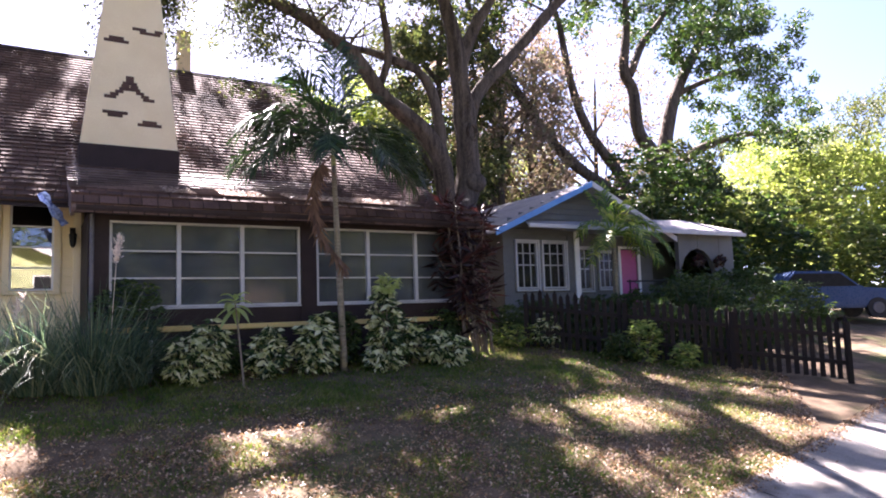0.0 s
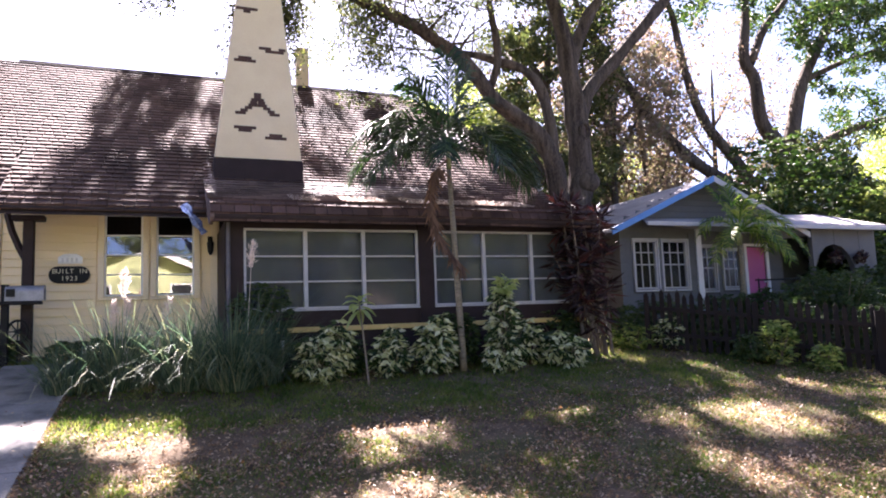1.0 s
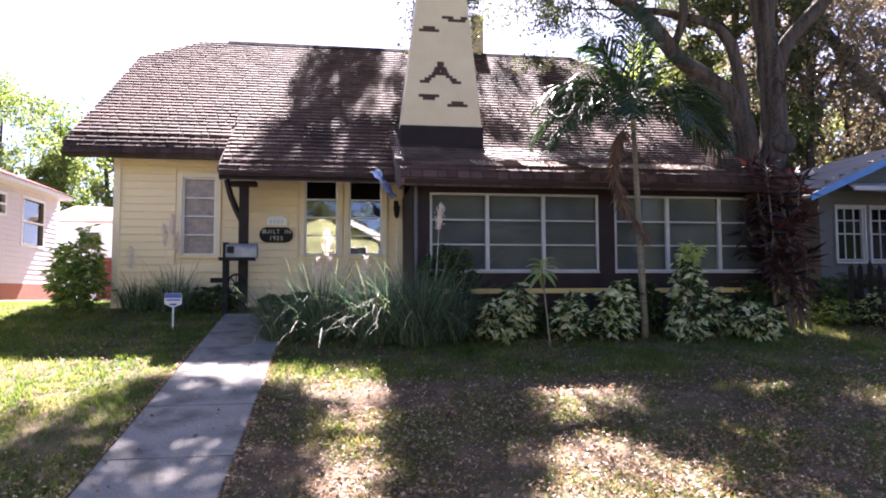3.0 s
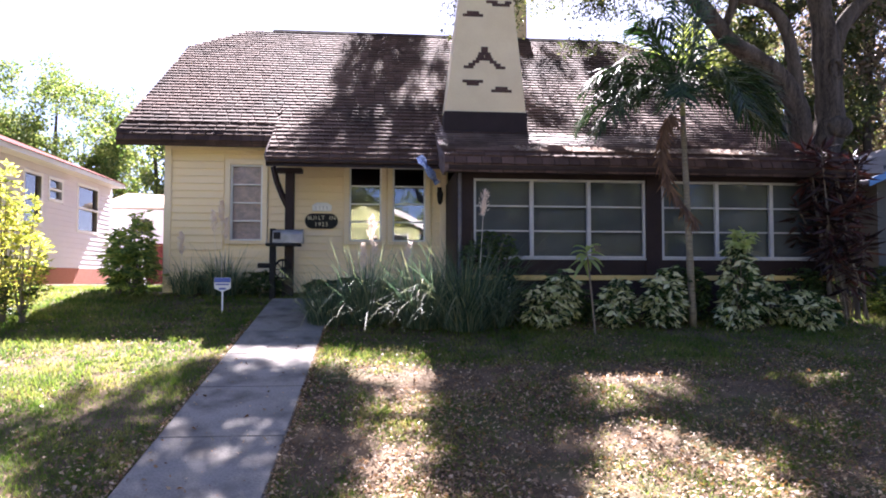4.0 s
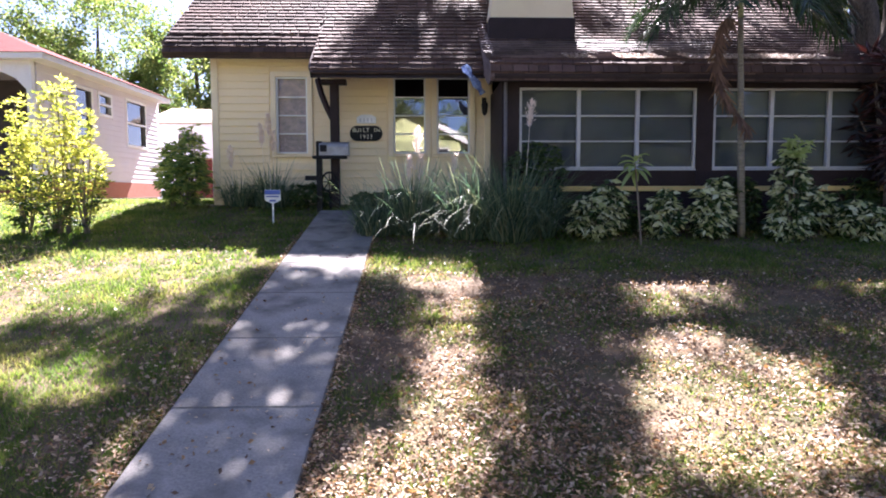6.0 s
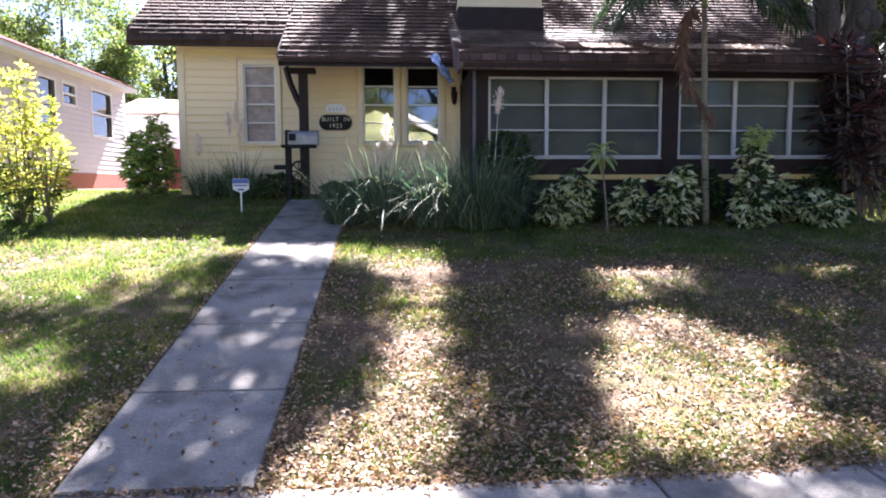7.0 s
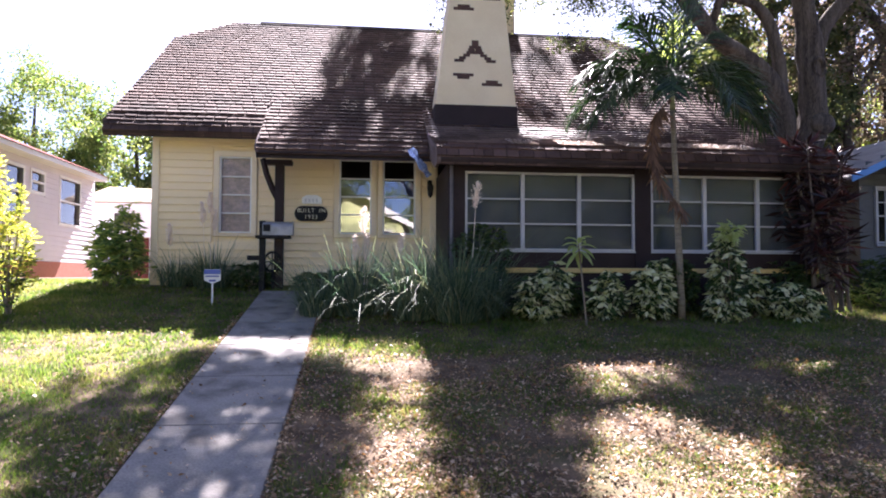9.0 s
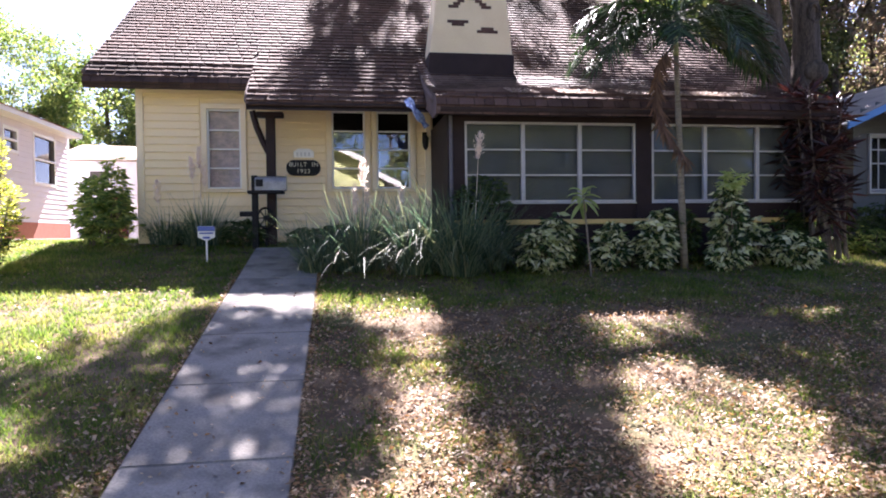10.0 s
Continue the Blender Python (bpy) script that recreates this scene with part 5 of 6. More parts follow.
def blades(n, x, y, rx, ry, h, spread, width, z=None):
    """A tussock of long blades, the outer ones arching over to the ground."""
    V, F = [], []
    for _ in range(n):
        a = RNG.random() * math.tau
        r = math.sqrt(RNG.random())
        bx, by = x + rx * r * 0.55 * math.cos(a), y + ry * r * 0.55 * math.sin(a)
        bz = gz(by) if z is None else z
        d = Vector((math.cos(a) + RNG.normal() * 0.35, math.sin(a) + RNG.normal() * 0.35, 0)).normalized()
        hh = h * (0.5 + 0.65 * RNG.random())
        sp = spread * (0.15 + 1.1 * RNG.random()) * (0.3 + r)
        bend = 0.05 + (0.35 + 0.75 * r) * RNG.random()
        side = d.cross(Vector((0, 0, 1))) * width * (0.6 + 0.8 * RNG.random())
        k = len(V)
        for i in range(7):
            t = i / 6
            p = Vector((bx, by, bz)) + d * (sp * t ** 1.4) + Vector((0, 0, max(hh * (t - bend * t ** 2.6), 0.01)))
            w = side * (1 - t) ** 0.6
            V += [tuple(p - w), tuple(p + w)]
        for i in range(6):
            F.append((k + 2 * i, k + 2 * i + 1, k + 2 * i + 3, k + 2 * i + 2))
    return V, F


def build_grass_clump(x, y, rx, ry, h, n, plumes=(), label="large tussock of arching blue-green ornamental grass"):
    g = thing("ornamental_grass", label, "grass clump", (x, y, gz(y)), group="tussocks by the walk")
    V, F = blades(n, x, y, rx, ry, h, 0.8 * h, 0.0085)
    mesh_part("blades", V, F, L_TUFT, g)
    for px, py, top in plumes:
        bm = bmesh.new()
        base = Vector((x + (px - x) * 0.6, y + (py - y) * 0.6, gz(y)))
        tip = Vector((px, py, top))
        st, r = smooth_path([base, base.lerp(tip, 0.6) + Vector((0, 0, 0.05)), tip], [0.006, 0.005, 0.003], 3)
        tube(bm, st, r, 5)
        s = part("plume", bm, L_PLUME, g, "pale pinkish feathery seed plume")
        fat = 0.008 + 0.022 * np.sin(np.linspace(0.15, 3.0, 260)) if n > 460 else 0.01 + 0.022 * np.sin(np.linspace(0.15, 3.0, 260))
        pts = np.array([tuple(tip + Vector((RNG.normal() * q, RNG.normal() * q, -0.42 * k / 260))) for k, q in enumerate(fat)])
        pts[:, 0] += (tip.x - base.x) * np.linspace(0.1, -0.25, 260)
        v, f = leaf_cloud(pts, np.tile([0, 0, 0.9], (260, 1)), 0.07, 0.016)
        mesh_part("feathers", v, f, L_PLUME, s)


build_grass_clump(-0.11, 10.41, 0.82, 0.58, 1.46, 620, [(-0.03, 10.26, 2.24), (0.02, 10.26, 1.76), (0.63, 10.26, 1.78), (-0.17, 10.26, 1.74), (0.04, 10.26, 0.97)])
build_grass_clump(-0.80, 10.27, 0.58, 0.47, 1.11, 360)
build_grass_clump(0.87, 10.12, 0.70, 0.58, 1.52, 760)
build_grass_clump(1.58, 9.91, 0.70, 0.58, 1.75, 900, [(1.89, 9.76, 2.66)])
build_grass_clump(2.08, 10.10, 0.58, 0.47, 1.35, 420)
build_grass_clump(-3.14, 12.91, 0.82, 0.41, 1.11, 420, [(-3.18, 12.76, 2.77), (-3.34, 12.76, 2.56), (-3.08, 12.76, 2.41)], "smaller tussock of green grass against the yellow wall")
build_grass_clump(-3.91, 13.02, 0.58, 0.35, 0.88, 240, [(-4.02, 12.87, 2.10)], "smaller tussock of green grass against the yellow wall")


def build_shrub(name, label, x, y, w, h, leaf, n, length, width, whorl=7, seed=1, category="shrub", low=0.05, droop=-0.25):
    """A shrub: several stems, and leaves in whorls at the twig ends."""
    rnd = random.Random(seed)
    s = thing(name, label, category, (x, y, gz(y)))
    b = gz(y)
    tips = []
    for k in range(6):
        bm = bmesh.new()
        a = k * 1.05 + rnd.uniform(-0.3, 0.3)
        e = Vector((x + math.cos(a) * w * 0.4, y + math.sin(a) * w * 0.35, b + h * rnd.uniform(0.6, 0.95)))
        p, r = smooth_path([(x + rnd.uniform(-0.05, 0.05), y + rnd.uniform(-0.05, 0.05), b - 0.04), (x + math.cos(a) * w * 0.2, y + math.sin(a) * w * 0.2, b + h * 0.4), e], [0.016, 0.012, 0.005], 3)
        tube(bm, p, r, 5)
        part("stem", bm, M_TWIG, s)
    pts, dirs = [], []
    for _ in range(n):
        a, u = rnd.uniform(0, math.tau), rnd.uniform(-1, 1)
        rr = rnd.uniform(0.5, 1) ** 0.4
        q = Vector((math.cos(a) * math.sqrt(1 - u * u) * rr, math.sin(a) * math.sqrt(1 - u * u) * rr, u * rr))
        lump = 1 + 0.6 * noise.noise(q * 2.4 + Vector((seed * 3.7, 0, 0)))
        c = Vector((x + q.x * w / 2 * lump, y + q.y * w / 2.3 * lump, b + h * (low + (1 - low) * (0.5 + 0.5 * q.z * lump))))
        if c.z < b + 0.03:
            continue
        for j in range(whorl):
            t = math.tau * j / whorl
            pts.append(tuple(c))
            dirs.append((math.cos(t) + q.x * 0.5, math.sin(t) + q.y * 0.5, droop + 0.3 * q.z))
    v, f = leaf_cloud(np.array(pts), np.array(dirs) * 1.6, length, width)
    mesh_part("foliage", v, f, leaf, s)
    return s


for i, (x, y, w, h) in enumerate(((2.97, 9.89, 0.64, 0.73), (3.28, 10.03, 0.49, 0.99), (4.24, 9.96, 0.54, 0.73), (4.35, 10.09, 0.35, 0.82), (5.07, 9.93, 0.58, 0.91), (5.25, 10.07, 0.42, 0.99), (6.37, 9.77, 0.61, 0.73), (6.40, 9.81, 0.42, 1.58), (7.75, 9.89, 0.88, 0.64), (7.15, 10.24, 0.53, 0.82))):
    build_shrub("variegated_shrub", "bushy shrub with cream and green variegated leaves by the porch", x, y, w, h, L_VARIEG, int(190 * w * h) + 30, 0.17, 0.075, 7, 11 + i, droop=-0.6)
build_shrub("variegated_shrub", "pale lime leafy shoot above the variegated shrubs", 6.44, 9.75, 0.33, 1.75, L_LIME, 30, 0.14, 0.06, 7, 33, low=0.8)
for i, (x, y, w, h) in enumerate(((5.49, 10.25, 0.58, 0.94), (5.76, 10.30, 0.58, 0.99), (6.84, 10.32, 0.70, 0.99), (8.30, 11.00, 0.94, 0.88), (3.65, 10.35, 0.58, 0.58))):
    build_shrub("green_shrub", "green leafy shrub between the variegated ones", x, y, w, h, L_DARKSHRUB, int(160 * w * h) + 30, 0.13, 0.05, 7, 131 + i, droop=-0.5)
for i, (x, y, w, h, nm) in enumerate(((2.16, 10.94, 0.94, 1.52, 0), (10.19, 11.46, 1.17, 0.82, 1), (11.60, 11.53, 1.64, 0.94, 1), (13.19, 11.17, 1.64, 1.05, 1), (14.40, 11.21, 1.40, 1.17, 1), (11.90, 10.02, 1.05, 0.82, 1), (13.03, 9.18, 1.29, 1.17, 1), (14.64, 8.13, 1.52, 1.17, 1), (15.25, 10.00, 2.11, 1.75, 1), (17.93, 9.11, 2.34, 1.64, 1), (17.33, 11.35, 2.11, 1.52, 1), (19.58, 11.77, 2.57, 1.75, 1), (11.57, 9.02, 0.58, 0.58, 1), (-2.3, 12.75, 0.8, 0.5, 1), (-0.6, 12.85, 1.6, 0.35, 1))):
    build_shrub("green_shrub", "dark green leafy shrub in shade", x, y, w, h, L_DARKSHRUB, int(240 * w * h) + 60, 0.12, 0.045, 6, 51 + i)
for i, (x, y, w, h, n, lo) in enumerate(((-6.41, 10.52, 1.52, 1.87, 330, 0.12), (-5.91, 10.44, 0.82, 1.70, 130, 0.15), (-6.96, 10.60, 0.94, 1.87, 140, 0.15), (-6.45, 10.56, 0.58, 2.57, 80, 0.5), (-7.03, 10.51, 0.49, 2.40, 60, 0.5), (-5.95, 10.53, 0.44, 2.28, 50, 0.5), (-6.24, 10.53, 0.35, 2.69, 40, 0.6))):
    build_shrub("golden_shrub", "sunlit yellow-green shrub standing on the lawn", x, y, w, h, L_YELLOWBUSH, int(n * 1.5), 0.085, 0.034, 5, 71 + i, low=lo, droop=0.35)
# darker base of the golden shrub, built as an added dark-leaved bush
build_shrub("green_shrub", "extra dark-leaved growth added as darker base of the golden shrub", -6.46, 10.52, 1.4, 1.05, L_DARKSHRUB, 230, 0.1, 0.04, 6, 78)
for i, (x, y, w, h) in enumerate(((-4.98, 12.84, 0.88, 1.17), (-5.27, 13.00, 0.58, 1.35), (-4.85, 13.01, 0.47, 1.64))):
    build_shrub("leafy_shrub", "yellow-green leafy shrub beside the house corner", x, y, w, h, L_FERN, int(130 * w * h) + 40, 0.17, 0.05, 6, 81 + i)
for i, (x, y, w, h, leaf) in enumerate(((12.07, 8.78, 0.64, 0.88, L_FERN), (10.90, 10.56, 0.58, 0.70, L_VARIEG), (10.23, 10.94, 0.94, 0.47, L_FERN), (12.56, 8.12, 0.47, 0.53, L_FERN))):
    build_shrub("leafy_shrub", "light green leafy plant at the foot of the fence", x, y, w, h, leaf, int(150 * w * h) + 30, 0.14, 0.05, 6, 91 + i)


build_far_trees()


def build_frangipani():
    s = thing("young_plant", "slender young plant with a rosette of bright lime leaves", "plant", (3.05, 8.3, gz(8.3)))
    bm = bmesh.new()
    p, r = smooth_path([(3.14, 8.3, gz(8.3) - 0.04), (3.05, 8.3, 1.0), (2.98, 8.3, 1.66)], [0.02, 0.017, 0.013], 4)
    tube(bm, p, r, 7)
    part("stem", bm, M_TWIG, s, smooth=True)
    shared = []
    for k in range(13):
        bm = bmesh.new()
        a = k * 2.4
        rise = 0.9 - 1.5 * (k / 13)
        d = Vector((math.cos(a), math.sin(a) * 0.8, rise)).normalized()
        sd = d.cross(Vector((0, 0, 1))).normalized()
        o = Vector((2.98, 8.3, 1.7 - 0.016 * k))
        rows = []
        for i in range(6):
            t = i / 5
            c = o + d * 0.33 * t + Vector((0, 0, -0.16 * t * t))
            w = 0.062 * math.sin(math.pi * (0.08 + 0.9 * t))
            rows.append([bm.verts.new(c - sd * w + Vector((0, 0, w * 0.4))), bm.verts.new(c), bm.verts.new(c + sd * w + Vector((0, 0, w * 0.4)))])
        for u, v in zip(rows, rows[1:]):
            for q in range(2):
                bm.faces.new([u[q], u[q + 1], v[q + 1], v[q]])
        part("leaf", bm, L_LIME, s, smooth=True)
    for ob in (s,):
        ob.location += Vector((0.59, 1.15, -0.03))


build_frangipani()


def build_ti():
    s = thing("cordyline", "tall burgundy-leaved cordyline with many dark canes", "shrub", (9.3, 10.15, gz(10.15)))
    rnd = random.Random(9)
    pts, dirs = [], []
    for k in range(28):
        bx, by = 9.3 + rnd.uniform(-0.35, 0.35), 10.15 + rnd.uniform(-0.3, 0.3)
        top = Vector((9.12 + rnd.uniform(-0.55, 0.5), 10.15 + rnd.uniform(-0.5, 0.5), rnd.uniform(1.6, 3.7)))
        if k < 3:
            top = Vector((9.08 + 0.25 * (k - 1), 10.1, 3.55 - 0.25 * k))
        bm = bmesh.new()
        p, r = smooth_path([(bx, by, gz(10.15) - 0.04), (bx * 0.6 + top.x * 0.4, by, 1.4), top], [0.022, 0.018, 0.012], 4)
        tube(bm, p, r, 6)
        part("cane", bm, M_TWIG, s)
        for i in range(46):
            u = rnd.random()
            c = Vector(top) + Vector((0, 0, -0.75 * u * u))
            a = rnd.uniform(0, math.tau)
            pts.append(tuple(c))
            dirs.append((math.cos(a) * 1.2, math.sin(a) * 1.2, 0.9 - 1.9 * u))
    v, f = leaf_cloud(np.array(pts), np.array(dirs) * 1.5, 0.36, 0.06)
    mesh_part("foliage", v, f, L_TI, s)
    for ob in (s,):
        ob.location += Vector((-0.27, 0.55, 0.00))


build_ti()


# ---------------------------------------------------------------- picket fence
def build_fence():
    a, b = Vector((10.51, 10.81, 0)), Vector((14.96, 6.07, 0))
    d = (b - a).normalized()
    n = Vector((-d.y, d.x, 0))
    ln = (b - a).length
    f = thing("picket_fence", "weathered dark brown wooden picket fence with pointed tops", "fence", (*((a + b) / 2).xy, gz(5.7)))
    count = int(ln / 0.155)
    for i in range(count + 1):
        c = a + d * (ln * i / count)
        z0 = gz(c.y)
        h = 1.30 + 0.03 * RNG.normal()
        w = 0.048
        c = c + d * (0.008 * RNG.normal())
        bm = bmesh.new()
        out = [c - d * w + Vector((0, 0, z0 + 0.03)), c + d * w + Vector((0, 0, z0 + 0.03)), c + d * w + Vector((0, 0, z0 + h - 0.1)), c + Vector((0, 0, z0 + h)), c - d * w + Vector((0, 0, z0 + h - 0.1))]
        prism(bm, [p + n * 0.02 for p in out], n * 0.02)
        part("picket", bm, M_FENCE, f)
    for hh in (0.32, 0.86):
        for k in range(3):
            p, q = a + d * ln * k / 3, a + d * ln * (k + 1) / 3
            bm = bmesh.new()
            hull(bm, [v + n * o + Vector((0, 0, gz(v.y) + hh + t)) for v in (p, q) for o in (-0.03, 0.018) for t in (0, 0.085)])
            part("rail", bm, M_FENCE, f)
    for k in range(4):
        c = a + d * ln * k / 3
        bm = bmesh.new()
        hull(bm, [c + n * o + d * w + Vector((0, 0, gz(c.y) + t)) for o in (-0.13, -0.035) for w in (-0.045, 0.045) for t in (-0.1, 1.2)])
        part("post", bm, M_FENCE, f)


build_fence()


# ---------------------------------------------------------------- grey bungalow
def lap_wall(parent, x0, x1, y, z0, z1, holes, mat, dz=0.16):
    """Lap boards in front of a wall along x, cut round its openings."""
    z = z0
    while z < z1 - 0.02:
        spans = [(x0, x1)]
        for a, b, c, d in holes:
            if z + dz > c and z < d:
                spans = [s for p, q in spans for s in ((p, min(q, a)), (max(p, b), q)) if s[1] - s[0] > 0.02]
        for p, q in spans:
            bm = bmesh.new()
            prism(bm, [(p, y + 0.019, z), (p, y - 0.014, z), (p, y + 0.004, z + dz), (p, y + 0.019, z + dz)], (q - p, 0, 0))
            part("siding_board", bm, mat, parent)
        z += dz


def sash_bars(w, a, b, c, d, y):
    """Slim bars that divide the upper sash into six lights and the lower into three."""
    m = (c + d) / 2
    for k in (1, 2):
        x = a + (b - a) * k / 3
        part("glazing_bar", boxed(x - 0.012, x + 0.012, y + 0.008, y + 0.028, c + 0.04, d - 0.04), M_DULLTRIM, w)
    part("glazing_bar", boxed(a + 0.04, b - 0.04, y + 0.006, y + 0.026, (m + d) / 2 - 0.012, (m + d) / 2 + 0.012), M_DULLTRIM, w)


BUNGALOW = (0.2, 1.08, 0.1)


def build_bungalow():
    h = thing("bungalow", "grey lap-sided bungalow with a blue rake board and white window trim", "house", (15.5, 14.0, 0.9))
    y = 11.7
    holes = [(11.58, 12.3, 1.78, 3.05), (12.48, 13.3, 1.78, 3.05)]
    wall_with_holes("wall", 11.15, 13.75, y + 0.02, 0.6, 3.5, holes, 0.14, M_GREYSIDING, h)
    lap_wall(h, 11.15, 13.62, y, 0.7, 3.4, [(a - 0.09, b + 0.09, c - 0.09, d + 0.09) for a, b, c, d in holes], M_GREYSIDING)
    for a, b, c, d in holes:
        sash_bars(window(h, a, b, c, d, y, 2, [], 0.04, M_DULLTRIM, (0.05, M_DULLTRIM), M_ROOMSHADE, glass=M_DIMGLASS), a, b, c, d, y)
    part("corner_post", boxed(13.62, 13.8, y - 0.04, y + 0.14, 0.6, 3.45, bevel=0.006), M_WHITE, h)
    # gable above
    bm = bmesh.new()
    prism(bm, [(10.95, y - 0.05, 3.4), (16.85, y - 0.05, 3.4), (13.9, y - 0.05, 4.6)], (0, 0.16, 0))
    g = part("gable", bm, M_GREYSIDING, h)
    for z in np.arange(3.52, 4.45, 0.16):
        w = (4.6 - z) / (4.6 - 3.4) * 2.9
        bm = bmesh.new()
        prism(bm, [(13.9 - w, y - 0.05, z), (13.9 - w, y - 0.075, z), (13.9 - w, y - 0.052, z + 0.15), (13.9 - w, y - 0.05, z + 0.15)], (2 * w, 0, 0))
        part("siding_board", bm, M_GREYSIDING, g)
    # roof slopes
    for sx in (-1, 1):
        V, F = [], []
        e = 13.9 + sx * 3.3
        hull_pts = [(13.9, 11.2, 4.72), (13.9, 19.5, 4.72), (e, 11.2, 3.26), (e, 19.5, 3.26)]
        bm = bmesh.new()
        hull(bm, [(px, py, pz + o) for px, py, pz in hull_pts for o in (0, -0.08)])
        r = part("roof", bm, M_GREYROOF, h, "sun-bleached grey shingle roof slope")
        for k in range(18):
            t0, t1 = k / 18, (k + 1) / 18
            for j in range(14):
                y0 = 11.2 + j * 0.593 + (0.25 if k % 2 else 0)
                xa, xb = 13.9 + sx * 3.3 * t0, 13.9 + sx * 3.3 * t1
                za, zb = 4.72 - 1.46 * t0, 4.72 - 1.46 * t1
                n = len(V)
                y1 = min(y0 + 0.585, 19.5)
                V += [(xa, y0, za + 0.006), (xb, y0, zb + 0.02), (xb, y1, zb + 0.02), (xa, y1, za + 0.006), (xb, y0, zb), (xb, y1, zb)]
                F += [(n, n + 1, n + 2, n + 3), (n + 1, n + 4, n + 5, n + 2)]
        mesh_part("shingles", V, F, M_GREYROOF, r)["kind"] = "stuff"
        bm = bmesh.new()
        hull(bm, [(13.9, 11.12, 4.74), (13.9, 11.16, 4.74), (13.9, 11.12, 4.58), (13.9, 11.16, 4.58), (e + sx * 0.05, 11.12, 3.27), (e + sx * 0.05, 11.16, 3.27), (e + sx * 0.05, 11.12, 3.11), (e + sx * 0.05, 11.16, 3.11)])
        part("rake_board", bm, M_BLUETRIM if sx < 0 else M_DULLTRIM, h, "bright blue rake board" if sx < 0 else "dull white rake board")
    # porch: low hipped roof on posts, recessed wall
    bm = bmesh.new()
    hull(bm, [(11.5, 11.0, 3.36), (20.3, 11.0, 3.42), (11.5, 11.05, 3.45), (20.3, 11.05, 3.52), (12.3, 12.3, 3.8), (19.4, 12.6, 4.05), (20.3, 14.0, 3.5), (20.3, 14, 3.42)])
    part("porch_roof", bm, M_GREYROOF, h, "low grey shingle porch roof")
    part("fascia", boxed(11.48, 20.34, 10.94, 10.99, 3.34, 3.44, bevel=0.005), M_DULLTRIM, h)
    holes2 = [(14.2, 15.0, 1.75, 3.0), (15.3, 15.95, 1.8, 2.9), (16.2, 16.95, 0.95, 3.0)]
    wall_with_holes("wall", 13.75, 17.6, 12.5, 0.6, 3.5, holes2, 0.14, M_GREYSIDING, h)
    lap_wall(h, 13.8, 17.6, 12.48, 0.8, 3.4, [(a - 0.09, b + 0.09, c - 0.09, d + 0.09) for a, b, c, d in holes2], M_GREYSIDING)
    for a, b, c, d in holes2[:2]:
        sash_bars(window(h, a, b, c, d, 12.48, 2, [], 0.04, M_DULLTRIM, (0.05, M_DULLTRIM), M_ROOMSHADE, glass=M_DIMGLASS), a, b, c, d, 12.48)
    d = part("door", boxed(16.22, 16.93, 12.5, 12.55, 0.97, 2.98, bevel=0.01), M_PINKDOOR, h, "magenta front door")
    bm = bmesh.new()
    bmesh.ops.create_uvsphere(bm, u_segments=10, v_segments=6, radius=0.035, matrix=Matrix.Translation((16.85, 12.46, 1.95)))
    part("door_knob", bm, M_GREYFRAME, d)
    for a, b, c, e in ((16.1, 16.2, 0.95, 3.08), (16.95, 17.05, 0.95, 3.08), (16.2, 16.95, 3.0, 3.08)):
        part("door_casing", boxed(a, b, 12.44, 12.5, c, e, bevel=0.004), M_WHITE, h)
    # right bay with an arch
    part("wall", boxed(19.5, 20.1, 11.3, 11.5, 0.6, 3.4), M_GREYSIDING, h)
    bm = bmesh.new()
    arch = [(17.5, 3.4), (17.5, 1.7)] + [(18.35 - 0.85 * math.cos(t), 1.9 + 1.05 * math.sin(t)) for t in np.linspace(0, math.pi, 9)] + [(19.5, 1.7), (19.5, 3.4)]
    prism(bm, [(x, 11.3, z) for x, z in arch], (0, 0.15, 0))
    part("arch", bm, M_GREYSIDING, h)
    part("wall", boxed(17.5, 19.5, 11.3, 11.45, 0.6, 1.7), M_GREYSIDING, h)
    part("wall", boxed(17.6, 20.1, 13.4, 13.5, 0.6, 3.4), M_GREYSIDING, h)
    part("wall", boxed(11.15, 11.3, 11.86, 19.2, 0.6, 3.4), M_GREYSIDING, h)
    part("wall", boxed(20.0, 20.1, 11.5, 19.2, 0.6, 3.4), M_GREYSIDING, h)
    part("porch_floor", boxed(13.8, 20.1, 11.2, 12.5, 0.6, 0.95), M_CONCRETE, h)
    for x, w in ((18.2, 0.2), (19.2, 0.18)):
        b = thing("hanging_basket", "dark red hanging flower basket under the porch roof", "plant", (x, 11.15, 2.45))
        v, f = leaf_cloud(in_blob(240, (x, 11.15, 2.55), (w, w, w)), None, 0.1, 0.05)
        mesh_part("flowers", v, f, L_TI, b)
        bm = bmesh.new()
        tube(bm, [(x, 11.15, 2.4), (x, 11.15, 2.55)], [0.08, 0.15], 10)
        part("basket", bm, M_TWIG, b)
        bm = bmesh.new()
        tube(bm, [(x, 11.15, 2.55), (x, 11.15, 3.36)], [0.005, 0.005], 4)
        part("hanger", bm, M_BLACK, b)
        b.location += Vector(BUNGALOW)
    rail = thing("porch_rail", "thin dark metal hand rail in front of the bungalow porch", "rail", (16.5, 10.6, gz(10.6)))
    for x in (14.6, 16.9, 18.9):
        bm = bmesh.new()
        tube(bm, [(x, 10.6, gz(10.6) - 0.05), (x, 10.6, 1.95)], [0.02, 0.02], 6)
        part("upright", bm, M_BLACK, rail)
    bm = bmesh.new()
    tube(bm, [(14.5, 10.6, 1.9), (16.9, 10.6, 1.93), (19.2, 10.6, 1.96)], [0.022] * 3, 6)
    part("handrail", bm, M_BLACK, rail)
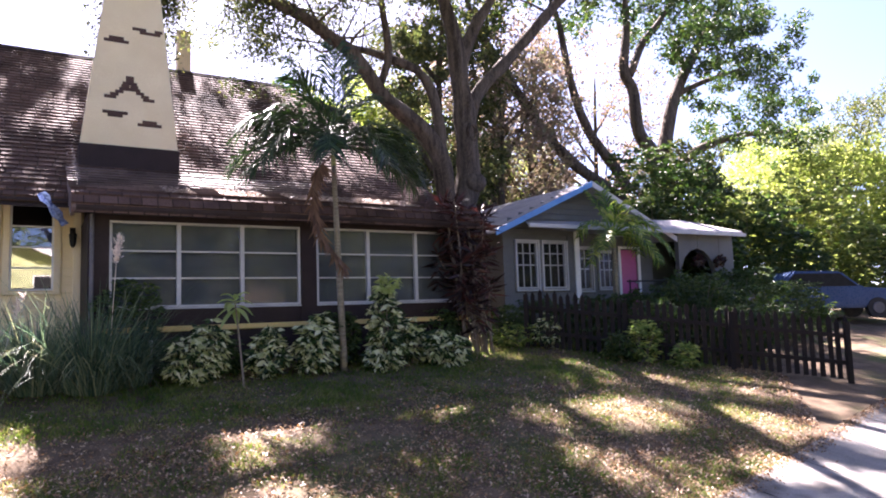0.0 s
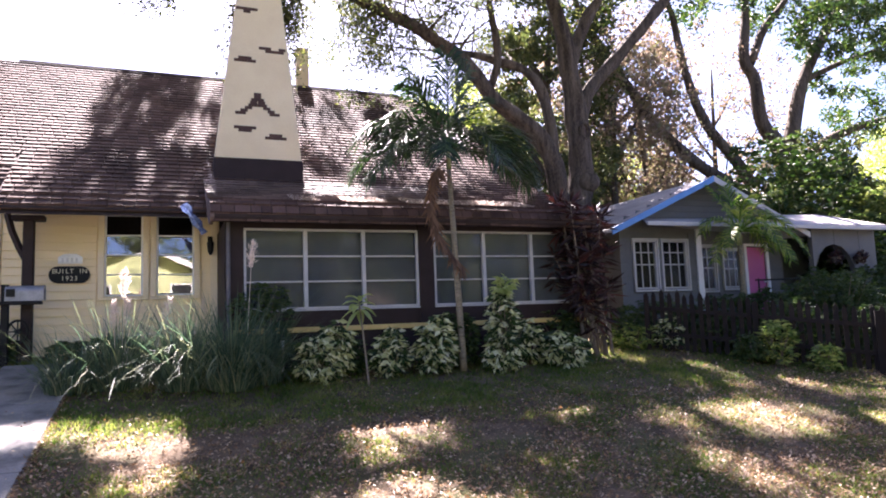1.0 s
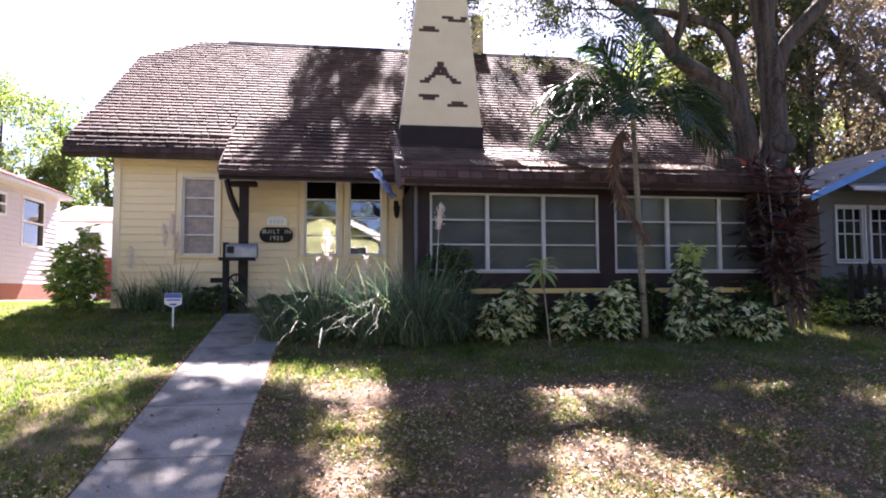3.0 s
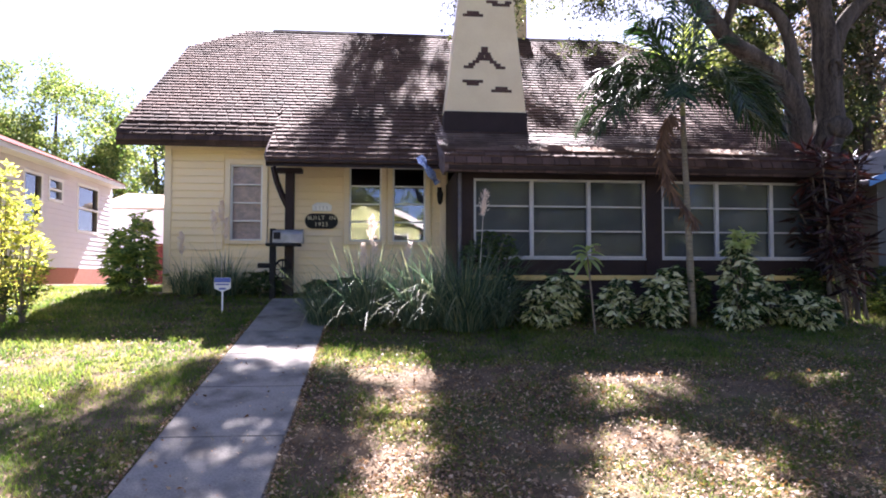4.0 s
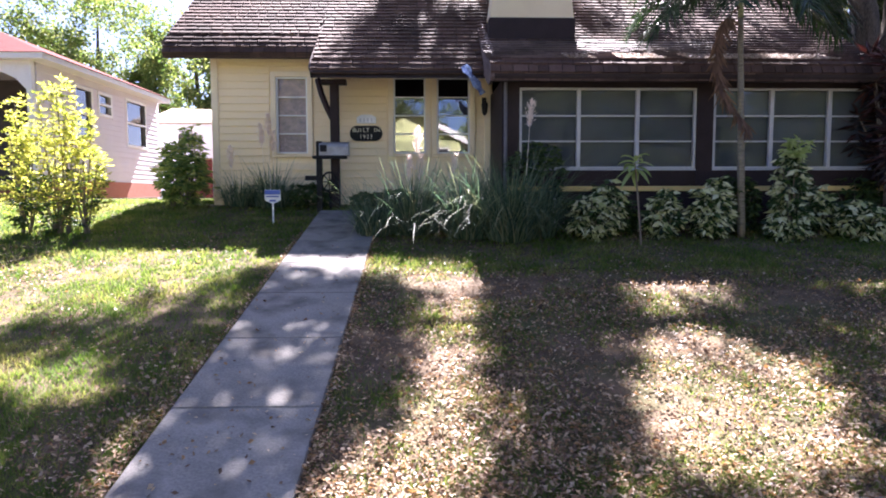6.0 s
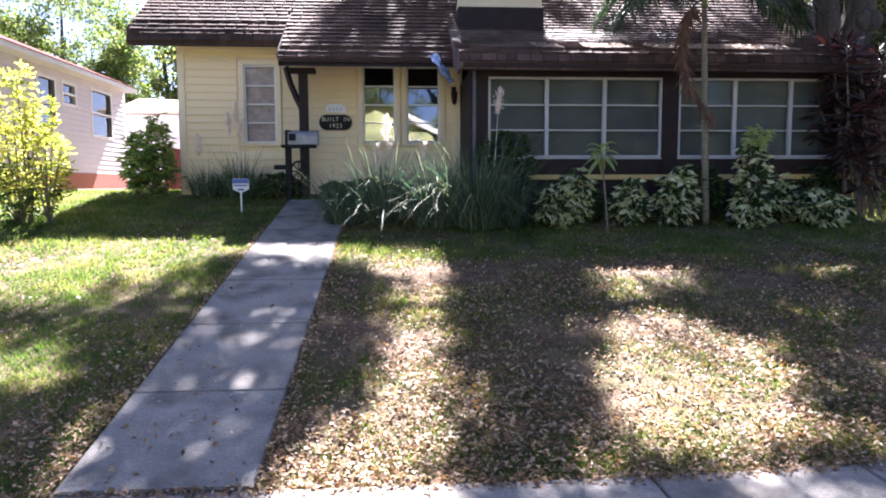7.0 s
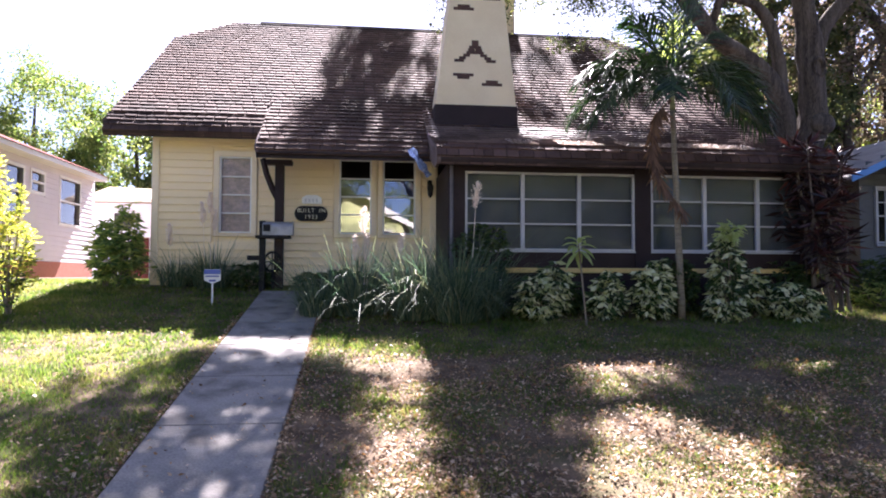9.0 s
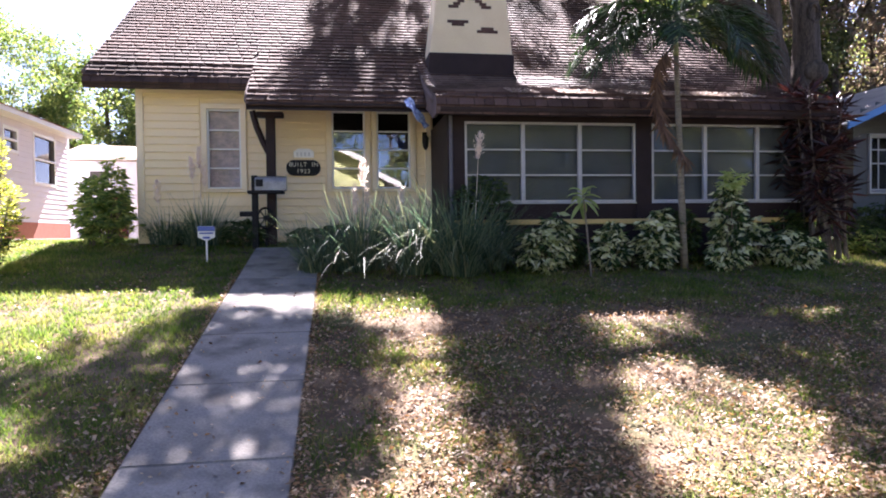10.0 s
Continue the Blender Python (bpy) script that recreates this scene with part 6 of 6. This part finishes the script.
    h.location += Vector(BUNGALOW)
    rail.location += Vector(BUNGALOW)


build_bungalow()


# ---------------------------------------------------------------- pale neighbour house
def build_left_house():
    h = thing("pale_house", "pale pink sided house with a faded red hipped roof", "house", (-12.5, 19.0, 1.0))
    x = -9.75
    yy = lambda a, b, c, d, e, f: boxed(a, b, c, d, e, f)
    wins = [(18.3, 19.2, 2.6, 3.95), (19.7, 20.45, 3.4, 3.95), (21.6, 23.05, 2.6, 4.02)]
    edges = [16.4] + [v for w in wins for v in w[:2]] + [24.2]
    for a, b in zip(edges[::2], edges[1::2]):
        part("wall", yy(x - 0.15, x, a, b, 0.9, 4.3), M_PINKWALL, h)
    for a, b, c, d in wins:
        part("wall", yy(x - 0.15, x, a, b, 0.9, c), M_PINKWALL, h)
        part("wall", yy(x - 0.15, x, a, b, d, 4.3), M_PINKWALL, h)
        w = part("window", yy(x - 0.08, x - 0.06, a, b, c, d), M_GLASS, h, "white framed window")
        part("backing", yy(x - 0.14, x - 0.12, a, b, c, d), M_ROOMSHADE, w)
        for p, q, r, s in ((a - 0.09, a, c - 0.09, d + 0.09), (b, b + 0.09, c - 0.09, d + 0.09), (a, b, d, d + 0.09), (a, b, c - 0.09, c), (a, b, (c + d) / 2 - 0.03, (c + d) / 2 + 0.03)):
            part("casing", yy(x - 0.05, x + 0.03, p, q, r, s), M_WHITE, w)
    z = 1.35
    while z < 4.15:
        spans = [(16.4, 24.2)]
        for a, b, c, d in wins:
            if z + 0.16 > c - 0.09 and z < d + 0.09:
                spans = [s for p, q in spans for s in ((p, min(q, a - 0.09)), (max(p, b + 0.09), q)) if s[1] - s[0] > 0.02]
        for p, q in spans:
            bm = bmesh.new()
            prism(bm, [(x, p, z), (x + 0.022, p, z), (x + 0.004, p, z + 0.16), (x, p, z + 0.16)], (0, q - p, 0))
            part("siding_board", bm, M_PINKWALL, h)
        z += 0.16
    part("wall", yy(-16, x, 24.2, 24.35, 0.9, 4.3), M_PINKWALL, h)
    # porch shade put into the colour of this wall
    part("wall", yy(-16, x - 0.15, 19.2, 19.35, 0.9, 4.3), M_SHADETONE, h, "back wall of the open porch, coloured dark for its shade")
    for px in (-12.4, -14.8):
        part("porch_post", yy(px - 0.09, px + 0.09, 16.2, 16.38, 0.9, 4.28), M_WHITE, h)
    for p0, p1 in ((x - 0.14, -12.31), (-12.49, -14.71)):
        bm = bmesh.new()
        n = 9
        low = [(p0 + (p1 - p0) * k / n, 16.24, 3.55 + 0.55 * math.sin(math.pi * k / n) ** 0.6) for k in range(n + 1)]
        prism(bm, low + [(p1, 16.24, 4.28), (p0, 16.24, 4.28)], (0, 0.1, 0))
        part("spandrel", bm, M_WHITE, h, "white curved board between the porch posts")
    part("porch_floor", yy(-16, x, 16.2, 19.2, 0.85, 1.12), M_REDBRICK, h)
    part("brick_base", yy(x - 0.1, x + 0.04, 16.4, 24.2, 0.85, 1.34), M_REDBRICK, h, "low red brick foundation strip")
    part("porch_post", yy(x - 0.14, x, 16.2, 16.35, 0.9, 4.3), M_WHITE, h)
    bm = bmesh.new()
    hull(bm, [(px, py, pz) for px in (-9.3, -16) for py in (15.9, 24.3) for pz in (4.28, 4.42)])
    part("eave", bm, M_WHITE, h, "white painted eave and gutter")
    bm = bmesh.new()
    hull(bm, [(-9.25, 15.85, 4.425), (-9.25, 24.35, 4.425), (-16, 15.85, 4.425), (-16, 24.35, 4.425), (-12.6, 19.5, 5.8), (-12.6, 20.8, 5.8)])
    part("roof", bm, M_REDROOF, h, "faded red hipped roof")
    h.location += Vector((0.1, -0.5, 0.15))
    k = thing("garden_shed", "small pink outbuilding with a low tan roof", "shed", (-9.5, 28.0, 1.0))
    part("wall", yy(-11.0, -8.0, 27.0, 29.5, 0.9, 4.0), M_PINKWALL, k)
    bm = bmesh.new()
    hull(bm, [(-11.3, 26.5, 4.0), (-7.6, 26.5, 4.0), (-11.3, 30, 4.0), (-7.6, 30, 4.0), (-11.3, 26.7, 4.15), (-7.6, 26.7, 4.15), (-11.0, 29.0, 4.9), (-8.0, 29.0, 4.8)])
    part("roof", bm, M_TANROOF, k)
    w = part("window", yy(-10.1, -9.3, 26.95, 27.0, 2.9, 3.65), M_WHITE, k)
    part("pane", yy(-10.05, -9.35, 26.93, 26.945, 2.95, 3.6), M_SHADETONE, w)
    part("door", yy(-9.4, -8.7, 26.93, 26.99, 0.95, 2.6), M_REDROOF, k)


build_left_house()


# ---------------------------------------------------------------- car and the far side of the street
def build_car(x, y, rz, paint, label):
    c = thing("car", label, "car", (x, y, gz(y)))
    c.rotation_euler = (0, 0, radians(rz))
    z = 0.0
    BASE[c.name] = Vector()
    bm = bmesh.new()
    out = [(-2.2, 0.35), (2.25, 0.35), (2.3, 0.75), (2.1, 0.95), (1.0, 1.05), (0.35, 1.6), (-1.2, 1.65), (-1.9, 1.1), (-2.25, 1.0)]
    prism(bm, [(px, -0.88, pz) for px, pz in out], (0, 1.76, 0))
    bmesh.ops.bevel(bm, geom=bm.edges[:], offset=0.07, segments=2, affect="EDGES")
    body = part("body", bm, paint, c, smooth=False)
    for s in (-1, 1):
        bm = bmesh.new()
        prism(bm, [(px, s * 0.885, pz) for px, pz in ((0.85, 1.08), (0.3, 1.52), (-1.15, 1.56), (-1.6, 1.12))], (0, s * 0.01, 0))
        part("side_window", bm, M_BLACKPAINT, c)
        for wx in (-1.4, 1.45):
            bm = bmesh.new()
            bmesh.ops.create_cone(bm, cap_ends=True, segments=20, radius1=0.34, radius2=0.34, depth=0.22, matrix=Matrix.Translation((wx, s * 0.8, 0.34)) @ pose(0, 0, 0, 90, 0, 0))
            w = part("wheel", bm, M_RUBBER, c)
            bm = bmesh.new()
            bmesh.ops.create_cone(bm, cap_ends=True, segments=14, radius1=0.2, radius2=0.18, depth=0.04, matrix=Matrix.Translation((wx, s * 0.92, 0.34)) @ pose(0, 0, 0, 90, 0, 0))
            part("rim", bm, M_DULLPIPE, w)
        bm = bmesh.new()
        box(bm, 2.2, 2.31, s * 0.6 - 0.15, s * 0.6 + 0.15, 0.72, 0.86, bevel=0.02)
        part("headlight", bm, M_WHITE, c)
    bm = bmesh.new()
    hull(bm, [(1.02, -0.75, 1.07), (1.02, 0.75, 1.07), (0.42, -0.68, 1.55), (0.42, 0.68, 1.55), (1.04, -0.75, 1.09), (1.04, 0.75, 1.09)])
    part("windscreen", bm, M_BLACKPAINT, c)


build_car(24.2, 11.9, -35, M_CARPAINT, "dark blue car parked beyond the picket fence")
build_car(-12.6, 13.6, 80, M_REDPAINT, "red car parked beside the pale house")


def build_across():
    # unseen house and planting, added as what the front windows mirror
    h = thing("yellow_house", "yellow house with a white gable across the street, added for window reflections", "house", (-1.2, -22.0, -1.0))
    part("wall", boxed(-5.2, 2.8, -26, -21, -1.1, 4.4), M_LIMEWALL, h)
    bm = bmesh.new()
    prism(bm, [(-5.6, -21.5, 4.3), (3.2, -21.5, 4.3), (-1.2, -21.5, 6.3)], (0, -5, 0))
    part("gable", bm, M_LIMEWALL, h)
    for s in (-1, 1):
        bm = bmesh.new()
        hull(bm, [(-1.2, -20.8, 6.65), (-1.2, -26.5, 6.65), (-1.2 + s * 5.2, -20.8, 4.2), (-1.2 + s * 5.2, -26.5, 4.2), (-1.2, -20.8, 6.25), (-1.2, -26.5, 6.25), (-1.2 + s * 5.2, -20.8, 3.8), (-1.2 + s * 5.2, -26.5, 3.8)])
        part("roof", bm, M_WHITE, h)
    for x0, x1, z0, z1 in ((-4.4, -3.0, 1.0, 3.9), (0.6, 2.0, 1.0, 3.9)):
        w = part("window", boxed(x0, x1, -20.99, -20.95, z0, z1), M_WHITE, h)
        part("pane", boxed(x0 + 0.08, x1 - 0.08, -20.945, -20.93, z0 + 0.08, z1 - 0.08), M_BLACKPAINT, w)
    part("door", boxed(-1.6, -0.6, -20.99, -20.94, -0.9, 1.3), M_BROWN, h)
    for i, (x, w2, h2) in enumerate(((-4.6, 2.2, 1.8), (-2.6, 1.6, 1.3), (1.4, 2.4, 2.0), (3.6, 2.0, 2.6))):
        build_shrub("green_shrub", "green shrub before the yellow house", x, -19.6, w2, h2, L_FAR, 160, 0.2, 0.1, 6, 210 + i)
    # unseen trees added to mask the sky from panes and facade
    for i, (x, y, hh, s) in enumerate(((-11, -17, 12, 4.5), (-20, -15, 13, 6), (9.5, -17, 13, 5.0), (19, -19, 13, 6), (4, -30, 15, 6.5), (-6, -31, 15, 6.5), (27, -14, 12, 6), (-30, -18, 14, 7), (13, -30, 16, 7), (36, -20, 14, 7), (-15, -30, 16, 7), (6.5, -13.5, 9, 3.5), (14, -13.5, 10, 4.2), (21, -13.5, 10, 4.5))):
        build_tree("street_tree", "leafy green tree across the street", x, y, hh, s, L_OAK if i % 3 == 2 or i > 10 else L_FAR, 130, 60, 0.34, 90 + i, base_z=-1.0, crown_low=0.12)


build_across()


# ---------------------------------------------------------------- lawn and litter
def on_walk(x, y):
    return ((x > WALK_X0 - 0.02) & (x < WALK_X1 + 0.02) & (y < 12.4)) | (y < side_y(x))


def build_lawn():
    """Short blades in tufts of a few, dense on the open side and thin under the trees."""
    n = 620000
    y = 2.4 + 10.6 * RNG.random(n) ** 1.5
    x = 1.0 + (RNG.random(n) - 0.5) * (9.0 + 2.4 * y)
    dens = np.array([noise.noise(Vector((a * 0.9, b * 0.9, 0))) + 0.6 * noise.noise(Vector((a * 3.1, b * 3.1, 5))) for a, b in zip(x[::4], y[::4])])
    dens = np.repeat(dens, 4)[:n]
    x, y = np.repeat(x[::4], 4)[:n] + 0.02 * RNG.normal(size=n), np.repeat(y[::4], 4)[:n] + 0.02 * RNG.normal(size=n)
    keep = ~on_walk(x, y) & (RNG.random(n) < np.where(x < -2.0, 1.0, np.where(y > 7.9, 0.75, 0.28)) + 0.75 * dens)
    x, y, dens = x[keep], y[keep], dens[keep]
    xb, yb = -16 + 11.4 * RNG.random(60000), 10.0 + 10.0 * RNG.random(60000)
    x, y, dens = np.concatenate([x, xb]), np.concatenate([y, yb]), np.concatenate([dens, np.full(60000, 0.4)])
    n = len(x)
    a = RNG.random(n) * math.tau
    h = 0.039 * (0.4 + RNG.random(n)) * (1 + 0.03 * y) * (1 + 0.6 * np.clip(dens, -0.5, 1))
    w = 0.0022 + 0.0006 * y
    lean = h * (0.3 + 1.0 * RNG.random(n))
    z = ground_z(y) - 0.015
    b = np.stack([x, y, z], 1)
    d = np.stack([np.cos(a), np.sin(a), np.zeros(n)], 1)
    s = np.stack([-np.sin(a), np.cos(a), np.zeros(n)], 1) * w[:, None]
    tip = b + d * lean[:, None] + np.stack([np.zeros(n), np.zeros(n), h], 1)
    v = np.stack([b - s, b + s, tip], 1).reshape(-1, 3)
    f = np.arange(3 * n).reshape(-1, 3)
    ob = mesh_part("lawn_grass", v, f, L_GRASS)
    tagged(ob, "short thin lawn grass, green and dry yellow", "grass", kind="stuff")


build_lawn()


def build_litter():
    n = 230000
    y = 2.3 + 8.6 * RNG.random(n) ** 1.6
    x = 1.0 + (RNG.random(n) - 0.5) * (9.0 + 2.5 * y)
    dens = np.array([noise.noise(Vector((a * 0.7, b * 0.7, 9))) for a, b in zip(x, y)])
    keep = (RNG.random(n) < np.where(x < -2.0, 0.05, np.where(y > 8.0, 0.2, 0.58)) + 0.6 * dens) & (~on_walk(x, y) | (RNG.random(n) < 0.022))
    xs, ys = x[keep], y[keep]
    m = 900
    xe = np.concatenate([WALK_X0 - np.abs(RNG.normal(size=m)) * 0.05, WALK_X1 + np.abs(RNG.normal(size=m)) * 0.05, WALK_X0 + 1.25 * RNG.random(130), -14 + 28 * RNG.random(500), -10 + 24 * RNG.random(6000)])
    ye = np.concatenate([2.4 + 8 * RNG.random(m), 2.4 + 8 * RNG.random(m), 2.4 + 7 * RNG.random(130), 1.2 + 1.2 * RNG.random(500), np.zeros(6000)])
    ye[-6000:] = side_y(xe[-6000:]) + 0.03 - np.abs(RNG.normal(size=6000)) * 0.14
    x, y = np.concatenate([xs, xe]), np.concatenate([ys, ye])
    n = len(x)
    a = RNG.random(n) * math.tau
    ln = 0.021 + 0.042 * RNG.random(n) ** 1.3
    wd = ln * (0.4 + 0.25 * RNG.random(n))
    z = ground_z(y) + np.where(on_walk(x, y), 0.032, 0.03 * RNG.random(n) + 0.004)
    c = np.stack([x, y, z], 1)
    d = np.stack([np.cos(a), np.sin(a), RNG.normal(size=n) * 0.38], 1) * ln[:, None] / 2
    s = np.stack([-np.sin(a), np.cos(a), RNG.normal(size=n) * 0.5], 1) * wd[:, None] / 2
    up = np.stack([np.zeros(n), np.zeros(n), wd * 0.35 * RNG.random(n)], 1)
    v = np.stack([c - d, c + s + up, c + d, c - s + up], 1).reshape(-1, 3)
    k = np.arange(n)[:, None] * 4
    f = np.concatenate([k + [0, 1, 2], k + [0, 2, 3]], 1).reshape(-1, 3)
    ob = mesh_part("fallen_leaves", v, f, L_LITTER)
    tagged(ob, "scattered dry brown and tan fallen leaves on the lawn", "leaves", kind="stuff")


build_litter()


def build_roof_litter():
    n = 5200
    x = 2.7 + 5.0 * RNG.random(n)
    y = 10.62 + 0.75 * RNG.random(n) ** 1.4
    keep = np.array([noise.noise(Vector((a * 1.6, 0, 4))) for a in x]) > -0.18
    x, y = x[keep], y[keep]
    n = len(x)
    z = np.array([low_slope(v) for v in y]) + 0.045 + 0.02 * RNG.random(n)
    a = RNG.random(n) * math.tau
    ln = 0.03 + 0.04 * RNG.random(n)
    c = np.stack([x, y, z], 1)
    d = np.stack([np.cos(a), np.sin(a), RNG.normal(size=n) * 0.3], 1) * ln[:, None] / 2
    s = np.stack([-np.sin(a), np.cos(a), RNG.normal(size=n) * 0.4], 1) * ln[:, None] * 0.25
    v = np.stack([c - d, c + s, c + d, c - s], 1).reshape(-1, 3)
    k = np.arange(n)[:, None] * 4
    f = np.concatenate([k + [0, 1, 2], k + [0, 2, 3]], 1).reshape(-1, 3)
    tagged(mesh_part("roof_leaves", v, f, L_ROOFLEAF), "dry fallen leaves gathered along the porch eave", "leaves", kind="stuff")


build_roof_litter()
